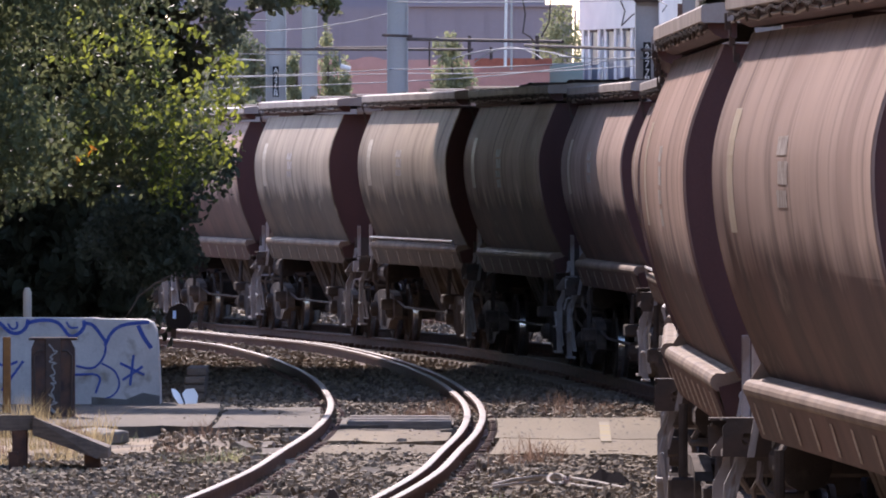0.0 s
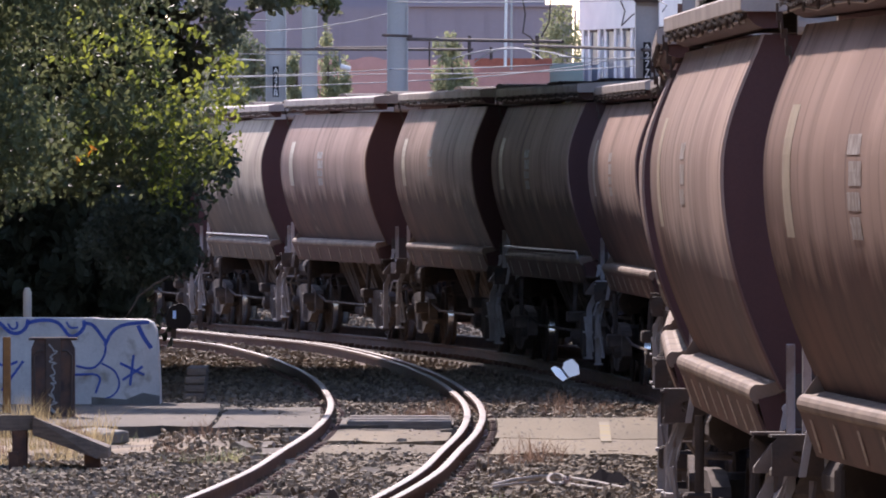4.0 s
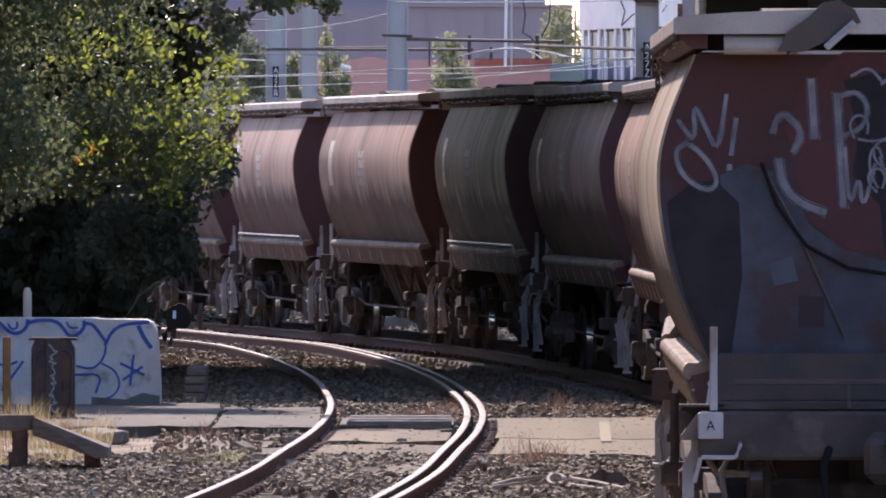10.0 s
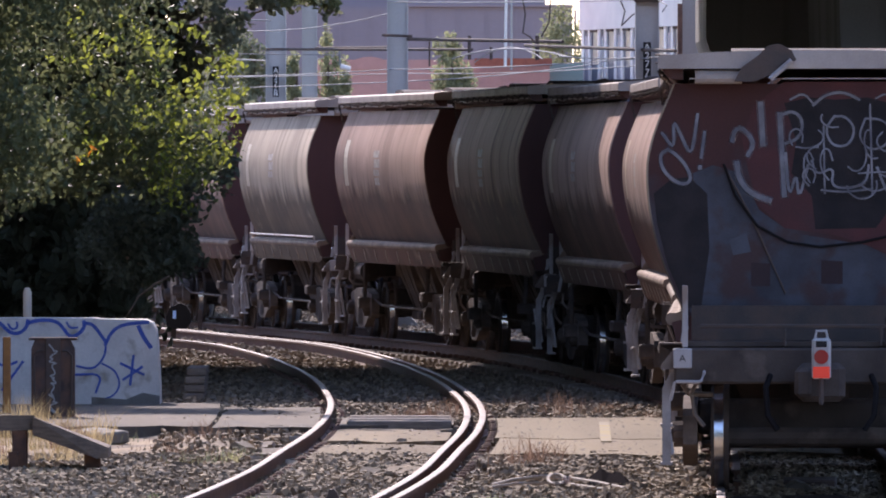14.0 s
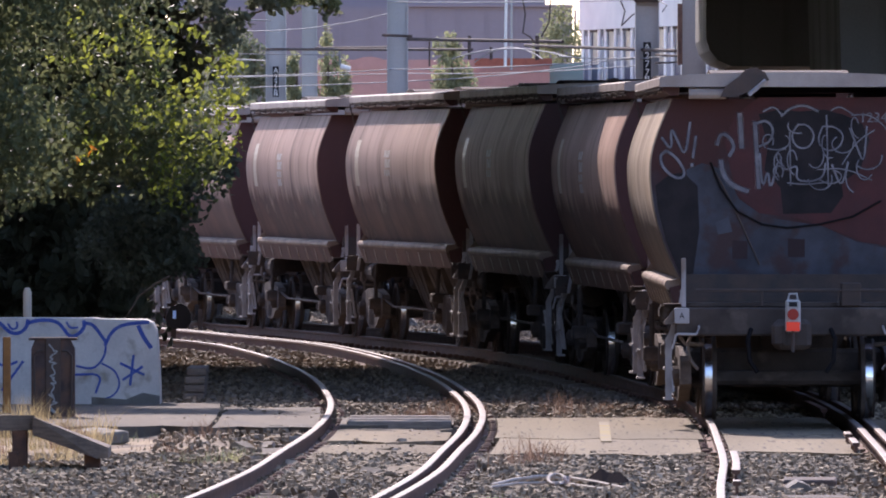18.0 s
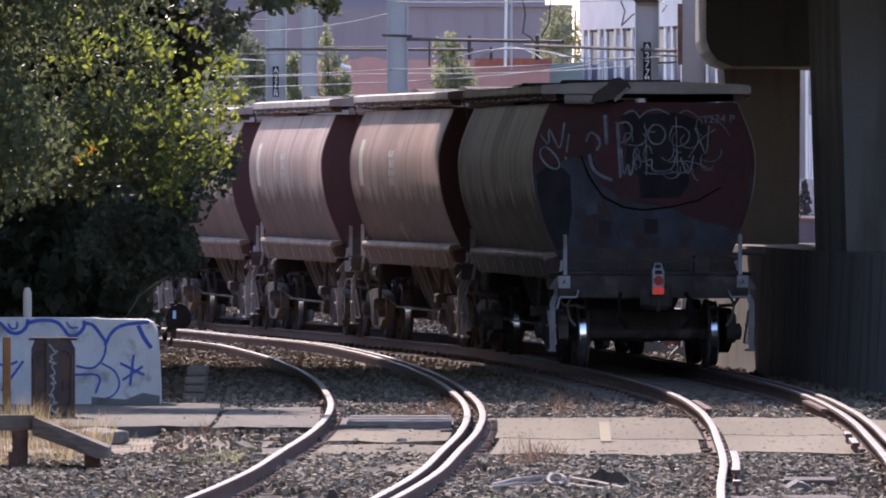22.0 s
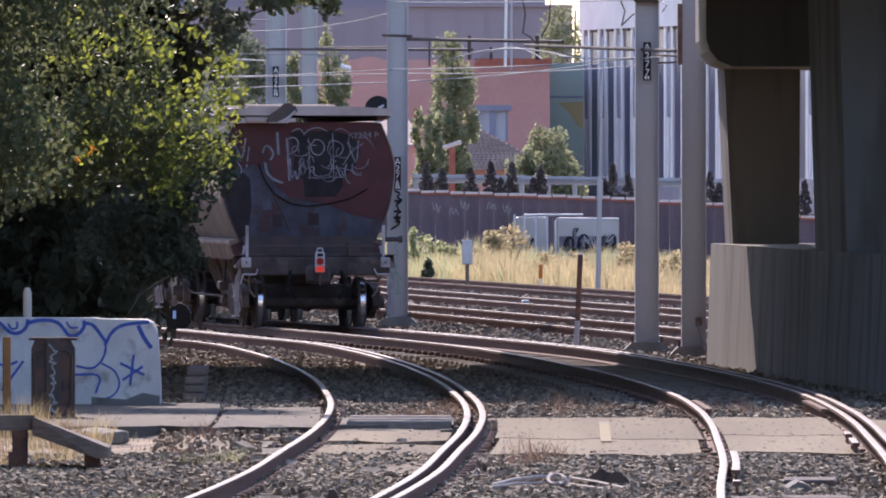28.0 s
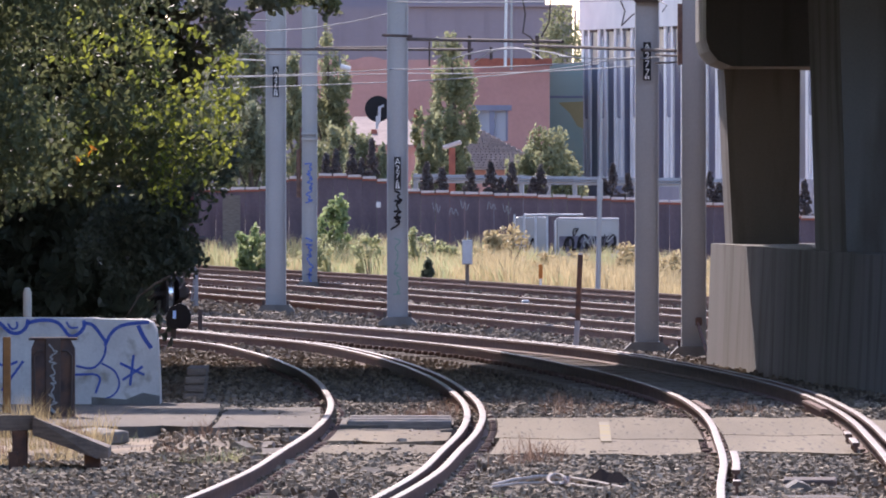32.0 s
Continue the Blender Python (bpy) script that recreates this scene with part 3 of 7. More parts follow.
M_POST = mat("grey_handrail", (0.47, 0.44, 0.44), (0.36, 0.33, 0.325), 3, 0.55, c=(0.26, 0.20, 0.17), cscale=4.0, cut=(0.58, 0.68))
M_LIP = mat("dusty_sill", (0.27, 0.20, 0.155), (0.17, 0.12, 0.095), 2.0, 0.75, 0, 0.15, gloss=0.2)
M_HANGER = mat("weathered_step_steel", (0.40, 0.37, 0.365), (0.24, 0.21, 0.20), 3, 0.7)
M_BRACKET = mat("dull_bracket", (0.21, 0.17, 0.15), (0.13, 0.105, 0.09), 6, 0.8)
M_TREAD = plain("polished_wheel_tread", (0.75, 0.75, 0.77), 0.2, 1.0)
# slight emission added to the reflector plate in place of returned light
M_REDPLATE = plain("red_reflector", (0.7, 0.06, 0.035), 0.35, glow=0.14)
M_LAMPBODY = plain("white_lamp_body", (0.45, 0.445, 0.44), 0.45)
M_LENS = plain("red_lamp_lens", (0.25, 0.02, 0.02), 0.2, glow=0.06)
M_HOSE = plain("black_rubber", (0.02, 0.018, 0.019), 1.0, gloss=0.0)
CACHE = {}


def shared(key, make, material, smooth=False):
    if key not in CACHE:
        CACHE[key] = make().mesh(key.split(":")[0], material, smooth)
    return CACHE[key]


def side_plate(s):
    sh = Shape()
    ys = [-BODY - 0.012, -BODY + 0.02, -BODY + 0.04, -1.6, 1.6, BODY - 0.08, BODY - 0.06, BODY]
    n = len(SIDE)
    verts, faces = [], []
    for j, y in enumerate(ys):
        lift = 0.004 if j in (0, 1, 6, 7) else 0.0
        verts += [(s * (w + lift), y, z) for w, z in SIDE]
    inner = [(s * (w - 0.014), y, z) for y in (ys[0], ys[-1]) for w, z in SIDE]
    for j in range(len(ys) - 1):
        faces += [(j * n + i, j * n + i + 1, (j + 1) * n + i + 1, (j + 1) * n + i) for i in range(n - 1)]
    k = len(verts)
    for e, row in ((0, 0), (1, (len(ys) - 1) * n)):
        faces += [(row + i, k + e * n + i, k + e * n + i + 1, row + i + 1) for i in range(n - 1)]
    return sh.add(verts + inner, faces)


def end_plate(e):
    out = [(w - 0.008, z) for w, z in SIDE]
    out = [(-w, z) for w, z in out] + out[::-1]
    return Shape().prism(out, e * BODY - 0.06 * (e > 0), e * (BODY - 0.06) - 0.06 * (e > 0), "y")


def flange(s):
    """Rolled sill lip that flares out from the foot of the side, closed at its ends."""
    out = [(1.10, 1.475), (1.135, 1.475), (1.215, 1.455)]
    out += [(1.245 + 0.055 * math.cos(a), 1.405 + 0.055 * math.sin(a)) for a in [math.radians(70 - 24 * i) for i in range(6)]]
    out += [(1.262, 1.348), (1.10, 1.425)]
    sh = Shape().prism([(s * a, b) for a, b in out], -BODY + 0.08, BODY - 0.12, "y")
    return sh.prism([(s * a, b) for a, b in ((1.295, 1.40), (1.16, 1.60), (1.12, 1.46))], BODY - 0.12, BODY - 0.10, "y")


def skirt(s):
    sh = Shape().prism([(s * a, b) for a, b in ((1.265, 1.352), (1.286, 1.368), (1.195, 1.13), (1.175, 1.13))], -BODY + 0.10, BODY - 0.14, "y")
    return sh


def skirt_cap(s, y):
    return Shape().prism([(s * a, b) for a, b in ((1.0, 1.44), (1.25, 1.375), (1.19, 1.14), (1.0, 1.2))], y - 0.012, y + 0.012, "y")


def ticks(s):
    """Flat pale strap that runs aslant over the skirt."""
    p = [(s * 1.282, 0.0, 1.335), (s * 1.282, 0.05, 1.335), (s * 1.213, 0.22, 1.158), (s * 1.213, 0.17, 1.158)]
    return Shape().add(p + [(x + s * 0.008, y, z + 0.003) for x, y, z in p], [(0, 1, 2, 3), (7, 6, 5, 4), (0, 4, 5, 1), (1, 5, 6, 2), (2, 6, 7, 3), (3, 7, 4, 0)])


def wheelset():
    sh = Shape().rod((-0.8, 0, 0), (0.8, 0, 0), 0.08, n=10)
    for s in (-1, 1):
        prof = [(0.765, 0.445), (0.80, 0.445), (0.805, WHEEL_R + 0.004), (0.915, WHEEL_R - 0.004), (0.915, 0.36), (0.87, 0.34), (0.87, 0.14), (0.79, 0.14), (0.79, 0.34), (0.765, 0.37)]
        n, k = 24, len(prof)
        v = [(s * x, r * math.cos(2 * math.pi * i / n), r * math.sin(2 * math.pi * i / n)) for i in range(n) for x, r in prof]
        f = [(i * k + j, i * k + (j + 1) % k, ((i + 1) % n) * k + (j + 1) % k, ((i + 1) % n) * k + j) for i in range(n) for j in range(k)]
        sh.add(v, f)
    return sh


def treads(s):
    n = 24
    v = [(s * x, r * math.cos(2 * math.pi * i / n), r * math.sin(2 * math.pi * i / n)) for i in range(n) for x, r in ((0.812, WHEEL_R + 0.008), (0.89, WHEEL_R + 0.001))]
    return Shape().add(v, [(2 * i, 2 * i + 1, 2 * ((i + 1) % n) + 1, 2 * ((i + 1) % n)) for i in range(n)])


def side_frame(s):
    prof = [(-1.18, 0.60), (-1.12, 0.66), (-0.5, 0.74), (0.5, 0.74), (1.12, 0.66), (1.18, 0.60), (1.18, 0.36), (1.04, 0.30), (0.72, 0.30), (0.55, 0.22), (0.30, 0.16), (-0.30, 0.16), (-0.55, 0.22), (-0.72, 0.30), (-1.04, 0.30), (-1.18, 0.36)]
    sh = Shape().prism(prof, s * 1.03, s * 1.15, "x")
    for y in (-AXLE, AXLE):
        sh.rod((s * 1.15, y, 0.44), (s * 1.23, y, 0.44), 0.11, n=12)
        sh.rod((s * 1.23, y, 0.44), (s * 1.25, y, 0.44), 0.07, n=8)
    for y in (-0.22, -0.07, 0.08, 0.23):
        sh.rod((s * 1.10, y, 0.2), (s * 1.10, y, 0.62), 0.06, n=8)
    return sh


def bogie(wagon, y):
    b = part("bogie", shared("bogie", lambda: Shape().box(-1.05, 1.05, -0.2, 0.2, 0.42, 0.72, bevel=0.04).box(-0.25, 0.25, -0.25, 0.25, 0.72, 0.95).rod((-1.0, -0.55, 0.35), (1.0, -0.55, 0.35), 0.035).rod((-1.0, 0.55, 0.35), (1.0, 0.55, 0.35), 0.035), M_GRIME), None, wagon, "grimy cast-steel bogie", at=pose(0, y, 0))
    for s in (-1, 1):
        part("side_frame", shared("side_frame:%d" % s, lambda: side_frame(s), M_GRIME), None, b)
        for o in (-0.41, 0.41):
            part("brake_block", shared("brake_block:%d" % s, lambda: Shape().box(s * 0.86 - 0.07, s * 0.86 + 0.07, -0.03, 0.03, 0.28, 0.56, bevel=0.01), M_DARKSTEEL), None, b, at=pose(0, o, 0))
    sets = []
    for o in (-AXLE, AXLE):
        w = part("wheelset", shared("wheelset", wheelset, M_GRIME), None, b, "steel wheels on their axle", at=pose(0, o, WHEEL_R))
        sets.append(w)
    return sets


def tread_of(wagon, y):
    for s in (-1, 1):
        part("wheel_tread", shared("wheel_tread:%d" % s, lambda: treads(s), M_TREAD, True), None, wagon, "bright polished wheel tread", at=pose(0, y, WHEEL_R))


def hopper(y0, y1, w0=1.0, w1=0.55):
    sh = Shape()
    v = [(-w0, y0, 1.55), (w0, y0, 1.55), (w0, y1, 1.55), (-w0, y1, 1.55), (-w1, y0 + 0.55, 0.42), (w1, y0 + 0.55, 0.42), (w1, y1 - 0.55, 0.42), (-w1, y1 - 0.55, 0.42)]
    sh.add(v, [(0, 1, 2, 3), (7, 6, 5, 4), (0, 4, 5, 1), (1, 5, 6, 2), (2, 6, 7, 3), (3, 7, 4, 0)])
    sh.box(-w1 - 0.06, w1 + 0.06, y0 + 0.5, y1 - 0.5, 0.30, 0.42, bevel=0.02)
    for s in (-1, 1):
        for k in (0.33, 0.66):
            y = y0 + (y1 - y0) * k
            sh.rod((s * (w0 - 0.035), y, 1.5), (s * (w1 + 0.01), y, 0.44), 0.022, n=4)
    return sh


def end_gear(wagon, e):
    """Headstock, coupler, corner posts, steps, hoses and boxes at one end."""
    y = e * HALF
    part("headstock", shared("headstock:%d" % e, lambda: Shape().box(-1.22, 1.22, min(y, y - e * 0.16), max(y, y - e * 0.16), 0.88, 1.18, bevel=0.02).box(-0.4, 0.4, min(y - e * 0.16, y - e * 1.3), max(y - e * 0.16, y - e * 1.3), 0.9, 1.16), M_GRIME), None, wagon)
    part("coupler", shared("coupler:%d" % e, lambda: Shape().box(-0.12, 0.12, min(y, y + e * 0.24), max(y, y + e * 0.24), 0.80, 1.02, bevel=0.03).box(-0.2, 0.2, min(y + e * 0.22, y + e * 0.44), max(y + e * 0.22, y + e * 0.44), 0.74, 1.06, bevel=0.05).box(-0.22, -0.08, min(y + e * 0.4, y + e * 0.5), max(y + e * 0.4, y + e * 0.5), 0.78, 1.02, bevel=0.03), M_GRIME), None, wagon)
    part("end_platform", shared("end_platform:%d" % e, lambda: Shape().box(-1.15, 1.15, min(y - e * 0.1, y - e * 0.7), max(y - e * 0.1, y - e * 0.7), 1.19, 1.23), M_GRIME), None, wagon)
    for s in (-1, 1):
        part("corner_post", shared("corner_post:%d%d" % (e, s), lambda: Shape().box(s * 1.13 - 0.024, s * 1.13 + 0.024, y - e * 0.06 - 0.02, y - e * 0.06 + 0.02, 1.18, 1.70, bevel=0.006), M_POST), None, wagon, "pale grey upright handrail")
        if e > 0:
            part("body_post", shared("body_post:%d" % s, lambda: Shape().box(s * 1.10 - 0.055, s * 1.10 + 0.055, y - 0.98, y - 0.94, 1.2, 2.05, bevel=0.006).box(s * 1.15 - 0.006, s * 1.15 + 0.006, y - 1.06, y - 0.985, 1.2, 2.05), M_POST), None, wagon, "pale grey corner stay")
        part("corner_box", shared("corner_box:%d%d" % (e, s), lambda: Shape().box(s * 1.15 - 0.078, s * 1.15 + 0.078, y - 0.03 if e > 0 else y - 0.035, y + 0.035 if e > 0 else y + 0.03, 1.01, 1.175, bevel=0.008), M_POST), None, wagon, "pale square corner plate")
        lettering("A" if e < 0 else "B", 0.085, M_BLACKPLATE, pose(s * 1.15, y + e * 0.038, 1.09, 90, 0, 0 if e < 0 else 180), "plate_letter", wagon) if wagon.name == "grain_wagon" else None
        part("step", shared("step:%d%d" % (e, s), lambda: Shape().tube([(s * 1.24, y - e * 0.14, 1.0), (s * 1.30, y - e * 0.16, 0.70), (s * 1.24, y - e * 0.16, 0.30), (s * 1.24, y - e * 0.55, 0.30), (s * 1.30, y - e * 0.55, 0.72)], 0.02, 5), M_POST), None, wagon, "bent steel step")
        part("step_hanger", shared("step_hanger:%d%d" % (e, s), lambda: Shape().prism([(s * 1.17, 1.0), (s * 1.24, 1.0), (s * 1.32, 0.84), (s * 1.32, 0.20), (s * 1.25, 0.20), (s * 1.25, 0.82)], y - e * 0.14 - 0.02, y - e * 0.14 + 0.02, "y").box(s * 1.285 - 0.05, s * 1.285 + 0.05, min(y - e * 0.14, y - e * 0.46), max(y - e * 0.14, y - e * 0.46), 0.20, 0.225).box(s * 1.285 - 0.05, s * 1.285 + 0.05, min(y - e * 0.14, y - e * 0.46), max(y - e * 0.14, y - e * 0.46), 0.52, 0.545), M_HANGER), None, wagon, "pale flat step hanger with two treads")

        def pierced():
            """Corner plate with a round hole, stiffened by an aslant rib."""
            cx, cz, n = 1.20, 1.10, 12
            ring = [(cx + 0.035 * math.cos(2 * math.pi * k / n), cz + 0.035 * math.sin(2 * math.pi * k / n)) for k in range(n + 1)]
            out = [(cx, 1.0), (1.34, 1.0), (1.34, 1.17), (1.31, 1.21), (1.09, 1.21), (1.06, 1.18), (1.06, 1.0), (cx, 1.0)]
            hole = [ring[(9 - k) % n] for k in range(n + 1)]
            sh = Shape().prism([(s * a, b) for a, b in out + hole], y - e * 0.30 - 0.008, y - e * 0.30 + 0.008, "y")
            sh.prism([(s * 1.08, 1.01), (s * 1.10, 1.0), (s * 1.33, 1.17), (s * 1.32, 1.19)], min(y - e * 0.30, y - e * 0.22), max(y - e * 0.30, y - e * 0.22), "y")
            return sh.box(s * 1.20 - 0.14, s * 1.20 + 0.14, min(y - e * 0.31, y - e * 0.10), max(y - e * 0.31, y - e * 0.10), 1.205, 1.22)
        part("corner_bracket", shared("corner_bracket:%d%d" % (e, s), pierced, M_DARKSTEEL), None, wagon, "dark pierced corner bracket")
        part("lever", shared("lever:%d%d" % (e, s), lambda: Shape().prism([(s * 1.17, 1.0), (s * 1.21, 1.0), (s * 1.15, 1.34), (s * 1.11, 1.34)], y - e * 0.42 - 0.014, y - e * 0.42 + 0.014, "y").rod((s * 1.13, y - e * 0.45, 1.34), (s * 1.13, y - e * 0.39, 1.34), 0.03, n=8), M_POST), None, wagon, "pale leaning release lever")
        part("small_plate", shared("small_plate:%d%d" % (e, s), lambda: Shape().box(s * 1.02 - 0.045, s * 1.02 + 0.045, y - e * 0.36 - 0.008, y - e * 0.36 + 0.008, 0.98, 1.14, bevel=0.004), M_LAMPBODY), None, wagon, "small white riveted plate")
        part("pipe_elbow", shared("pipe_elbow:%d%d" % (e, s), lambda: Shape().tube([(s * 1.14, y - e * 0.52, 0.98), (s * 1.15, y - e * 0.52, 0.86), (s * 1.10, y - e * 0.52, 0.79), (s * 0.9, y - e * 0.52, 0.78)], 0.022, 6).tube([(s * 1.0, y - e * 0.3, 0.95), (s * 1.08, y - e * 0.3, 0.8), (s * 1.05, y - e * 0.3, 0.62), (s * 0.97, y - e * 0.3, 0.52)], 0.018, 6), M_BRACKET), None, wagon, "bent brake pipe")
        part("gusset", shared("gusset:%d%d" % (e, s), lambda: Shape().prism([(s * 1.215, 1.16), (s * 1.235, 1.16), (s * 1.33, 1.03), (s * 1.33, 1.0), (s * 1.215, 1.0)], min(y - e * 0.06, y - e * 0.16), max(y - e * 0.06, y - e * 0.16), "y"), M_BRACKET), None, wagon, "dull brown triangular corner gusset")
        part("grab_rail", shared("grab_rail:%d%d" % (e, s), lambda: Shape().tube([(s * 0.97, y, 0.98), (s * 0.97, y + e * 0.05, 0.97), (s * 0.995, y + e * 0.07, 0.905), (s * 1.01, y + e * 0.07, 0.898), (s * 1.20, y + e * 0.07, 0.90), (s * 1.215, y + e * 0.07, 0.89), (s * 1.25, y + e * 0.05, 0.745)], 0.014, 6), M_POST), None, wagon, "shunter's bent grab rail")
        part("air_hose", shared("air_hose:%d%d" % (e, s), lambda: Shape().tube([(s * 0.42, y, 0.95), (s * 0.46, y + e * 0.14, 0.85), (s * 0.44, y + e * 0.2, 0.62), (s * 0.36, y + e * 0.22, 0.5)], 0.025, 6), M_HOSE), None, wagon)
    part("end_pipe", shared("end_pipe:%d" % e, lambda: Shape().tube([(-1.0, y - e * 0.03, 1.36), (1.0, y - e * 0.03, 1.36)], 0.018, 5).tube([(-0.3, y - e * 0.03, 1.2), (-0.3, y - e * 0.03, 1.36)], 0.015, 5).tube([(0.5, y - e * 0.03, 1.2), (0.5, y - e * 0.03, 1.36)], 0.015, 5), M_DARKSTEEL), None, wagon)


def roof_parts(wagon):
    def lid():
        half = [(0.4, 3.665), (0.95, 3.645), (1.28, 3.625), (1.355, 3.612), (1.365, 3.60), (1.365, 3.52), (1.35, 3.51)]
        prof = [(-w, z) for w, z in half[::-1]] + half
        return Shape().prism(prof, -BODY - 0.3, BODY + 0.3, "y")
    part("roof", shared("roof", lid, M_ROOFRIM), None, wagon, "dusty flat roof cover with a pale rim")

    def valance():
        sh = Shape()
        for s in (-1, 1):
            out = [(1.325, 3.508), (1.315, 3.475), (1.28, 3.44), (1.235, 3.42), (1.15, 3.42), (1.15, 3.508)]
            sh.prism([(s * a, b) for a, b in out], -BODY - 0.15, BODY + 0.15, "y")
        return sh
    part("valance", shared("valance", valance, M_END), None, wagon, "maroon rounded valance under the roof rim")
    for s in (-1, 1):
        part("cover_rope", shared("cover_rope:%d" % s, lambda: Shape().tube([(s * (1.335 + 0.008 * math.sin(1.7 * k)), -BODY - 0.1 + k * (2 * BODY + 0.2) / 12, 3.455 + 0.014 * math.sin(2.4 * k)) for k in range(13)], 0.009, 5), M_ROOFRIM), None, wagon, "pale rope of the roof cover")

    def chain(s):
        """Steel links along the rim, every second one turned on edge, and a loose end that hangs down."""
        sh, y, k = Shape(), -BODY - 0.2, 0
        while y < BODY + 0.2:
            z = 3.49 - 0.012 * math.sin(k * 0.45)
            if k % 2:
                sh.box(s * 1.355 - 0.004, s * 1.355 + 0.004, y, y + 0.075, z - 0.014, z + 0.014, bevel=0.003)
            else:
                sh.box(s * 1.355 - 0.012, s * 1.355 + 0.012, y, y + 0.075, z - 0.005, z + 0.005, bevel=0.002)
            y, k = y + 0.066, k + 1
        for k in range(9):
            z = 3.50 - 0.045 * k
            w = 0.018 if k % 2 else 0.007
            sh.box(s * (1.37 - 0.012 * k) - w, s * (1.37 - 0.012 * k) + w, BODY + 0.2 - (0.025 - w), BODY + 0.2 + (0.025 - w), z - 0.052, z, bevel=0.003)
        return sh
    for s in (-1, 1):
        part("chain", shared("chain:%d" % s, lambda: chain(s), M_DARKSTEEL), None, wagon, "dark chain along the roof rim")
        for k in range(13):
            part("rope_hook", shared("rope_hook:%d" % s, lambda: Shape().tube([(s * 1.345, 0, 3.50), (s * 1.352, 0.03, 3.465), (s * 1.345, 0.07, 3.445), (s * 1.34, 0.10, 3.465)], 0.008, 5), M_DARKSTEEL), None, wagon, "dark hook hung from the chain", at=pose(0, -4.74 + k * 0.78, 0))
    for e in (-1, 1):
        y = e * (BODY + 0.25)
        part("cover_roller", shared("cover_roller:%d" % e, lambda: Shape().rod((-1.05, y - e * 0.03, 3.44), (-0.66, y - e * 0.03, 3.44), 0.06, n=12), M_ROOFRIM), None, wagon, "cover roller below the rim")
        part("cover_crank", shared("cover_crank:%d" % e, lambda: Shape().prism([(-0.72, 3.40), (-0.66, 3.52), (-0.52, 3.62), (-0.44, 3.70), (-0.34, 3.72), (-0.24, 3.66), (-0.20, 3.58), (-0.30, 3.54), (-0.42, 3.46), (-0.55, 3.40)], min(y, y + e * 0.10), max(y, y + e * 0.10), "y"), M_DARKSTEEL), None, wagon, "dark bent crank arm of the roof cover")
        part("crank_handle", shared("crank_handle:%d" % e, lambda: Shape().rod((-0.42, y + e * 0.13, 3.42), (-0.24, y + e * 0.13, 3.58), 0.025, n=6), M_POST), None, wagon, "pale crank handle")
        part("end_apron", shared("end_apron:%d" % e, lambda: Shape().box(-1.08, 1.08, min(y - e * 0.12, y - e * 0.06), max(y - e * 0.12, y - e * 0.06), 1.23, 1.52), M_DARKSTEEL), None, wagon, "dark lower end apron")

    def hatch():
        v, n = [], 10
        for w in (-0.75, 0.75):
            v += [(w, 0.5 * math.cos(math.pi * i / n), 3.66 + 0.05 * math.sin(math.pi * i / n)) for i in range(n + 1)]
        return Shape().add(v, [(i, i + 1, n + 2 + i, n + 1 + i) for i in range(n)] + [tuple(range(n, -1, -1)), tuple(range(n + 1, 2 * n + 2))])
    for y in (-2.2, 2.9):
        part("roof_hatch", shared("roof_hatch", hatch, M_DARKSTEEL), None, wagon, "low arched hatch lid", at=pose(0, y, 0))


def underside(wagon):
    part("centre_sill", shared("centre_sill", lambda: Shape().box(-0.3, 0.3, -5.7, 5.7, 0.95, 1.2), M_GRIME), None, wagon)
    for k, (a, b) in enumerate(((-3.05, -1.05), (-1.0, 1.0), (1.05, 3.05))):
        part("hopper_chute", shared("hopper_chute:%d" % k, lambda: hopper(a, b), M_GRIME), None, wagon, "grimy tapered discharge chute")
    for e in (-1, 1):
        part("slope_sheet", shared("slope_sheet:%d" % e, lambda: Shape().add([(-1.02, e * 3.1, 1.15), (1.02, e * 3.1, 1.15), (1.04, e * BODY, 1.46), (-1.04, e * BODY, 1.46), (-1.02, e * 3.1, 1.25), (1.02, e * 3.1, 1.25), (1.04, e * BODY, 1.50), (-1.04, e * BODY, 1.50)], [(0, 1, 2, 3), (7, 6, 5, 4), (0, 4, 5, 1), (1, 5, 6, 2), (2, 6, 7, 3), (3, 7, 4, 0)]), M_GRIME), None, wagon)
    part("air_tank", shared("air_tank", lambda: Shape().rod((-0.95, 4.7, 0.98), (-0.95, 5.5, 0.98), 0.15, n=12), M_GRIME), None, wagon, "round air reservoir")
    part("brake_rigging", shared("brake_rigging", lambda: Shape().tube([(-1.1, -3.2, 0.62), (-1.12, -2.6, 0.5), (-1.05, 2.6, 0.5), (-1.12, 3.2, 0.62)], 0.02, 5).rod((-1.18, -3.3, 1.1), (-1.2, -3.3, 0.75), 0.03).box(-1.3, -1.05, -3.5, -3.2, 0.62, 0.76, bevel=0.02).rod((-1.22, 3.25, 1.1), (-1.22, 3.25, 0.45), 0.03).box(-1.32, -1.12, 3.2, 3.4, 0.45, 0.62, bevel=0.02), M_GRIME), None, wagon, "brake rods and levers")


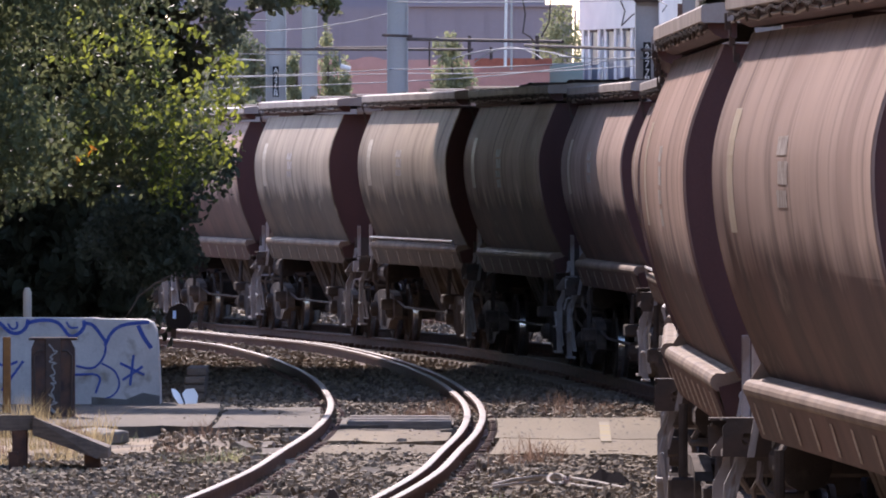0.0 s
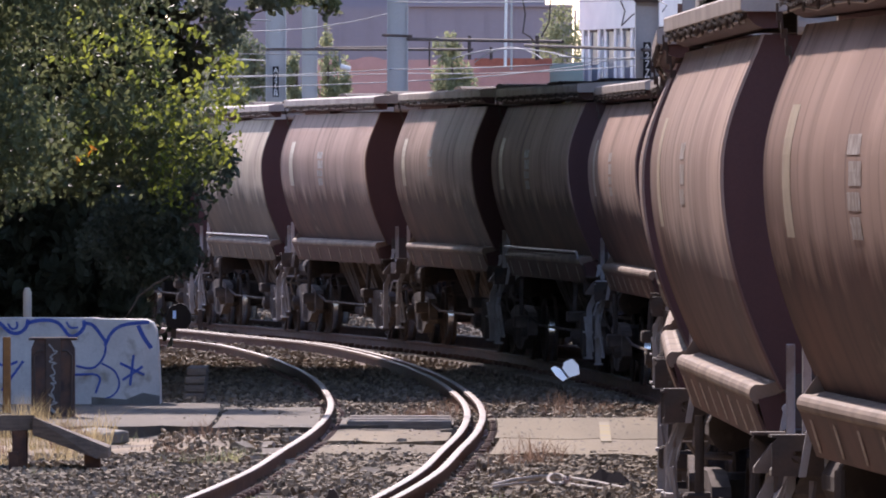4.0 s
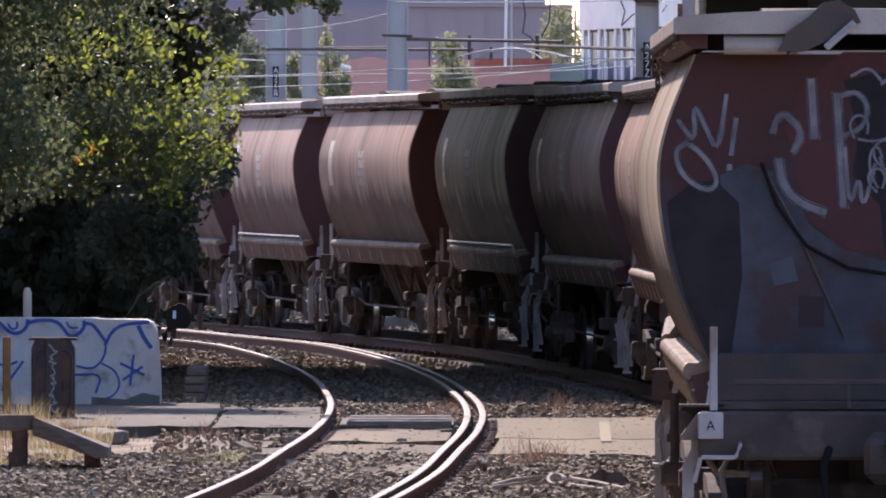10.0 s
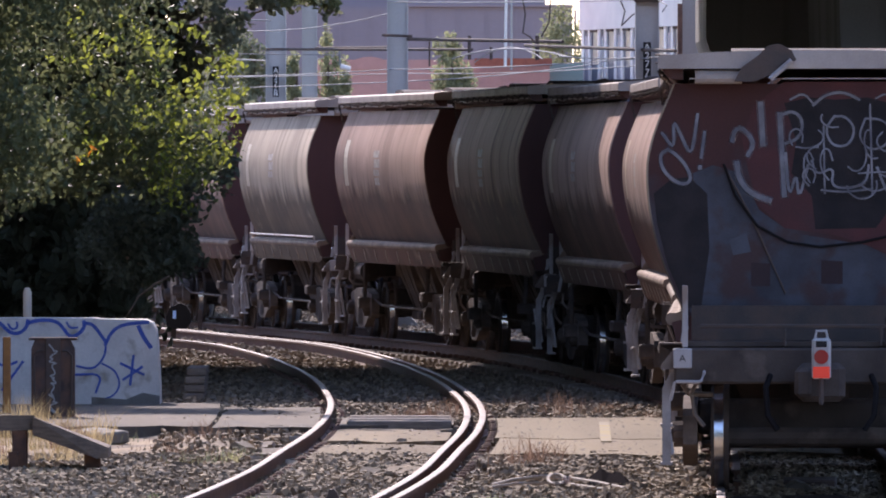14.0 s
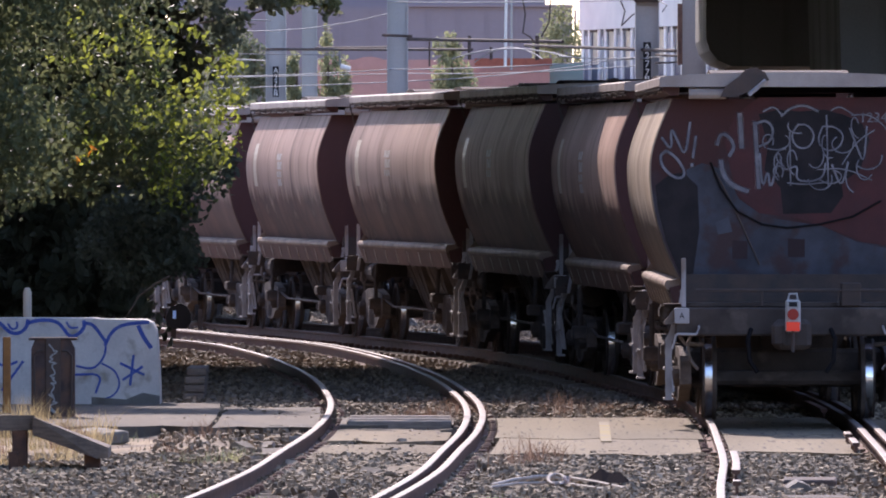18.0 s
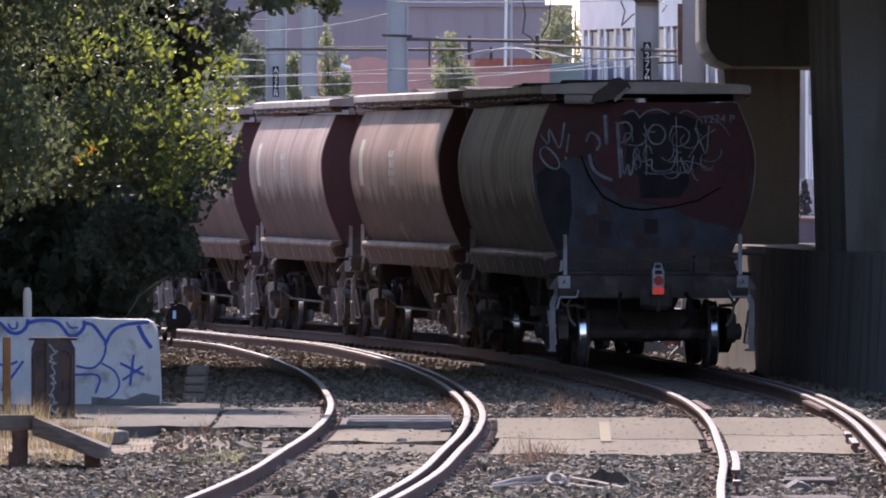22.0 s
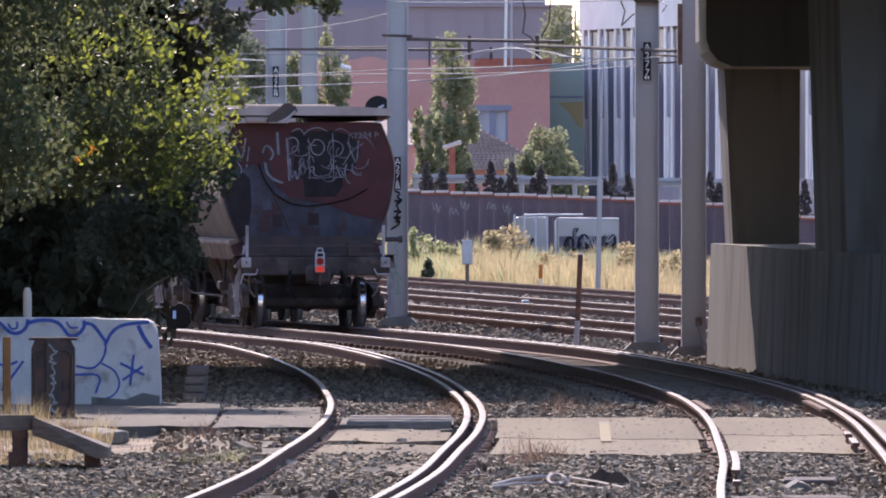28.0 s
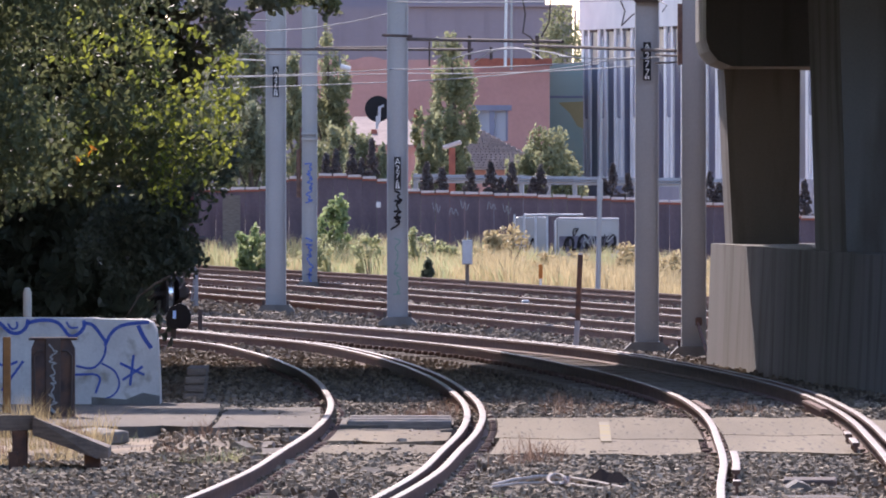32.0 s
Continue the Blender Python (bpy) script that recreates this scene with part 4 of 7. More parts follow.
def markings(wagon, kind, striped, railed):
    for s in (-1, 1):
        def on_side(y0, y1, z0, z1, lift=0.0025):
            zs = sorted([z0, z1] + [p[1] for p in SIDE if z0 < p[1] < z1])
            n = len(zs) - 1
            ws = [float(np.interp(z, [p[1] for p in SIDE][::-1], [p[0] for p in SIDE][::-1])) + lift for z in zs]
            v = [(s * w, yy, z) for w, z in zip(ws, zs) for yy in (y0, y1)]
            return Shape().add(v, [(2 * i, 2 * i + 1, 2 * i + 3, 2 * i + 2) for i in range(n)])
        if striped:
            part("stripe", shared("stripe:%d" % s, lambda: on_side(3.42, 3.84, 2.28, 2.96), M_CREAM), None, wagon, "faded cream painted stripe")
        for k, (y0, y1, z0, z1) in enumerate(((-0.05, 0.55, 2.70, 2.80), (-0.15, 0.45, 2.55, 2.67), (-0.05, 0.55, 2.43, 2.52), (0.0, 0.5, 2.29, 2.40))[: (4 if kind == 1 else 3) if striped else 0]):
            part("data_panel", shared("data_panel:%d%d" % (s, k), lambda: on_side(y0, y1, z0, z1), M_PANEL), None, wagon, "worn pale data panel in illegible bars")
        part("bracket", shared("bracket:%d" % s, lambda: Shape().box(s * 1.40 - 0.05, s * 1.40 + 0.13, BODY - 0.04, BODY + 0.06, 2.42, 2.54, bevel=0.012), M_POST), None, wagon, "small pale bracket on the body edge")
        part("sill_rail", shared("sill_rail:%d" % s, lambda: Shape().tube([(s * 1.28, -4.55, 1.38), (s * 1.31, -4.55, 1.52), (s * 1.31, 4.55, 1.52), (s * 1.28, 4.55, 1.38)], 0.018, 5), M_POST), None, wagon, "thin grab rail above the sill") if railed else None


def graffiti(wagon):
    """Sprayed end sheet: layers of paint from the bottom up, each a little prouder than the last."""
    y = -BODY - 0.003

    def patch(outline, layer, material, label):
        part("painted_patch", Shape().prism(outline, -0.003, 0, "y"), material, wagon, label, at=pose(0, y - 0.0015 * layer, 0))

    def stroke(pts, width=0.03, layer=0, material=M_SILVER, label=""):
        part("overspray", ribbon(pts, width * 1.8, 0.001), M_OVERSPRAY, wagon, "thin cloudy overspray round a stroke", at=pose(0, y - 0.0058 - 0.004 * layer, 0))
        part("spray_tag", ribbon(pts, width), material, wagon, label, at=pose(0, y - 0.006 - 0.004 * layer, 0))
    grey = mat("blue_grey_overpaint", (0.078, 0.082, 0.10), (0.048, 0.048, 0.058), 2.6, 0.7, gloss=0.15, c=(0.07, 0.045, 0.045), cscale=2.2, cut=(0.5, 0.6))
    red = mat("red_sprayed_fill", (0.112, 0.042, 0.043), (0.08, 0.037, 0.038), 2, 0.7, gloss=0.15, c=(0.075, 0.042, 0.044), cscale=1.6, cut=(0.55, 0.68))
    patch([(-1.07, 2.63), (-0.9, 2.70), (-0.66, 2.63), (-0.51, 2.32), (-0.24, 2.13), (0.38, 2.03), (0.75, 1.86), (1.28, 1.75), (1.12, 1.46), (-1.1, 1.46), (-1.02, 2.0)], 0, grey, "blue-grey overpainted lower end")
    patch([(-0.6, 2.63), (-0.66, 2.94), (-0.55, 3.21), (-0.3, 3.40), (1.17, 3.40), (1.25, 3.2), (1.36, 2.9), (1.40, 2.5), (1.33, 2.05), (1.24, 1.80), (0.81, 1.86), (0.44, 2.01), (0.13, 2.11), (-0.3, 2.17), (-0.51, 2.35)], 1, red, "red sprayed fill behind the tags")
    patch([(-1.40, 2.46), (-1.25, 2.58), (-1.1, 2.60), (-0.95, 2.46), (-0.93, 2.0), (-1.0, 1.5), (-1.13, 1.5), (-1.28, 1.85), (-1.37, 2.2)], 2, M_BLACKSPRAY, "black painted corner")
    patch([(-0.3, 3.22), (-0.1, 3.27), (0.13, 3.25), (0.40, 3.27), (0.62, 3.21), (0.80, 3.12), (0.88, 2.95), (0.78, 2.63), (0.58, 2.49), (0.60, 2.35), (0.47, 2.17), (-0.04, 2.16), (-0.07, 2.44), (-0.24, 2.63), (-0.20, 2.9)], 3, M_BLACKSPRAY, "black sprayed fill behind the tags")
    # a small tag of zigzag, oval and mark
    small = "small white spray tag"
    stroke([(-1.33, 2.97), (-1.22, 2.82), (-1.24, 3.10), (-1.16, 2.93), (-1.08, 2.76), (-1.03, 3.13)], 0.024, 0, label=small)
    stroke([(-0.97, 2.98), (-1.00, 2.76)], 0.024, 0, label=small)
    stroke([(-1.01, 2.69), (-1.01, 2.67)], 0.03, 0, label=small)
    stroke([(-1.28, 2.83), (-1.35, 2.79), (-1.33, 2.67), (-1.24, 2.57), (-1.13, 2.53), (-1.08, 2.59), (-1.13, 2.70), (-1.21, 2.79), (-1.28, 2.83)], 0.026, 1, label=small)
    # the large tag: broad soft strokes first, thin ones over them
    big = "broad silver spray stroke"
    stroke([(-0.74, 2.9), (-0.71, 3.01), (-0.63, 3.0), (-0.55, 2.88), (-0.61, 2.78)], 0.032, 0, label=big)
    stroke([(-0.5, 3.22), (-0.48, 2.87)], 0.043, 1, label=big)
    stroke([(-0.7, 2.72), (-0.68, 2.57), (-0.58, 2.46), (-0.42, 2.4)], 0.040, 0, label=big)
    stroke([(-0.34, 3.13), (-0.31, 2.66), (-0.3, 2.44)], 0.040, 0, label=big)
    stroke([(-0.33, 3.12), (-0.22, 3.16), (-0.14, 3.07), (-0.17, 2.93), (-0.29, 2.88)], 0.025, 1)
    stroke([(-0.29, 2.80), (-0.26, 2.40), (-0.2, 2.66), (-0.18, 2.39), (-0.1, 2.7)], 0.023, 2)
    stroke([(-0.25, 3.25), (-0.14, 3.31), (-0.06, 3.22)], 0.017, 2)
    stroke([(-0.06, 3.2), (0.04, 3.29), (0.19, 3.32), (0.33, 3.25)], 0.022, 3)
    stroke([(0.47, 3.26), (0.56, 3.31), (0.7, 3.22)], 0.014, 2)
    stroke([(0.03, 3.03), (0.04, 2.46)], 0.016, 1)
    stroke([(0.12, 3.11), (0.04, 3.0), (0.1, 2.86), (0.24, 2.86), (0.3, 3.0), (0.22, 3.11), (0.12, 3.11)], 0.020, 3)
    stroke([(0.38, 3.09), (0.32, 2.94), (0.41, 2.82), (0.56, 2.86), (0.61, 3.0), (0.51, 3.09), (0.38, 3.09)], 0.017, 4)
    stroke([(0.42, 3.21), (0.43, 2.86), (0.44, 2.45)], 0.016, 5)
    stroke([(0.67, 3.07), (0.75, 2.86), (0.82, 2.68), (0.85, 3.09)], 0.020, 1)
    stroke([(0.59, 2.69), (0.75, 2.94), (0.93, 3.05)], 0.014, 2)
    stroke([(0.69, 3.21), (0.87, 3.22), (1.03, 3.11), (1.12, 2.97)], 0.013, 0)
    stroke([(-0.07, 2.74), (-0.03, 2.61), (0.12, 2.69), (0.09, 2.52), (0.25, 2.5), (0.39, 2.55), (0.41, 2.7)], 0.020, 6)
    stroke([(0.48, 2.68), (0.58, 2.42), (0.65, 2.71)], 0.022, 3)
    stroke([(0.01, 2.49), (0.2, 2.47), (0.43, 2.5)], 0.016, 5)
    stroke([(0.32, 2.63), (0.62, 2.65), (0.9, 2.52)], 0.013, 6)
    r = random.Random(14)
    for k in range(16):
        u, z, a = r.uniform(-0.25, 0.85), r.uniform(2.45, 3.12), r.uniform(0, 6.28)
        w, h, turn = r.uniform(0.05, 0.13), r.uniform(0.06, 0.14), r.uniform(2.5, 5.5)
        stroke([(u + w * math.cos(a + turn * q / 5) + 0.012 * q, z + h * math.sin(a + turn * q / 5)) for q in range(6)], 0.014, 7 + k % 3)
    for u, z, w in ((0.10, 1.80, 0.09), (-0.5, 1.78, 0.08)):
        patch([(u - w, z - 0.1), (u + w, z - 0.1), (u + w, z + 0.09), (u - w, z + 0.1)], 1, mat("old_maroon_paint", (0.055, 0.036, 0.038), (0.045, 0.03, 0.032), 3, 0.7, gloss=0.15), "square of older maroon paint")
    patch([(-0.76, 2.07), (-0.62, 2.13), (-0.58, 1.97), (-0.73, 1.94)], 1, mat("pale_blue_overpaint", (0.088, 0.096, 0.12), (0.07, 0.074, 0.09), 5, 0.7), "pale blue overpainted patch")
    lettering("1234 P", 0.15, M_SILVER, pose(0.98, y - 0.010, 3.18, 90, 0, 0), "wagon_number", wagon)
    part("end_cable", Shape().tube([(-0.81, y - 0.03, 2.71), (-0.71, y - 0.03, 2.44), (-0.53, y - 0.03, 2.19), (-0.27, y - 0.03, 2.05), (0.0, y - 0.03, 2.01), (0.35, y - 0.03, 2.05), (0.7, y - 0.03, 2.13), (1.0, y - 0.03, 2.3)], 0.012, 5), M_HOSE, wagon, "black cable slung across the end")
    part("end_conduit", Shape().tube([(-0.79, y - 0.02, 2.66), (-0.58, y - 0.02, 2.27), (-0.29, y - 0.02, 1.62)], 0.009, 5), M_DARKSTEEL, wagon, "thin conduit down the end")
    part("side_lug", Shape().rod((1.15, -HALF + 0.35, 1.47), (1.42, -HALF + 0.35, 1.47), 0.04, n=10).rod((1.42, -HALF + 0.35, 1.47), (1.48, -HALF + 0.35, 1.47), 0.06, n=10), M_DARKSTEEL, wagon, "dark round lug at the end corner")
    part("end_box", Shape().box(0.53, 0.74, -HALF + 0.02, -HALF + 0.2, 1.19, 1.44, bevel=0.012).box(0.56, 0.71, -HALF + 0.012, -HALF + 0.02, 1.29, 1.34), M_DARKSTEEL, wagon, "dark equipment box on the platform")


def tail_lamp(wagon):
    y = -HALF - 0.52
    lamp = part("tail_lamp", Shape().box(-0.08, 0.08, y - 0.05, y, 0.93, 1.27, bevel=0.02).tube([(-0.05, y - 0.02, 1.27), (-0.04, y - 0.02, 1.33), (0.04, y - 0.02, 1.33), (0.05, y - 0.02, 1.27)], 0.013, 5), M_LAMPBODY, wagon, "white end-of-train lamp with a handle")
    part("lens", Shape().rod((0, y - 0.05, 1.115), (0, y - 0.07, 1.115), 0.06, n=18), M_LENS, lamp, "round red lens")
    part("window", Shape().box(-0.045, 0.045, y - 0.056, y - 0.05, 1.195, 1.245), M_BLACKPLATE, lamp, "black window above the lens")
    part("reflector", Shape().box(-0.07, 0.07, y - 0.06, y - 0.051, 0.94, 1.035), M_REDPLATE, lamp, "glowing red plate")
    part("bracket", Shape().rod((0, y - 0.02, 0.94), (0, y - 0.02, 0.72), 0.02), M_DARKSTEEL, lamp)


WAGONS, WHEELS = [], []
KINDS = [0, 1, 2, 2, 1, 1, 0, 1, 1, 2, 1, 0, 0, 1, 0, 2]
for i, kind in enumerate(KINDS):
    colour = ("tan-grey", "faded red-brown", "dusty pink-brown")[kind]
    wg = new("grain_wagon")
    tagged(wg, ("tail wagon with sprayed maroon end and red tail lamp, " + colour + " sides") if i == 0 else colour + " barrel-sided steel grain hopper wagon on the rails", "railway wagon", "wagons of the grain train")
    for s in (-1, 1):
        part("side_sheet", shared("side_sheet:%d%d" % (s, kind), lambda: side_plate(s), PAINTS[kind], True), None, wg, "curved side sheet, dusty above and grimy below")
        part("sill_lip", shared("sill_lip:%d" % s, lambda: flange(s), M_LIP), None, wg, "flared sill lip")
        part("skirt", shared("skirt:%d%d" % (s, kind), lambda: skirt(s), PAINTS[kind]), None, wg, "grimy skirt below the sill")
        for e, y in ((0, -BODY + 0.087), (1, BODY - 0.127)):
            part("skirt_end", shared("skirt_end:%d%d" % (s, e), lambda: skirt_cap(s, y), M_END), None, wg, "dark maroon end plate of the skirt")
        for k in range(8):
            part("sill_mark", shared("sill_mark:%d" % s, lambda: ticks(s), M_PANEL), None, wg, at=pose(0, -4.3 + k * 1.2, 0))
    for e in (-1, 1):
        tail = i == 0 and e < 0
        part("end_sheet", shared("end_sheet:%d%d" % (e, tail), lambda: end_plate(e), M_TAIL if tail else M_END), None, wg, "maroon flat end sheet")
        end_gear(wg, e)
    roof_parts(wg)
    underside(wg)
    markings(wg, kind, i > 0, i in (6, 8, 11))
    if i == 0:
        graffiti(wg)
        tail_lamp(wg)
    for y in (-PIVOT, PIVOT):
        sets = bogie(wg, y)
        for o in (-AXLE, AXLE):
            tread_of(wg, y + o)
        if i < 3:
            WHEELS += [(w, o) for w, o in zip(sets, (-AXLE, AXLE))]
    WAGONS.append(wg)

# how far the tail's headstock has got: seconds and the y that it has reached
TAIL = [(-1, 7.5), (0, 12.8), (2, 23.25), (4, 34.05), (6, 44.9), (8, 56.25), (10, 67.7), (12, 79.45), (14, 91.6), (16, 103.5), (18, 116.05), (20, 128.6), (22, 141.2), (24, 154.05), (25.5, 163.8), (28, 180.9), (30, 194.6), (32, 208.4), (33, 215.3)]


# ---------------------------------------------------------------- white butterfly that flits across
M_WING = plain("white_wing", (0.85, 0.84, 0.80), 0.6)
butterfly = tagged(group_at("butterfly"), "small white butterfly in flight", "butterfly")
part("body", Shape().rod((0, -0.018, 0), (0, 0.018, 0), 0.004, n=6), M_BLACKPLATE, butterfly)
for s in (-1, 1):
    part("wing", Shape().prism([(0, -0.018), (s * 0.032, -0.03), (s * 0.044, -0.006), (s * 0.041, 0.02), (s * 0.018, 0.026), (0, 0.012)], -0.0006, 0.0006, "z"), M_WING, butterfly, at=pose(0, 0, 0, 0, -s * 28, 0))
BUTTERFLY = [(0.0, (-0.71, 30.0, 2.06)), (0.1, (-0.70, 30.0, 2.00)), (0.4, (-0.68, 30.0, 1.72)), (0.8, (-1.01, 31.0, 1.41)), (1.4, (-1.70, 32.0, 2.03)), (2.0, (-1.61, 32.0, 3.42)), (2.45, (0.18, 31.0, 3.42)), (2.8, (0.51, 30.0, 2.99)), (2.9, (0.49, 30.0, 2.94)), (3.0, (0.46, 30.0, 2.88)), (3.1, (0.44, 30.0, 2.82)),
             (3.2, (0.43, 30.0, 2.75)), (3.3, (0.42, 30.0, 2.68)), (3.4, (0.39, 30.0, 2.59)), (3.5, (0.38, 30.0, 2.51)), (4.0, (0.33, 30.0, 2.13)), (4.6, (0.26, 29.0, 1.73)), (5.6, (0.17, 28.0, 1.32)), (32.0, (0.14, 28.0, 1.25))]


def motions():
    dist = np.r_[0, np.cumsum(np.linalg.norm(np.diff(train_line, axis=0), axis=1))]
    ty = curve_pts([(y, t) for t, y in TAIL], 0.1)

    def tail_at(t):
        return float(np.interp(np.interp(t, ty[:, 1], ty[:, 0]), train_line[:, 1], dist))

    def on_line(s):
        if s > dist[-1]:
            d = (train_line[-1] - train_line[-2]) / np.linalg.norm(train_line[-1] - train_line[-2])
            p = train_line[-1] + d * (s - dist[-1])
            return Vector((p[0], p[1], fall(p[1])))
        y = float(np.interp(s, dist, train_line[:, 1]))
        return Vector((float(np.interp(s, dist, train_line[:, 0])), y, fall(y)))
    for i, wg in enumerate(WAGONS):
        rows = []
        for k in range(65):
            t = k * 0.5
            c = tail_at(t) + HALF + i * PITCH
            a, b = on_line(c - PIVOT), on_line(c + PIVOT)
            w = b - a
            rows.append((t, pose(*((a + b) / 2), 0, 0, math.degrees(math.atan2(w.y, w.x)) - 90)))
        walk(wg, rows)
    walk(butterfly, [(t, Matrix.Translation(p) @ pose(0, 0, 0, 50, 20 * math.sin(9 * t), 30)) for t, p in BUTTERFLY])
    for w, o in WHEELS:
        walk(w, [(k * 0.1, pose(0, o, WHEEL_R, -math.degrees((tail_at(k * 0.1) - tail_at(0)) / WHEEL_R), 0, 0)) for k in range(321)])


# ---------------------------------------------------------------- masts
def mast(x, y, w, ztop, label, plate=None, pz=0.0, small=""):
    m = tagged(group_at("overhead_mast", x, y, GROUND_Z), label, "mast", "overhead line masts")
    h = ztop - GROUND_Z
    b = w / 2
    f, w0, w1 = 0.018, -b * 0.5, -b * 0.5 + 0.02
    col = Shape().prism([(-b, -b), (-b + f, -b), (-b + f, w0), (b - f, w0), (b - f, -b), (b, -b), (b, b), (b - f, b), (b - f, w1), (-b + f, w1), (-b + f, b), (-b, b)], 0, h, "z")
    part("column", col, M_GALV, m)
    part("footing", Shape().prism([(-b - 0.16, -0.06), (b + 0.16, -0.06), (b + 0.16, 0.06), (b + 0.05, 0.17), (-b - 0.05, 0.17), (-b - 0.16, 0.06)], -b - 0.14, b + 0.14, "y"), M_CONC, m, "concrete footing")
    for s in (-1, 1):
        part("base_bolt", Shape().rod((s * (b + 0.04), -b - 0.05, 0.12), (s * (b + 0.04), -b - 0.05, 0.26), 0.022), M_DARKSTEEL, m)
    if plate:
        zz = pz - GROUND_Z
        hgt = 0.125 * len(plate) + 0.08
        pl = part("number_plate", Shape().box(-0.06, 0.06, -b - 0.012, -b, zz - hgt, zz, bevel=0.003), M_BLACKPLATE, m, "black plate with white characters")
        for i, ch in enumerate(plate):
            lettering(ch, 0.15, M_WHITE, pose(0, -b - 0.0145, zz - 0.085 - i * 0.125, 90), "character", pl)
        part("character", Shape().box(-0.035, -0.008, -b - 0.016, -b - 0.012, zz - hgt + 0.02, zz - hgt + 0.07).box(0.008, 0.035, -b - 0.016, -b - 0.012, zz - hgt + 0.02, zz - hgt + 0.07), M_WHITE, pl, "small white figures")
    return m


m1 = mast(-3.20, 211, 0.39, 8.2, "grey steel overhead mast with a black plate", "A276", 4.56)
m2 = mast(-0.80, 194, 0.37, 8.2, "grey steel overhead mast, lower part tagged with spray paint", "A276", 2.82)
m3 = mast(-3.05, 252, 0.35, 9.0, "grey steel overhead mast with blue spray paint")
m4 = mast(3.09, 167, 0.36, 8.0, "grey steel overhead mast beside the bridge", "A277", 4.54)
m5 = mast(3.71, 163, 0.365, 8.0, "grey steel overhead mast close to the bridge wall")


def scrawl(parent, y, z0, z1, w, seed, material, n=5, width=0.03):
    """Tangled spray strokes that read as no word."""
    r = random.Random(seed)
    m = n * 4
    pts = [(w * (0.95 if i % 2 else -0.95) * r.uniform(0.15, 1.0), z1 + (z0 - z1) * (i + r.uniform(-1.3, 1.3)) / m) for i in range(m + 1)]
    part("spray_tag", ribbon(pts, width), material, parent, "tangled spray tag", at=pose(0, y, 0))


M_BLUESPRAY = plain("pale_blue_spray_paint", (0.09, 0.16, 0.48), 0.5)
scrawl(m2, -0.19, 1.75, 2.35, 0.13, 4, M_BLACKSPRAY, 4, 0.035)
scrawl(m2, -0.19, 0.5, 1.5, 0.12, 7, plain("pale_green_spray_paint", (0.24, 0.36, 0.30), 0.5), 4, 0.025)
scrawl(m3, -0.18, 0.15, 1.2, 0.13, 5, M_BLUESPRAY, 6, 0.03)
scrawl(m3, -0.18, 2.0, 2.9, 0.13, 6, M_BLUESPRAY, 5, 0.03)
part("strut", Shape().rod((0.05, -0.2, 0.52), (0.19, -1.2, 0.02), 0.025).box(0.02, 0.12, -0.22, -0.18, 0.48, 0.6, bevel=0.01), M_RUST, m5, "rusty foot strut with an orange cap")
part("band", Shape().box(-0.19, 0.19, -0.195, 0.19, 1.05, 1.09), M_GALV, m3)
part("band", Shape().box(-0.19, 0.19, -0.195, 0.19, 3.42, 3.46).box(-0.19, 0.19, -0.195, 0.19, 3.54, 3.58), M_GALV, m3)
part("conduit", Shape().rod((-0.25, -0.1, 2.1), (-0.25, -0.1, 3.2), 0.05, n=8).rod((-0.2, -0.1, 3.2), (-0.2, -0.1, 3.7), 0.025, n=6), M_RUST, m3, "rusty brown conduit box")

# ---------------------------------------------------------------- overhead line
wires = tagged(group_at("overhead_line"), "thin grey overhead wires with registration arms and droppers", "overhead line")


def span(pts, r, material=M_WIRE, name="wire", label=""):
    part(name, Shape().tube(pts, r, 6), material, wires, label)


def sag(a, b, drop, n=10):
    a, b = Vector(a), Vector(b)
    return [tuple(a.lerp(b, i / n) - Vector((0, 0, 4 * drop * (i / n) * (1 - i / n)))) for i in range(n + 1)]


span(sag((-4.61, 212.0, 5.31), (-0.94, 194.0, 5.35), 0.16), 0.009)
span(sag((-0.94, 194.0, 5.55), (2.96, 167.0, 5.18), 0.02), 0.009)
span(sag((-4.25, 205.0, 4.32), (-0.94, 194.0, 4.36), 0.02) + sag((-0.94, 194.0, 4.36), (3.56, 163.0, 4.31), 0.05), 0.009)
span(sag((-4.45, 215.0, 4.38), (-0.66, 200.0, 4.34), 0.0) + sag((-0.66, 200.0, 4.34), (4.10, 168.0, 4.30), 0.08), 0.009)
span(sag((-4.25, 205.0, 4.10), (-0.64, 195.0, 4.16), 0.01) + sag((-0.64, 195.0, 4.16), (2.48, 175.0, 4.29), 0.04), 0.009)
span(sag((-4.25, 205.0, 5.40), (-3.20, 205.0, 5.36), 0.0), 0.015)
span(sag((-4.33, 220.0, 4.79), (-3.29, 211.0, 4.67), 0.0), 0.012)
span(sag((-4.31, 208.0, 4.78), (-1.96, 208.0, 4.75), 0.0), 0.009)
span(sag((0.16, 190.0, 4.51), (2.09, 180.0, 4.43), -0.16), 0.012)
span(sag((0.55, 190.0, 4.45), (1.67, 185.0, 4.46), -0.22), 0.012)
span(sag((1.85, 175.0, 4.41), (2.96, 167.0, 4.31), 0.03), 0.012)
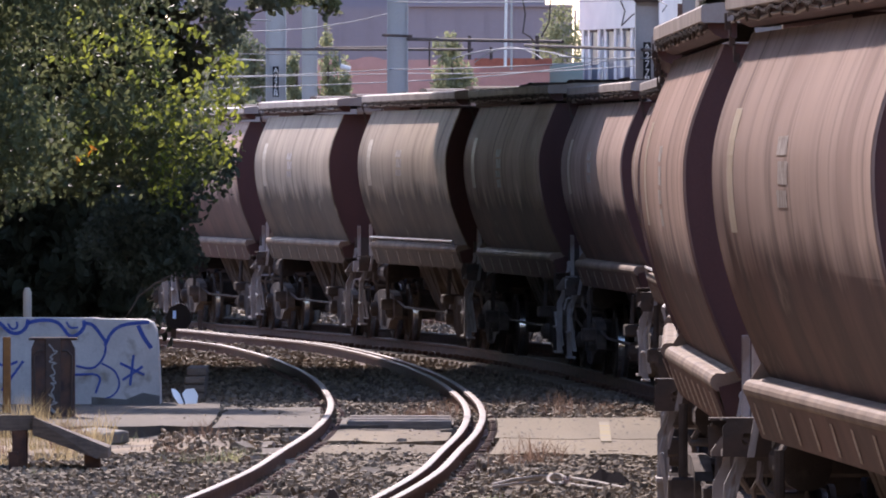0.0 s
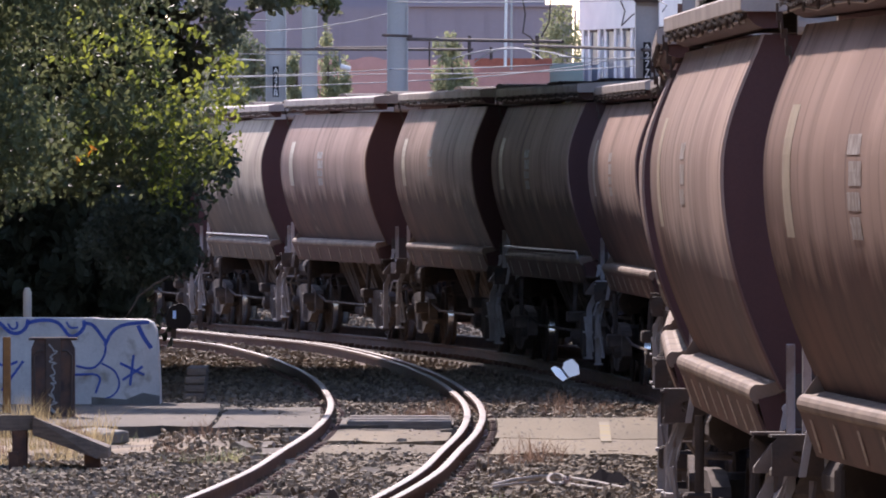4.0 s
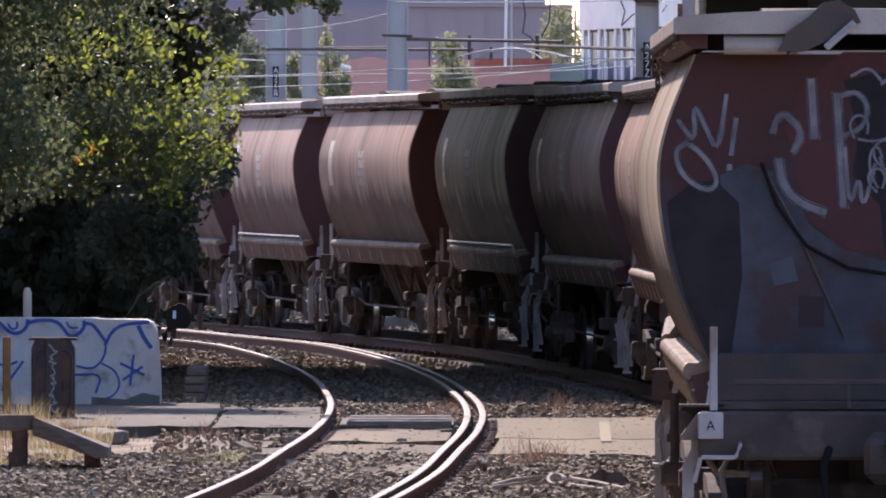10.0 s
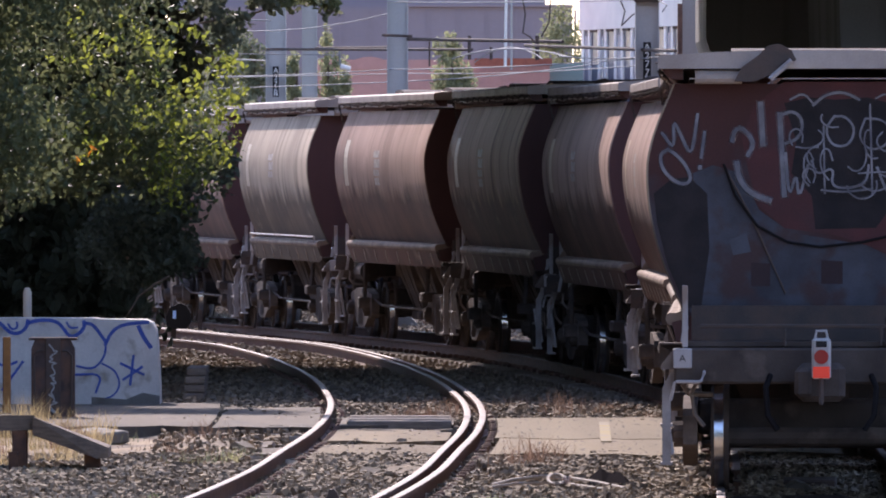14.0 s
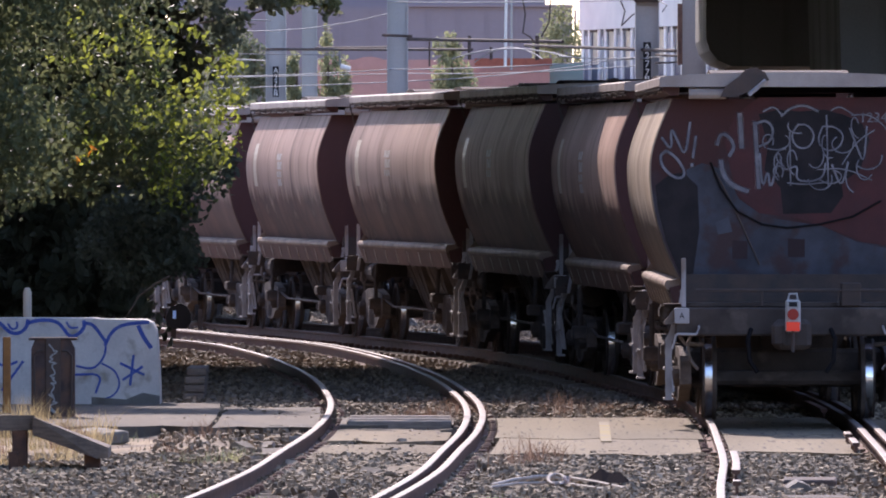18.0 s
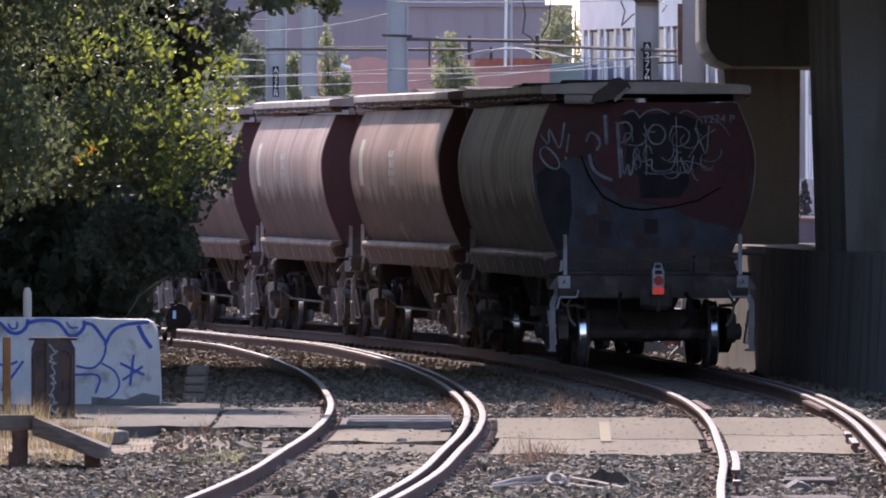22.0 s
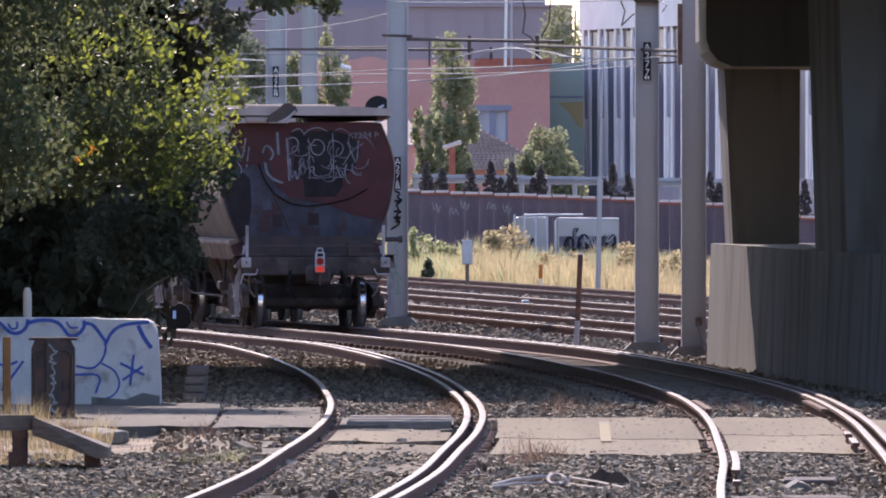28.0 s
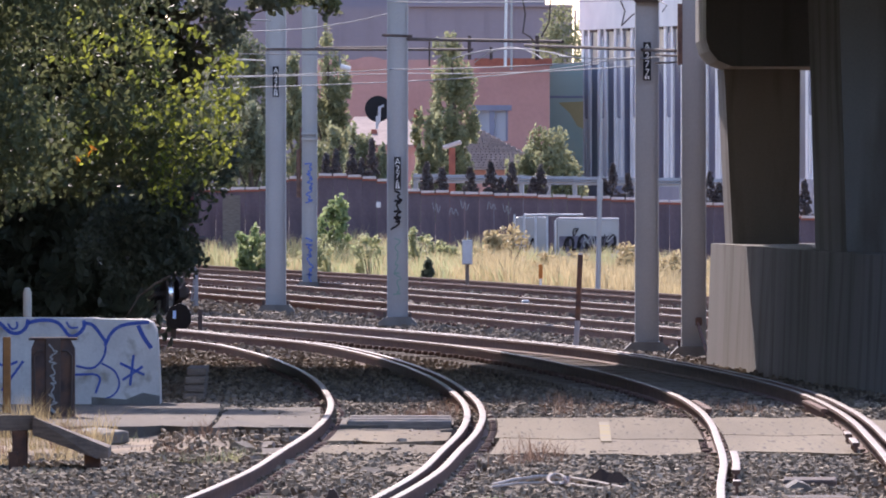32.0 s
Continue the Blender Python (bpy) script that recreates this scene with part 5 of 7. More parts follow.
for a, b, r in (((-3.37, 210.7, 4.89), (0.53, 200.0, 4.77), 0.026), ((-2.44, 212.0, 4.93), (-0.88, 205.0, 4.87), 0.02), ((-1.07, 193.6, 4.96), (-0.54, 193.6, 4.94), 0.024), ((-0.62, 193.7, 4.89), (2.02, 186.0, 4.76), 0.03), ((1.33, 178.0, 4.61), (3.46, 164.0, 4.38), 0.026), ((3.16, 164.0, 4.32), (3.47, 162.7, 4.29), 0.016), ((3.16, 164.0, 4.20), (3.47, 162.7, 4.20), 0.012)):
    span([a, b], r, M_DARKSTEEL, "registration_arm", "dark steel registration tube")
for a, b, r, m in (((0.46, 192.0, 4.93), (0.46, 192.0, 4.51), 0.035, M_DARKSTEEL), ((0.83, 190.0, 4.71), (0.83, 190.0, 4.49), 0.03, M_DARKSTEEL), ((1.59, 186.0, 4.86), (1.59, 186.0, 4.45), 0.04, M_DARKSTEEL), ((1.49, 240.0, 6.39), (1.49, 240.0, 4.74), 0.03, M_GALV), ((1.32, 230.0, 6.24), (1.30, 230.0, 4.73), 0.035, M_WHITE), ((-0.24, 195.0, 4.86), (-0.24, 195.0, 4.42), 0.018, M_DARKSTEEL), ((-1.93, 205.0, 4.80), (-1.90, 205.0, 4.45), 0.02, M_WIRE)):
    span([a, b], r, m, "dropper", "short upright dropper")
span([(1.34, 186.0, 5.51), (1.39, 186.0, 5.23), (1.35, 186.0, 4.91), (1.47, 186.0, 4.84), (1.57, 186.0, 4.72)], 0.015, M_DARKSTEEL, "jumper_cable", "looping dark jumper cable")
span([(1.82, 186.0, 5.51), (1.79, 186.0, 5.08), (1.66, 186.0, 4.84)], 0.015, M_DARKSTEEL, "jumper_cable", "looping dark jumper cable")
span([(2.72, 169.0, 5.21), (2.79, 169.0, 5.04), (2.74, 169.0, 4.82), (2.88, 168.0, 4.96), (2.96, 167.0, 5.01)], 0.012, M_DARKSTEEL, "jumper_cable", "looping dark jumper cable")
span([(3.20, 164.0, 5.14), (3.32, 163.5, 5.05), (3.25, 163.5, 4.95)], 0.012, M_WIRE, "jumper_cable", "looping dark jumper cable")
part("insulator", Shape().rod((-1.91, 205.0, 4.51), (-1.72, 205.0, 4.46), 0.05, n=8), M_WHITE, wires, "white insulator")
part("mast_bracket", Shape().box(2.89, 3.32, 166.7, 167.3, 5.15, 5.29, bevel=0.02), M_DARKSTEEL, wires, "dark bracket round the mast")
part("pulley_pipe", Shape().box(3.46, 3.53, 162.4, 162.6, 4.16, 5.06), M_RUST, wires, "rusty balance-weight guide")

# ---------------------------------------------------------------- white block
BY = 128.5
blk = tagged(group_at("concrete_block", 0, BY, GROUND_Z), "white-painted concrete block with blue spray tags", "concrete block")
bx1 = -3.30
part("body", Shape().prism([(-9.0, -0.05), (bx1, -0.05), (bx1 - 0.005, 0.3), (bx1 - 0.03, 0.75), (bx1 - 0.05, 0.93), (bx1 - 0.09, 1.01), (bx1 - 0.17, 1.05), (-4.0, 1.055), (-4.05, 1.065), (-9.0, 1.075)], 0.0, 0.9, "y"), M_WHITEBLOCK, blk)
part("stained_foot", Shape().prism([(-4.1, -0.04), (bx1 - 0.002, -0.04), (bx1 - 0.004, 0.16), (-3.5, 0.20), (-3.7, 0.12), (-4.1, 0.15)], -0.006, 0.01, "y"), M_CONC, blk, "bare dirty concrete along the foot")


def blue(pts, w=0.05):
    part("spray_tag", ribbon(pts, w, 0.002), M_BLUE, blk, "blue spray-paint stroke", at=pose(0, -0.002 - 0.0025 * (len(blk.children) % 5), 0))


# a wave along the top, drooping into a long tail, an arc and a star
blue([(-5.36, 0.99), (-5.25, 1.04), (-5.17, 1.02), (-5.07, 0.91), (-4.96, 0.88), (-4.86, 0.95), (-4.84, 1.04)], 0.042)
blue([(-5.07, 1.0), (-5.03, 0.93), (-4.96, 0.96), (-4.97, 1.02)], 0.024)
blue([(-4.84, 1.01), (-4.71, 1.05), (-4.52, 1.04), (-4.43, 0.96), (-4.36, 0.85), (-4.26, 0.87), (-4.18, 0.96), (-4.19, 1.03)], 0.042)
blue([(-4.39, 1.02), (-4.35, 0.95), (-4.26, 0.96)], 0.024)
blue([(-4.18, 1.01), (-4.08, 1.0), (-3.94, 0.8)], 0.04)
blue([(-3.94, 0.76), (-3.86, 0.92), (-3.72, 1.0), (-3.44, 1.02)], 0.04)
blue([(-3.94, 0.8), (-3.93, 0.68), (-3.99, 0.55), (-4.1, 0.47), (-4.27, 0.51)], 0.026)
blue([(-4.28, 0.41), (-3.97, 0.42), (-4.05, 0.2)], 0.026)
blue([(-3.98, 0.54), (-3.82, 0.46), (-3.76, 0.29), (-3.84, 0.16), (-3.97, 0.12)], 0.022)
blue([(-3.55, 0.97), (-3.49, 0.84), (-3.41, 0.73)], 0.05)
blue([(-3.61, 0.63), (-3.65, 0.29)], 0.03)
blue([(-3.76, 0.54), (-3.49, 0.41)], 0.03)
blue([(-3.73, 0.35), (-3.51, 0.5)], 0.03)
blue([(-4.97, 0.56), (-5.1, 0.5), (-5.23, 0.56)], 0.03)
blue([(-5.14, 0.23), (-4.9, 0.56)], 0.03)

# rusty steel stop in front of the block
sx, sy = -4.32, 122.0
stop = tagged(group_at("rail_stop", sx, sy, GROUND_Z), "rusty brown steel buffer post with a white scrawl", "buffer stop")
M_STOP = mat("dull_brown_stop", (0.10, 0.075, 0.072), (0.065, 0.05, 0.05), 6, 0.8, 0, 0.3, c=(0.15, 0.09, 0.065), cscale=4.0, gloss=0.2)
part("left_post", Shape().prism([(-0.24, 0.0), (-0.24, 0.82), (-0.20, 0.92), (-0.08, 0.92), (-0.08, 0.0)], 0.0, 0.25, "y"), M_STOP, stop)
part("right_post", Shape().prism([(0.08, 0.0), (0.08, 0.92), (0.19, 0.92), (0.24, 0.82), (0.24, 0.0)], 0.0, 0.25, "y"), M_STOP, stop)
part("centre_plate", Shape().box(-0.085, 0.085, -0.03, 0.2, 0.0, 0.94, bevel=0.012), M_DARKSTEEL, stop)
part("cap", Shape().box(-0.27, 0.27, -0.02, 0.27, 0.915, 0.945, bevel=0.01), M_STOP, stop)
part("rib", Shape().tube([(-0.20, -0.02, 0.1), (-0.21, -0.02, 0.74), (-0.16, -0.02, 0.8), (-0.1, -0.02, 0.8)], 0.014, 5), M_DARKSTEEL, stop)
part("rib", Shape().tube([(0.20, -0.02, 0.1), (0.21, -0.02, 0.74), (0.16, -0.02, 0.8), (0.1, -0.02, 0.8)], 0.014, 5), M_DARKSTEEL, stop)
scrawl(stop, -0.035, 0.10, 0.86, 0.08, 9, plain("pale_spray_paint", (0.34, 0.36, 0.36), 0.6), 6, 0.016)

orange = tagged(group_at("marker_post", -4.91, 124, GROUND_Z), "orange-brown timber marker post", "post")
part("post", Shape().box(-0.045, 0.045, -0.045, 0.045, 0, 0.92, bevel=0.01), mat("orange_timber", (0.42, 0.20, 0.07), (0.32, 0.15, 0.06), 9, 0.8), orange)

wp = tagged(group_at("bollard", -5.13, 136, GROUND_Z), "pale round-topped pipe bollard behind the block", "bollard")
part("pipe", Shape().rod((0, 0, 0), (0, 0, 1.28), 0.055, n=12).rod((0, 0, 1.28), (0, 0, 1.34), 0.055, 0.03, n=12), M_WHITE, wp)

# low guard rail that bends down to the ground
gr = tagged(group_at("guard_rail"), "weathered low timber guard rail bent down at its end", "guard rail")
M_TIMBER = mat("weathered_timber", (0.23, 0.185, 0.15), (0.15, 0.12, 0.10), 6, 0.9, 0, 0.4, 30, 0.15, streak=8)
part("beam", Shape().add([(-4.44, 102.5, 0.36), (-3.80, 102.5, 0.36), (-3.80, 102.5, 0.22), (-4.44, 102.5, 0.21), (-4.48, 103.4, 0.34), (-3.83, 103.4, 0.34), (-3.83, 103.4, 0.20), (-4.48, 103.4, 0.19)], [(0, 3, 2, 1), (4, 5, 6, 7), (0, 1, 5, 4), (2, 3, 7, 6), (1, 2, 6, 5), (0, 4, 7, 3)]), M_TIMBER, gr)
part("beam_end", Shape().add([(-3.81, 102.3, 0.35), (-3.10, 102.0, 0.07), (-3.10, 102.0, -0.03), (-3.21, 102.0, -0.03), (-3.81, 102.3, 0.18), (-3.85, 103.3, 0.33), (-3.11, 103.3, 0.06), (-3.11, 103.3, -0.03), (-3.25, 103.3, -0.04), (-3.85, 103.3, 0.17)], [(4, 3, 2, 1, 0), (5, 6, 7, 8, 9), (0, 1, 6, 5), (1, 2, 7, 6), (2, 3, 8, 7), (3, 4, 9, 8)]), M_TIMBER, gr)
part("post", Shape().box(-4.01, -3.87, 102.5, 102.75, GROUND_Z - 0.05, 0.22, bevel=0.01).box(-4.04, -3.95, 102.4, 102.5, GROUND_Z - 0.05, 0.02), M_RUSTY_OLD, gr, "rusty steel post")
part("post", Shape().box(-3.33, -3.18, 102.2, 102.4, GROUND_Z - 0.08, 0.03, bevel=0.01), M_RUSTY_OLD, gr, "rusty steel post")
slab1 = tagged(group_at("concrete_slab", -3.57, 115.0, GROUND_Z, 12), "loose pale concrete slab in the gravel", "concrete slab")
part("slab", Shape().box(-0.14, 0.14, -0.9, 0.9, -0.04, 0.09, m=pose(0, 0, 0, 0, -6, 0), bevel=0.02), M_CONC, slab1)
steps = tagged(group_at("sleeper_stack", -3.02, 134.0, GROUND_Z), "small stack of weathered sleeper ends beside the track", "sleeper stack")
for k in range(4):
    part("sleeper_end", Shape().box(-0.13 + 0.015 * k, 0.13 + 0.01 * k, -0.9, 0.9, 0.01 + k * 0.1, 0.10 + k * 0.1, bevel=0.012), M_TIMBER, steps)


# ---------------------------------------------------------------- leaves and grass
def leaf_clumps(name, centres, radius, per, size, seed, material, label, parent, droop=0.35):
    """Leaves in loose clumps: pointed ovals of six corners, folded along the midrib."""
    r = np.random.RandomState(seed)
    cen = np.repeat(np.array(centres, float), per, 0)
    n = len(cen)
    d = r.normal(size=(n, 3))
    d /= np.linalg.norm(d, axis=1)[:, None]
    c = cen + d * (r.uniform(0, 1, n) ** 0.5)[:, None] * np.array(radius)
    nn = r.normal(size=(n, 3)) + np.array([0, -0.3, 0.2])
    nn /= np.linalg.norm(nn, axis=1)[:, None]
    u = r.normal(size=(n, 3))
    u[:, 2] -= droop * 3
    u -= nn * (u * nn).sum(1)[:, None]
    u /= np.linalg.norm(u, axis=1)[:, None]
    v = np.cross(nn, u)
    s = size * r.uniform(0.55, 1.25, n)[:, None]
    f = nn * s * 0.18
    pts = np.stack([c - u * s, c - u * s * 0.35 + v * s * 0.55 + f, c + u * s * 0.3 + v * s * 0.48 + f, c + u * s, c + u * s * 0.3 - v * s * 0.48 + f, c - u * s * 0.35 - v * s * 0.55 + f], 1)
    k = np.arange(n)[:, None] * 6
    faces = np.concatenate([k + np.array([0, 1, 2, 3]), k + np.array([0, 3, 4, 5])], 0)
    me = bpy.data.meshes.new(name)
    me.from_pydata(pts.reshape(-1, 3).tolist(), [], faces.tolist())
    me.materials.append(material)
    ob = new(name, me)
    ob.parent = parent
    if label:
        ob["label"] = label
    return ob


def blades(name, roots, h0, h1, width, seed, material, label, lean=0.25, kind="stuff", parent=None):
    """Grass: thin bent blades of two segments."""
    r = np.random.RandomState(seed)
    p = np.array(roots, float)
    n = len(p)
    h = r.uniform(h0, h1, n) * (0.72 + 0.38 * np.sin(p[:, 0] * 2.3 + np.sin(p[:, 1] * 0.31) * 2.0) * np.sin(p[:, 1] * 0.17 + p[:, 0]))
    a = r.uniform(0, 6.28, n)
    w = np.c_[np.cos(a), np.sin(a), np.zeros(n)] * width * r.uniform(0.6, 1.2, n)[:, None]
    o = r.normal(size=(n, 3)) * lean
    o[:, 2] = 0
    up = np.zeros((n, 3))
    up[:, 2] = h
    mid, top = p + up * 0.55 + o * h[:, None] * 0.4, p + up + o * h[:, None]
    pts = np.stack([p - w, p + w, mid + w * 0.8, mid - w * 0.8, top], 1)
    k = np.arange(n)[:, None] * 5
    faces = [tuple(q) for q in (k + np.array([0, 1, 2, 3])).tolist()] + [tuple(q) for q in (k + np.array([3, 2, 4])).tolist()]
    me = bpy.data.meshes.new(name)
    me.from_pydata(pts.reshape(-1, 3).tolist(), [], faces)
    me.materials.append(material)
    ob = new(name, me)
    ob.parent = parent
    return tagged(ob, label, "grass", kind=kind)


# leaves in plain, lit and dark copies: sun and shade are in the base colours
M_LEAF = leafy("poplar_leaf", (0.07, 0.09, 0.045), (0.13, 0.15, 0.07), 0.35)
M_LEAF_LIT = leafy("sunlit_poplar_leaf", (0.05, 0.072, 0.018), (0.21, 0.25, 0.04), 0.55)
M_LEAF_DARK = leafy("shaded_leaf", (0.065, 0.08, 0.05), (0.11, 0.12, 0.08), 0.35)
M_LEAF_ORANGE = leafy("autumn_leaf", (0.45, 0.20, 0.02), (0.55, 0.28, 0.03), 0.5)
M_BARK = mat("bark", (0.13, 0.10, 0.08), (0.08, 0.065, 0.05), 8, 0.95, 0, 0.6, 25, 0.2, streak=0.2)
TD = 133.0
rt = random.Random(21)
# outline of the crown on its open side: height and x
EDGE_Z = [-0.2, 1.2, 1.32, 1.45, 1.9, 2.1, 2.35, 2.63, 2.9, 3.17, 3.45, 3.65, 3.99, 4.27, 4.68, 7.5]
EDGE_X = [-3.42, -3.36, -3.3, -2.85, -2.90, -2.80, -2.52, -2.45, -2.36, -2.50, -2.36, -2.30, -2.50, -2.85, -2.90, -3.4]
tree = tagged(group_at("tree"), "dense tree with sunlit yellow-green leaves and dark underside", "tree")
part("trunk", Shape().rod((-6.6, 133.6, -0.4), (-6.4, 133.6, 1.6), 0.26, 0.21, 12).rod((-6.4, 133.6, 1.6), (-6.1, 133.5, 3.0), 0.21, 0.16, 12), M_BARK, tree, "dark tapered trunk")
for a, b, r1, r2 in (((-6.1, 133.5, 3.0), (-5.6, 134.0, 5.4), 0.15, 0.06), ((-6.1, 133.5, 3.0), (-7.4, 134.0, 5.8), 0.14, 0.06)):
    part("limb", Shape().rod(a, b, r1, r2, 8), M_BARK, tree)
mass, sprays, low = [], [], []
# the shaded body of the crown, left of and above the sprays and a little before them
while len(mass) < 560:
    x, z = rt.uniform(-8.2, -2.7), rt.uniform(2.3, 6.4)
    xe = float(np.interp(z, [2.3, 2.7, 3.0, 3.6, 4.2, 4.5, 4.8, 6.5], [-5.0, -4.6, -4.6, -4.9, -5.2, -4.6, -3.4, -3.6]))
    if x < xe + rt.uniform(-0.25, 0.15):
        mass.append((x, TD + rt.uniform(-2.4, -0.9), z))
# dull leaves inside the crown, behind the sprays
for i in range(80):
    z = rt.uniform(2.5, 3.3)
    mass.append((min(float(np.interp(z, EDGE_Z, EDGE_X)) - 0.35, -2.6) - rt.random() * 2.3, TD + rt.uniform(0.9, 2.8), z))
for i in range(60):
    z = rt.uniform(3.3, 4.9)
    mass.append((-3.3 - rt.random() * 2.4, TD + rt.uniform(1.6, 2.8), z))
# thin shaded leaves that hang below the sprays and between them
for i in range(190):
    z = rt.uniform(1.3, 3.0)
    low.append((float(np.interp(z, EDGE_Z, EDGE_X)) * 1.04 - 0.2 - rt.random() * (0.55 if z < 1.6 else 1.3), TD + rt.uniform(4.8, 6.8), z))
# sprays of leaves hang free of the mass: centre x, z and spread
for cx, cz, wx, wz, n in ((-2.65, 3.7, 0.35, 0.35, 26), (-3.45, 3.25, 0.35, 0.2, 14), (-3.1, 2.85, 0.4, 0.3, 18), (-4.0, 4.25, 0.6, 0.25, 10), (-3.35, 2.4, 0.25, 0.2, 10), (-4.2, 2.85, 0.5, 0.10, 12), (-2.65, 3.1, 0.22, 0.35, 12), (-3.2, 4.2, 0.45, 0.25, 7), (-3.4, 3.75, 0.5, 0.3, 8), (-4.6, 4.2, 0.5, 0.35, 5), (-4.5, 3.4, 0.5, 0.3, 4)):
    for i in range(n):
        x, z = cx + rt.uniform(-wx, wx), cz + rt.uniform(-wz, wz)
        sprays.append((min(x, float(np.interp(z, EDGE_Z, EDGE_X)) - 0.1), TD + rt.uniform(-0.7, 0.7), z))
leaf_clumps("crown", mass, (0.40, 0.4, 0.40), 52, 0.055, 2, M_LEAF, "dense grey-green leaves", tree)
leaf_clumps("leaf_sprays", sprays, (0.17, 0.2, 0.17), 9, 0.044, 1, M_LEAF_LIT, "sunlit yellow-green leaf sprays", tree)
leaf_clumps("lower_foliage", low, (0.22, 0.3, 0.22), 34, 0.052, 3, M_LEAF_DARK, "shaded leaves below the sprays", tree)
thicket = tagged(group_at("thicket"), "dark thicket of tall shrubs in the shade of the bridge", "shrubs", kind="stuff")
th = []
for i in range(760):
    y = rt.uniform(147, 158)
    z = rt.uniform(-0.1, 5.4)
    th.append((rt.uniform(-9.5, -4.2 if z < 2.9 else -3.5), y, z))
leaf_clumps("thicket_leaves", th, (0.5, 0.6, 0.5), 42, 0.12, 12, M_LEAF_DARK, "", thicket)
part("thicket_stem", Shape().rod((-6.5, 153, -0.3), (-6.2, 153, 4.5), 0.12, 0.04).rod((-8.2, 154, -0.3), (-8.5, 154, 4.8), 0.12, 0.04).rod((-5.1, 152, -0.3), (-5.0, 152, 3.8), 0.1, 0.03), M_BARK, thicket)
leaf_clumps("orange_leaf", [(-4.18, 131.4, 2.92), (-4.20, 131.4, 2.82), (-4.37, 131.4, 2.73)], (0.03, 0.03, 0.03), 2, 0.06, 4, M_LEAF_ORANGE, "few orange autumn leaves", tree)
part("twig", Shape().tube([(-3.77, 131.5, 0.88), (-3.63, 131.5, 1.12), (-3.43, 131.5, 1.27), (-3.26, 131.5, 1.36)], 0.012, 5), M_BARK, tree, "bare leaning twig")
# overhanging bough of a taller tree, its trunk outside the view
bough = tagged(group_at("overhanging_tree"), "taller tree outside the view whose dark bough hangs in from above", "tree")
part("trunk", Shape().rod((-8.2, 124.0, -0.4), (-7.6, 124.0, 5.5), 0.3, 0.2, 12).rod((-7.6, 124.0, 5.5), (-7.2, 124.0, 8.0), 0.2, 0.1, 10), M_BARK, bough)
part("limb", Shape().rod((-7.6, 124.0, 5.2), (-4.0, 123.4, 4.95), 0.1, 0.05, 8).rod((-4.0, 123.4, 4.95), (-1.41, 123.0, 4.60), 0.05, 0.02, 8), M_BARK, bough, "long drooping bough")
part("twig", Shape().tube([(-2.74, 123.0, 4.26), (-2.42, 123.0, 4.33), (-2.11, 123.0, 4.38), (-1.85, 123.0, 4.47)], 0.012, 5), M_BARK, bough)
bc = []
for i in range(46):
    x = rt.uniform(-2.75, -1.15)
    bc.append((x, 123 + rt.uniform(-0.7, 0.7), 4.52 + rt.uniform(-0.12, 0.5)))
for i in range(9):
    bc.append((rt.uniform(-2.6, -2.2), 123 + rt.uniform(-0.4, 0.4), 4.14 + rt.uniform(-0.15, 0.2)))
for i in range(14):
    bc.append((rt.uniform(-8, -2.8), 123 + rt.uniform(-0.7, 0.7), 4.78 + rt.uniform(0.0, 1.5)))
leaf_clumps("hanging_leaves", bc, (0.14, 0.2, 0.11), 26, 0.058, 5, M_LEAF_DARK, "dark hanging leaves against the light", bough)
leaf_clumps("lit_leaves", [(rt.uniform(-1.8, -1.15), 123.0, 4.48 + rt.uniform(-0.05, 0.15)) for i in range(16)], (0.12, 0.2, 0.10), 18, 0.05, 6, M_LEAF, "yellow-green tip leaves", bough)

# ---------------------------------------------------------------- yard edge: grass, wall, small equipment
M_GRASS = leafy("green_grass", (0.20, 0.23, 0.11), (0.34, 0.34, 0.19), 0.45)
M_DRY = leafy("dry_grass", (0.275, 0.235, 0.125), (0.42, 0.355, 0.195), 0.4)
M_DRYDARK = leafy("dry_brown_weed", (0.115, 0.078, 0.056), (0.21, 0.145, 0.10), 0.3)


def strip(n, y0, y1, o0, o1, seed, z=GROUND_Z - 0.03):
    r = np.random.RandomState(seed)
    ys = r.uniform(y0, y1, n)
    xs = np.interp(ys, far_line[:, 1], far_line[:, 0]) + r.uniform(o0, o1, n)
    return np.c_[xs, ys, np.full(n, z)]


blades("green_grass", strip(15000, 246, 300, 9.6, 16.5, 1), 0.45, 1.1, 0.013, 1, M_GRASS, "tall green verge grass along the yard")
blades("dry_grass", strip(19000, 205, 262, 9.5, 15.5, 2), 0.35, 0.95, 0.012, 2, M_DRY, "dry yellow verge grass along the yard")
blades("dry_grass", strip(7000, 246, 300, 9.6, 16.5, 3), 0.5, 1.2, 0.012, 3, M_DRY, "dry seed heads among the green grass")


def shrub(x, y, w, h, n, seed, material, label, name="shrub", size=0.09):
    s = tagged(group_at(name, x, y, GROUND_Z), label, "shrub")
    r = random.Random(seed)
    part("stem", Shape().rod((0, 0, -0.1), (0, 0, h * 0.6), 0.05, 0.02).rod((0, 0, h * 0.2), (w * 0.5, 0, h * 0.7), 0.03, 0.01).rod((0, 0, h * 0.2), (-w * 0.5, 0.2, h * 0.75), 0.03, 0.01), M_BARK, s)
    cs = []
    while len(cs) < n:
        a, b, c = r.uniform(-1, 1), r.uniform(-1, 1), r.uniform(0.05, 1)
        if a * a + b * b < (1.05 - abs(c - 0.45) ** 1.5) ** 2 * r.uniform(0.6, 1.0):
            cs.append((a * w, b * w, c * h))
    leaf_clumps("foliage", cs, (w * 0.28, w * 0.28, h * 0.14), 30, size, seed, material, "", s, 0.1)
    return s


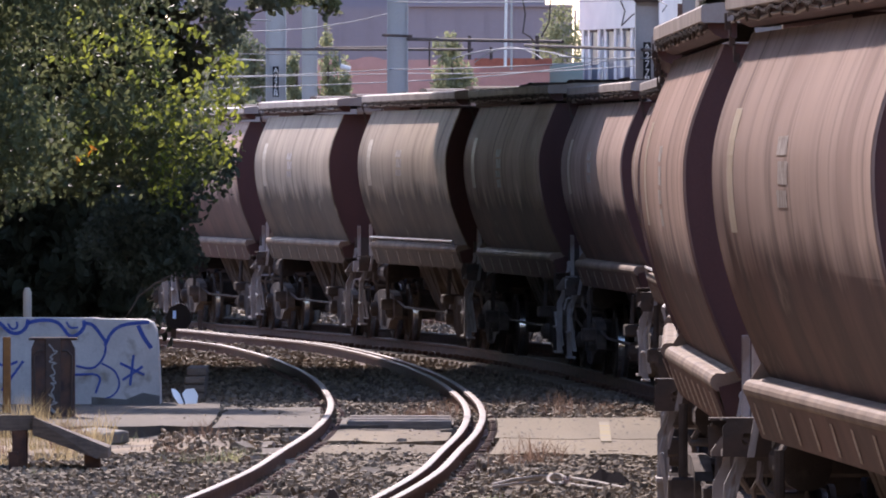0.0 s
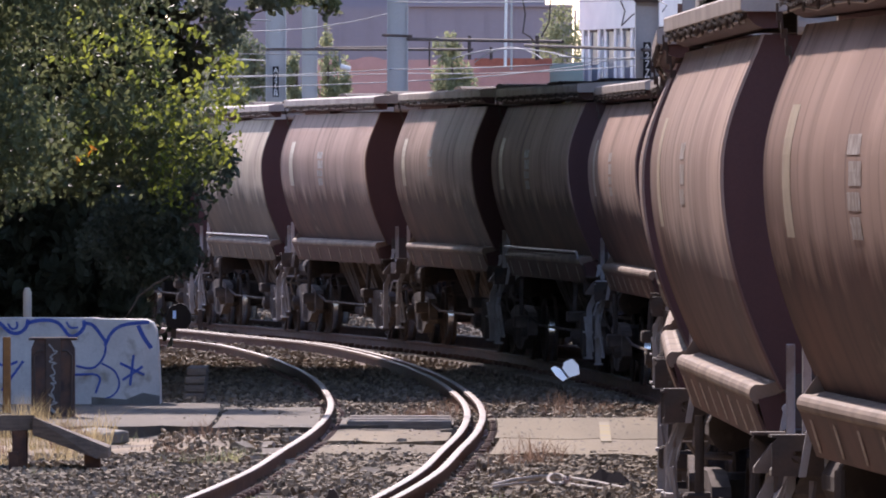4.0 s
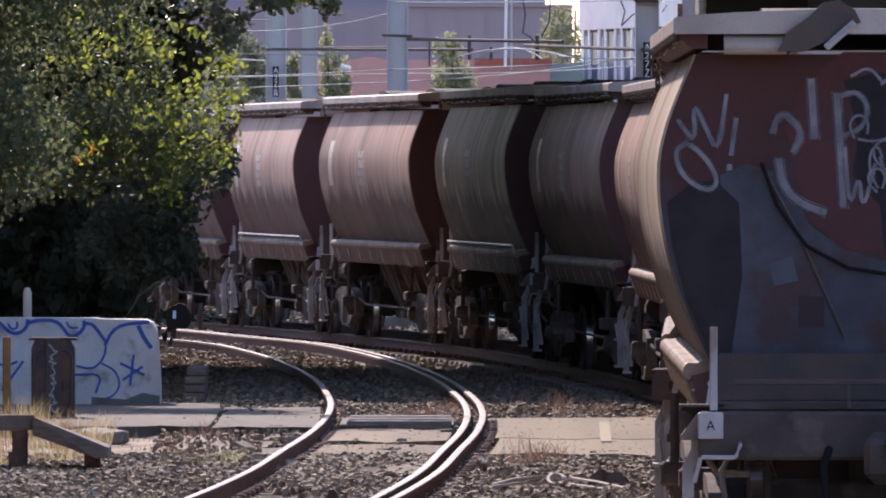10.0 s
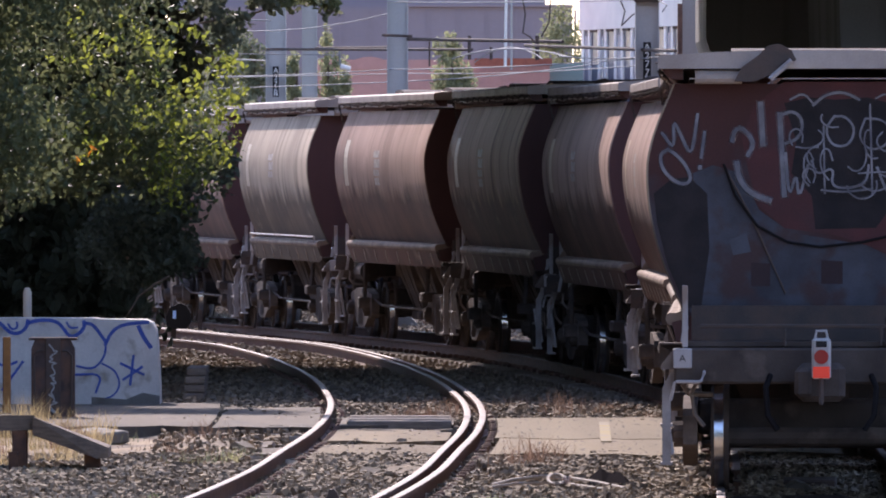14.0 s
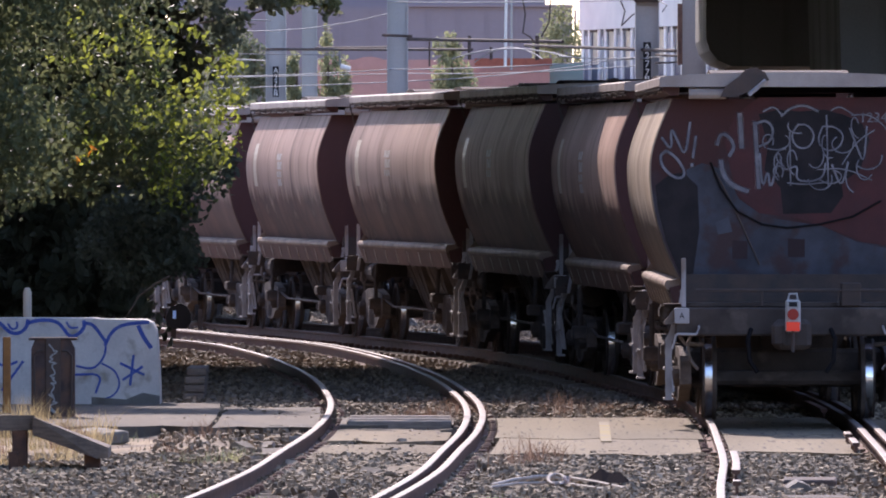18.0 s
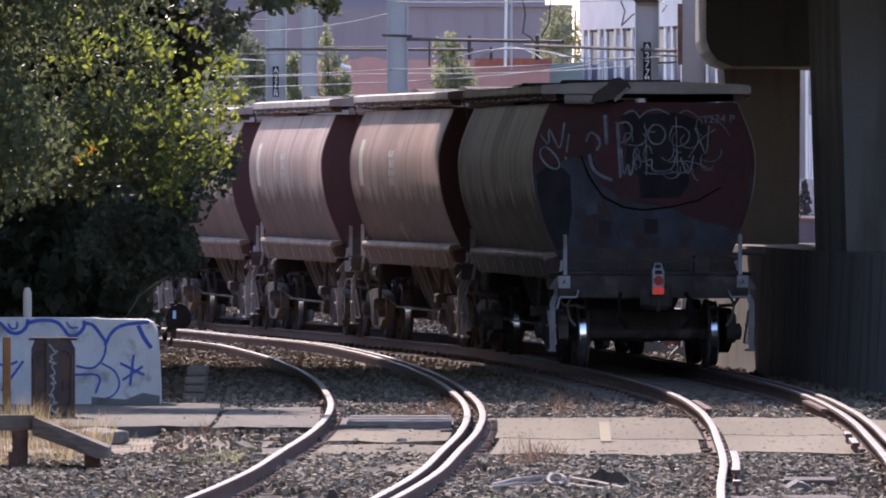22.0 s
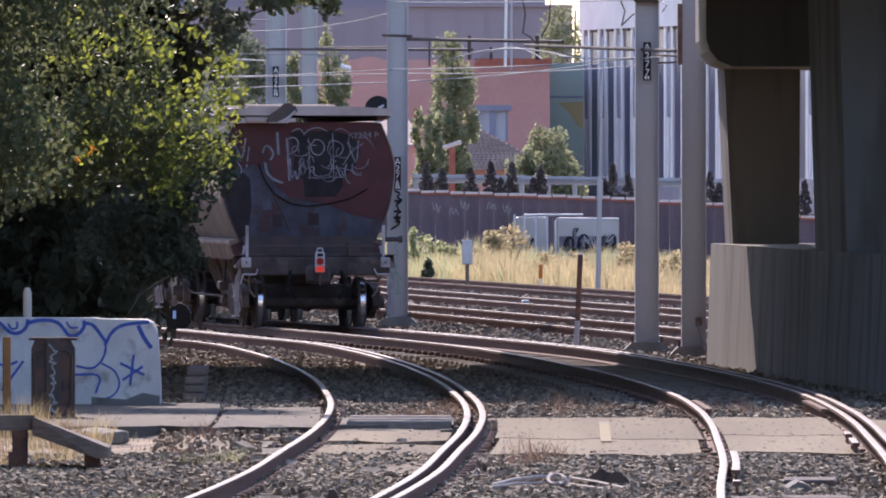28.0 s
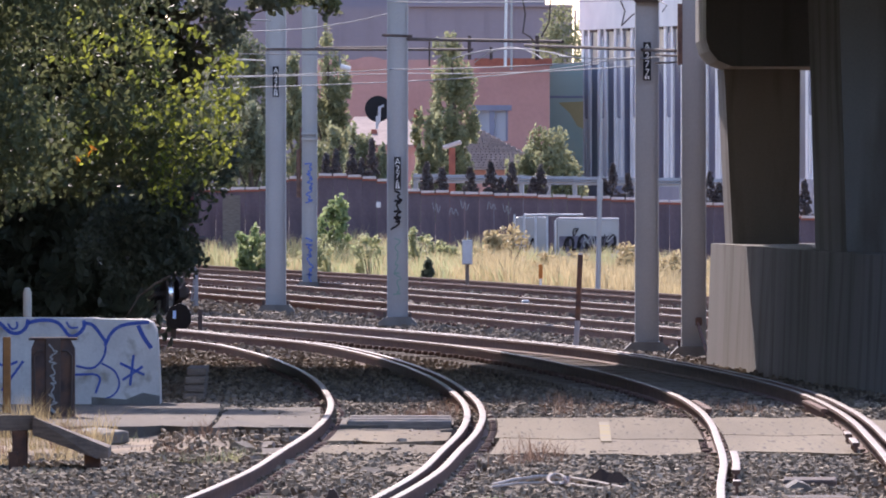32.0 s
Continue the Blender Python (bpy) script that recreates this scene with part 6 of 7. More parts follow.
M_SHRUB = leafy("shrub_leaf", (0.13, 0.18, 0.075), (0.24, 0.29, 0.14), 0.45)
M_HEDGE = leafy("grey_green_leaf", (0.11, 0.13, 0.085), (0.18, 0.195, 0.12), 0.35)
shrub(-2.86, 290, 0.5, 1.9, 40, 31, M_SHRUB, "bright green bush in front of the wall")
shrub(-4.93, 285, 0.42, 1.25, 34, 32, M_SHRUB, "bright green bush in the verge")
shrub(-0.36, 262, 0.22, 0.55, 16, 33, M_LEAF_DARK, "small dark green bush in the grass")
shrub(1.47, 283, 0.55, 1.05, 30, 34, M_DRY, "dry straw-coloured bush in the verge")
shrub(4.38, 262, 0.5, 0.9, 26, 35, M_DRY, "dry straw-coloured bush in the verge")
for k, (bx, by, bw_, bh) in enumerate(((1.68, 270, 0.5, 1.25), (4.39, 255, 0.45, 1.0), (5.21, 250, 0.5, 0.8), (2.99, 258, 0.6, 0.75), (2.50, 262, 0.5, 0.7), (1.04, 268, 0.4, 0.85))):
    shrub(bx, by, bw_, bh, 26, 140 + k, M_DRY, "feathery straw-coloured weed clump in the verge", "weed_clump", 0.05)
for k, (bx, by, bw_, bh) in enumerate(((-0.68, 272, 0.3, 1.2), (-0.27, 280, 0.4, 1.0), (0.08, 270, 0.35, 0.8), (-1.89, 275, 0.4, 1.1), (-3.22, 280, 0.45, 1.2), (-4.33, 278, 0.4, 1.0))):
    shrub(bx, by, bw_, bh, 24, 150 + k, M_GRASS, "feathery pale green weed clump in the verge", "weed_clump", 0.055)

# boundary wall, panel by panel, with a pale coping
M_WALL = mat("dark_maroon_brick_wall", (0.18, 0.125, 0.135), (0.13, 0.092, 0.102), 3, 0.9, 0, 0.3, 14, 0.15, streak=0.3)
M_COPING = mat("pale_coping", (0.75, 0.62, 0.56), (0.62, 0.48, 0.43), 4, 0.8)
M_TERRA = mat("terracotta_edge", (0.42, 0.13, 0.085), (0.32, 0.10, 0.07), 4, 0.8)
bw = tagged(group_at("boundary_wall"), "dark maroon boundary wall with pale coping tiles and faint white tags", "wall")
N = 44
WX0, WX1, WY = -6.98, 10.55, 300.0
for i in range(N):
    a, b = WX0 + (WX1 - WX0) * i / N, WX0 + (WX1 - WX0) * (i + 1) / N
    top = float(np.interp((a + b) / 2, [-5.45, -4.83, -4.37, -2.83, -1.45, -0.75, 5.17, 7.63, 10.09], [2.02, 2.04, 2.30, 2.42, 2.25, 1.96, 1.75, 1.59, 1.22])) + 0.012 * math.sin(i * 2.3)
    m = pose(a, WY, 0)
    ln = b - a
    p = part("panel", Shape().box(0.004, ln - 0.004, -0.1, 0.1, GROUND_Z - 0.1, top - 0.09), M_WALL, bw, at=m)
    part("coping", Shape().box(0.01, ln - 0.03, -0.17, 0.17, top - 0.04, top + 0.03, bevel=0.012), M_COPING, p)
    part("coping_edge", Shape().box(0.0, ln, -0.14, 0.14, top - 0.09, top - 0.042), M_TERRA, p)
for k, (x, z) in enumerate(((-0.29, 1.45), (0.17, 1.3), (0.48, 1.5), (1.20, 1.45), (1.63, 1.4))):
    part("spray_tag", ribbon([(0, 0), (0.05, 0.28), (0.12, -0.05), (0.17, 0.22), (0.24, 0.0)] if k % 2 else [(0, 0.2), (0.06, -0.1), (0.12, 0.25), (0.15, -0.15), (0.22, 0.1)], 0.014), M_GALV, bw, "faint pale spray tag", at=pose(x, WY - 0.103, z))
part("fence_board", Shape().box(-5.98, -5.50, 299, 299.15, GROUND_Z, 1.84), M_TIMBER, bw, "pale weathered boards")


M_CONIFER = leafy("dark_conifer", (0.085, 0.075, 0.075), (0.14, 0.12, 0.115), 0.2)


def conifer(x, y, z0, h, w):
    c = tagged(group_at("conifer", x, y, GROUND_Z), "small dark pointed conifer behind the wall", "conifer", "row of conifers")
    z0 -= GROUND_Z
    part("trunk", Shape().rod((0, 0, -0.1), (0, 0, z0 + h), 0.05, 0.01), M_BARK, c)
    r = random.Random(int(x * 100) + 1000)
    cs = []
    for k in range(90):
        f = r.random() ** 1.2
        a, q = r.uniform(0, 6.28), 1.3 * w * (1.0 - f) ** 0.8 * r.uniform(0.55, 1.05)
        cs.append((q * math.cos(a), q * math.sin(a), z0 - 0.3 + (h + 0.3) * f))
    leaf_clumps("crown", cs, (0.06, 0.06, 0.06), 18, 0.045, int(x * 10) + 300, M_CONIFER, "", c, -0.2)


for px_, z0, h, w in ((-3.21, 2.42, 0.55, 0.16), (-2.94, 2.42, 0.65, 0.16), (-2.51, 2.42, 0.72, 0.16), (-1.96, 2.39, 1.0, 0.17), (-2.24, 2.42, 0.4, 0.15), (-0.45, 2.08, 0.62, 0.2), (-0.03, 2.08, 0.55, 0.18), (0.75, 2.03, 0.55, 0.2), (1.31, 2.00, 0.75, 0.2), (1.59, 1.97, 0.32, 0.14), (1.90, 1.95, 0.78, 0.2), (2.49, 1.88, 0.42, 0.15), (2.69, 1.86, 0.78, 0.21), (4.68, 1.86, 0.80, 0.2), (4.44, 1.86, 0.42, 0.15), (5.09, 1.84, 0.55, 0.17), (7.35, 1.74, 0.72, 0.18), (7.60, 1.69, 0.45, 0.16), (9.96, 1.42, 0.8, 0.2)):
    conifer(px_, 303.5, z0, h, w)

# silver road barrier on its posts
rb = tagged(group_at("road_barrier"), "silver steel road barrier behind the wall", "barrier")
for i in range(12):
    a = Vector((-0.77, 307.0, 2.29)).lerp(Vector((8.07, 305.0, 2.15)), i / 12)
    b = Vector((-0.77, 307.0, 2.29)).lerp(Vector((8.07, 305.0, 2.15)), (i + 1) / 12)
    m = Matrix.Translation(a) @ pose(0, 0, 0, 0, 0, math.degrees(math.atan2(b.y - a.y, b.x - a.x)))
    part("rail", Shape().prism([(-0.05, -0.12), (-0.05, -0.07), (-0.1, -0.04), (-0.05, 0.0), (-0.1, 0.04), (-0.05, 0.07), (-0.05, 0.12), (0.0, 0.12), (0.0, -0.12)], 0.0, (b - a).length - 0.01, "x", m=m), M_GALV, rb)
    part("post", Shape().box(-0.06, 0.06, 0.0, 0.12, GROUND_Z - a.z, 0.14, m=m), M_GALV, rb)

# equipment in the verge
cab = tagged(group_at("equipment_cabinet", 0.55, 250, GROUND_Z), "pale grey cabinet on a single post in the grass", "cabinet")
part("post", Shape().box(-0.045, 0.045, -0.04, 0.04, -0.05, 0.62), M_TIMBER, cab)
part("box", Shape().box(-0.12, 0.12, -0.1, 0.1, 0.58, 1.14, bevel=0.015), M_GALV, cab)
part("door", Shape().box(-0.105, 0.105, -0.108, -0.1, 0.61, 1.11), M_GALV_BRIGHT, cab)
part("aerial", Shape().rod((0, 0, 1.14), (0.01, 0, 1.34), 0.012), M_GALV, cab)
mk = tagged(group_at("marker_post", 2.18, 246, GROUND_Z), "white marker post with an orange top", "post")
part("post", Shape().box(-0.025, 0.025, -0.025, 0.025, 0, 0.32), M_WHITE, mk)
part("orange_top", Shape().box(-0.045, 0.045, -0.04, 0.04, 0.30, 0.62, bevel=0.01), plain("orange_paint", (0.55, 0.18, 0.04), 0.5), mk)
rp = tagged(group_at("signal_post", 2.10, 172, GROUND_Z), "dark rusty steel post with a pale foot, leaning a little", "post")
part("upper_post", Shape().rod((0, 0, 0.42), (0.045, 0, 1.45), 0.042, n=10), M_RUSTY_OLD, rp)
part("foot", Shape().rod((-0.03, 0, -0.05), (0, 0, 0.42), 0.042, n=10), M_POST, rp, "pale foot")
part("cap", Shape().rod((0.045, 0, 1.45), (0.046, 0, 1.48), 0.03, n=8), M_WHITE, rp)
pole = tagged(group_at("light_pole", 3.37, 240, GROUND_Z), "slim grey steel pole in the dry grass", "pole")
part("pole", Shape().rod((0, 0, -0.1), (0.05, 0, 2.33 - GROUND_Z), 0.058, 0.05, n=10).rod((0.05, 0, 2.33 - GROUND_Z), (0.11, 0, 5.41 - GROUND_Z), 0.03, 0.02, n=8), M_GALV, pole)
part("collar", Shape().rod((0.045, 0, 1.90 - GROUND_Z), (0.05, 0, 2.36 - GROUND_Z), 0.066, n=10), M_GALV, pole)
pm = tagged(group_at("point_motor", 1.61, 215, GROUND_Z), "small pale machine box between the yard tracks", "point motor")
part("case", Shape().box(-0.1, 0.1, -0.3, 0.3, 0.0, 0.16, bevel=0.03), M_TIMBER, pm)
part("lid", Shape().box(-0.08, 0.08, -0.25, 0.25, 0.16, 0.21, bevel=0.02), M_GALV_BRIGHT, pm)
# tagged relay boxes
rl = tagged(group_at("relay_enclosure", 0, 284, GROUND_Z), "pale relay enclosure behind a pipe frame, covered in dark tags", "enclosure")
part("box", Shape().box(2.93, 4.54, 0.3, 1.6, 0, 1.27 + 0.17, bevel=0.03), M_GALV, rl)
part("painted_band", Shape().box(3.0, 4.48, 0.292, 0.3, 0.55, 1.0), mat("dark_mauve_overpaint", (0.17, 0.155, 0.19), (0.10, 0.09, 0.115), 5, 0.7), rl, "dark overpainted band")
part("box", Shape().box(1.89, 2.68, 0.0, 1.2, 0, 1.33 + 0.17, bevel=0.03), M_GALV, rl)
for xa in (1.84, 2.09, 2.38, 2.68):
    part("frame_post", Shape().rod((xa, -0.4, 0), (xa, -0.4, 1.39 + 0.17), 0.03), M_GALV_BRIGHT, rl)
part("frame_rail", Shape().tube([(2.09, -0.4, 1.38 + 0.17), (3.60, -0.4, 1.39 + 0.17)], 0.028), M_GALV_BRIGHT, rl)
part("frame_rail", Shape().tube([(2.89, -0.1, 0.3), (2.89, -0.1, 1.22 + 0.17), (2.99, -0.1, 1.29 + 0.17), (4.53, -0.1, 1.28 + 0.17)], 0.028), M_GALV_BRIGHT, rl)
for k in range(4):
    t = part("spray_tag", ribbon([(0, 0), (0.05, 0.32), (0.22, 0.36), (0.25, 0.1), (0.12, 0.05), (0.3, 0.02)], 0.075), M_BLACKSPRAY, rl, "dark spray tag", at=pose(3.12 + 0.36 * k, 0.29, 0.62 + 0.06 * (k % 2)))
rg = random.Random(5)
for k in range(12):
    x0 = 3.00 + rg.uniform(0, 1.3)
    part("spray_tag", ribbon([(rg.uniform(-0.12, 0.12), rg.uniform(-0.22, 0.22)) for i in range(6)], rg.uniform(0.018, 0.04)), M_BLACKSPRAY if k % 3 else M_GALV, rl, "dark spray tag", at=pose(x0, 0.284 - 0.003 * k, 0.85 + rg.uniform(-0.25, 0.2)))
t = part("spray_tag", ribbon([(0, 0), (0.12, 0.5), (0.2, 0.1), (0.32, 0.55), (0.4, 0.0)], 0.05), M_BLACKSPRAY, rl, "dark spray tag", at=pose(2.01, -0.01, 0.5))

# round-backed signal on its own slim post
sg = tagged(group_at("signal", -1.18, 205, GROUND_Z), "railway signal with a round black backing board", "signal")
part("post", Shape().rod((0.19, 0, -0.1), (0.19, 0, 3.6 + 0.17), 0.04, n=10).rod((-0.03, 0.02, 3.72 + 0.17), (0.19, 0.02, 3.70 + 0.17), 0.03, n=8), M_BRACKET, sg)
part("backing_board", Shape().rod((-0.03, 0.0, 3.72 + 0.17), (-0.03, -0.05, 3.72 + 0.17), 0.245, n=28), M_BLACKPLATE, sg, "round black board")
part("bracket", Shape().tube([(-0.06, -0.08, 3.41 + 0.17), (-0.01, -0.08, 3.49 + 0.17), (0.0, -0.08, 3.75 + 0.17), (0.08, -0.08, 3.78 + 0.17)], 0.03).box(-0.07, -0.02, -0.1, -0.06, 3.35 + 0.17, 3.59 + 0.17), M_GALV_BRIGHT, sg)
part("meter_box", Shape().box(-0.06, 0.02, -0.12, -0.04, 1.88 + 0.17, 1.99 + 0.17, bevel=0.01), M_WHITE, sg, "small white box")
# dwarf signal near the tree
dw = tagged(group_at("dwarf_signal", -4.06, 170, GROUND_Z), "dark dwarf signal with a small blue lens", "signal")
part("head", Shape().prism([(-0.2, 0.32), (-0.22, 0.5), (-0.15, 0.66), (0.0, 0.72), (0.1, 0.68), (0.17, 0.56), (0.17, 0.42), (0.1, 0.32)], 0, 0.25, "y"), M_BLACKPLATE, dw)
part("stand", Shape().box(-0.14, -0.06, 0.05, 0.2, -0.05, 0.34), M_DARKSTEEL, dw)
part("lens", Shape().box(-0.11, -0.06, -0.012, 0.0, 0.48, 0.60), plain("blue_lens", (0.25, 0.42, 0.75), 0.2, glow=0.1), dw, "small blue lens")
tp = tagged(group_at("track_post", -4.08, 185, GROUND_Z), "short dark post beside the far track", "post")
part("post", Shape().box(-0.035, 0.035, -0.03, 0.03, 0, 0.42), M_DARKSTEEL, tp)

# ---------------------------------------------------------------- town behind
M_MAUVE = mat("mauve_cladding", (0.32, 0.26, 0.285), (0.28, 0.23, 0.255), 0.15, 0.9, 0, 0.1, 4, 0.05)
M_BRICK = mat("pink_red_brick", (0.62, 0.33, 0.285), (0.54, 0.28, 0.245), 0.4, 0.9, 0, 0.2, 6, 0.08)
M_GREEN = mat("green_render", (0.40, 0.50, 0.45), (0.35, 0.45, 0.40), 0.3, 0.9)
M_YELLOW = mat("ochre_mural", (0.55, 0.45, 0.24), (0.48, 0.40, 0.20), 0.5, 0.9)
M_SLOT = mat("dark_blue_glazing", (0.07, 0.08, 0.13), (0.05, 0.06, 0.10), 0.6, 0.3)
M_PALEPANE = mat("pale_blue_panel", (0.27, 0.26, 0.31), (0.22, 0.22, 0.27), 0.8, 0.5)
M_FIN = mat("white_fin", (0.70, 0.68, 0.68), (0.60, 0.59, 0.60), 0.8, 0.6)
M_TILE = mat("brown_roof_tile", (0.36, 0.27, 0.235), (0.28, 0.21, 0.19), 1.5, 0.85, 0, 0.3, 10, 0.2)
M_TRIM = mat("blue_grey_trim", (0.30, 0.31, 0.40), (0.26, 0.27, 0.35), 1, 0.8)
M_CURTAIN = mat("pale_curtain", (0.60, 0.60, 0.62), (0.48, 0.49, 0.53), 1.5, 0.8, streak=0.1)

big = tagged(group_at("warehouse", 0, 600, GROUND_Z), "large windowless mauve-grey clad building", "building")
part("wall", Shape().box(-14.89, 7.02, 0, 30, 0, 11.41), M_MAUVE, big)
part("tall_wing", Shape().box(-14.99, 5.61, 4, 30, 0, 12.92), M_MAUVE, big)
part("parapet", Shape().box(-2.12, 7.08, -0.3, 30.3, 11.41, 11.53), M_MAUVE, big, "low parapet")
for k in range(9):
    part("panel_joint", Shape().box(-5.66 + k * 1.6, -5.66 + k * 1.6 + 0.12, -0.06, 0, 2, 11.25), M_MAUVE, big)

br2 = tagged(group_at("brick_building", 0, 450, GROUND_Z), "pink-red brick building with a curved gable and curtained window", "building")
wx0, wx1, wz0, wz1 = 1.34, 2.65, 3.62 + 0.17, 4.87 + 0.17
X0, X1, ZT = -5.17, 4.36, 6.95 + 0.17
part("wall", Shape().box(X0, wx0, 0, 12, 0, ZT), M_BRICK, br2)
part("wall", Shape().box(wx1, X1, 0, 12, 0, ZT), M_BRICK, br2)
part("wall", Shape().box(wx0, wx1, 0, 12, 0, wz0), M_BRICK, br2)
part("wall", Shape().box(wx0, wx1, 0, 12, wz1, ZT), M_BRICK, br2)
part("gable", Shape().prism([(-3.83, ZT - 0.4), (-2.17, ZT - 0.4)] + [(-2.17 + (0.45 + 0.831) * 0 - 1.662 * i / 10, ZT - 0.1 + 0.22 * math.sin(math.pi * i / 10)) for i in range(11)], -0.06, 0.3, "y"), M_BRICK, br2, "low curved gable")
part("cornice", Shape().box(1.29, X1 + 0.1, -0.12, 0, ZT - 0.25, ZT + 0.05), M_TERRA, br2)
for k in range(13):
    part("dentil", Shape().box(1.41 + k * 0.225, 1.41 + k * 0.225 + 0.1, -0.09, 0, ZT - 0.5, ZT - 0.25), M_BRICK, br2)
win = part("window", Shape().box(wx0, wx1, 0.2, 0.26, wz0, wz1), M_CURTAIN, br2, "window with pale drawn curtains")
part("window_frame", Shape().box(wx0, wx0 + 0.09, 0.05, 0.2, wz0, wz1).box(wx1 - 0.09, wx1, 0.05, 0.2, wz0, wz1).box((wx0 + wx1) / 2 - 0.1, (wx0 + wx1) / 2 + 0.1, 0.05, 0.2, wz0, wz1), M_TRIM, win)
part("lintel", Shape().box(wx0 - 0.15, wx1 + 0.15, -0.05, 0.1, wz1, wz1 + 0.22), M_TRIM, win, "blue-grey lintel")
part("small_window", Shape().box(-4.66, -4.34, -0.02, 0.1, 4.43 + 0.17, 4.62 + 0.17), M_SLOT, br2)
part("downpipe", Shape().rod((-1.13, -0.1, 0), (-1.13, -0.1, 5.12), 0.05), M_TERRA, br2)

gb = tagged(group_at("green_building", 0, 455, GROUND_Z), "green rendered building with an ochre painted shape", "building")
part("wall", Shape().box(4.39, 5.79, 0, 10, 0, 6.85 + 0.17), M_GREEN, gb)
part("mural", Shape().prism([(4.76, 5.22 + 0.17), (5.79, 5.27 + 0.17), (5.79, 4.15 + 0.17), (5.55, 4.24 + 0.17), (5.23, 4.80 + 0.17)], -0.03, 0, "y"), M_YELLOW, gb, "ochre painted shape")
part("band", Shape().box(4.39, 5.79, -0.04, 0, 5.41 + 0.17, 5.50 + 0.17), M_TRIM, gb)

fb = tagged(group_at("finned_building", 5.74 - 1.12, 455, GROUND_Z, -76), "white building with tall vertical fins and dark blue slots", "building")
FL, zt, zb = 39.0, 8.21 + 0.17, 2.11 + 0.17
part("wall", Shape().box(0, FL, 1.2, 12, 0, 11.0), M_SLOT, fb)
part("upper_wall", Shape().box(0, FL, 1.04, 1.2, zt, 11.0), M_FIN, fb, "plain white upper wall")
part("base_wall", Shape().box(0, FL, 1.02, 1.2, 0, zb), M_PALEPANE, fb)
n_bays = 15
zm = 4.62 + 0.17
for k in range(n_bays):
    x, w = FL * k / n_bays, FL / n_bays
    part("fin", Shape().box(x, x + 0.15 * w, 1.13, 1.2, zb, zt), M_FIN, fb)
    part("fin", Shape().box(x + 0.42 * w, x + 0.55 * w, 1.13, 1.2, zb, zt), M_FIN, fb)
    part("infill_panel", Shape().box(x + 0.15 * w, x + 0.42 * w, 1.16, 1.2, zm, zt - 0.25), M_PALEPANE, fb)
    part("infill_panel", Shape().box(x + 0.15 * w, x + 0.26 * w, 1.155, 1.2, zb, zm - 0.06), M_FIN, fb, "white lower infill")
    part("infill_panel", Shape().box(x + 0.31 * w, x + 0.42 * w, 1.155, 1.2, zb, zm - 0.06), M_CURTAIN, fb, "pale lower infill")
    part("blind_box", Shape().box(x + 0.55 * w, x + 0.97 * w, 1.1, 1.2, zt - 0.1, zt + 0.22), M_DARKSTEEL, fb, "dark blind box over the slot")

hs = tagged(group_at("house", 0, 400, GROUND_Z), "low house with a brown tiled hip roof", "house")
hz, he = 3.95 + 0.17, 2.49 + 0.17
part("wall", Shape().box(0.12, 3.61, 1.0, 9.0, 0, he), M_BRICK, hs)
roof = part("roof", Shape().add([(-0.08, 0.5, he), (4.12, 0.5, he), (4.12, 9.5, he), (-0.08, 9.5, he), (0.64, 5, hz), (1.39, 5, hz)], [(0, 1, 5, 4), (1, 2, 5), (2, 3, 4, 5), (3, 0, 4), (3, 2, 1, 0)]), M_TILE, hs)
for k in range(15):
    f = k / 15
    za = he + (hz - he) * f
    xa, xb = -0.08 + (0.64 - -0.08) * f, 4.12 + (1.39 - 4.12) * f
    n = max(6, int((xb - xa) / 0.16))
    course = Shape()
    for i in range(n):
        x, w = xa + (xb - xa) * i / n, (xb - xa) / n
        y = 0.5 + 4.5 * f
        course.prism([(x, za - 0.02), (x, za + 0.03), (x + 0.3 * w, za + 0.07), (x + 0.7 * w, za + 0.07), (x + 0.98 * w, za + 0.03), (x + 0.98 * w, za - 0.02)], y - 0.12, y + 0.2, "y")
    part("tile_course", course, M_TILE, roof)
h2 = tagged(group_at("house", 0, 410, GROUND_Z), "low house with a pale tiled roof among trees", "house")
part("wall", Shape().box(-3.66, -0.88, 1, 8, 0, 3.29 + 0.17), M_BRICK, h2)
part("roof", Shape().add([(-3.95, 0.4, 3.41 + 0.17), (-0.76, 0.4, 3.41 + 0.17), (-0.76, 8.6, 3.41 + 0.17), (-3.95, 8.6, 3.41 + 0.17), (-3.34, 4.5, 4.47 + 0.17), (-1.35, 4.5, 4.47 + 0.17)], [(0, 1, 5, 4), (1, 2, 5), (2, 3, 4, 5), (3, 0, 4), (3, 2, 1, 0)]), M_TILE, h2)
part("chimney", Shape().box(-2.69, -2.48, 2, 2.5, 3.2, 3.65 + 0.5), M_TERRA, h2)
lamp = tagged(group_at("street_sign", 0.28, 340, GROUND_Z), "pale tilted panel on a rusty red post", "sign")
part("post", Shape().box(-0.1, 0.1, -0.1, 0.1, 0, 3.19 + 0.17), M_TERRA, lamp)
part("panel", Shape().box(-0.3, 0.3, -0.15, 0.15, -0.07, 0.07, m=Matrix.Translation((0, 0, 3.28 + 0.17)) @ pose(0, 0, 0, 0, -18, 0), bevel=0.03), M_COPING, lamp)


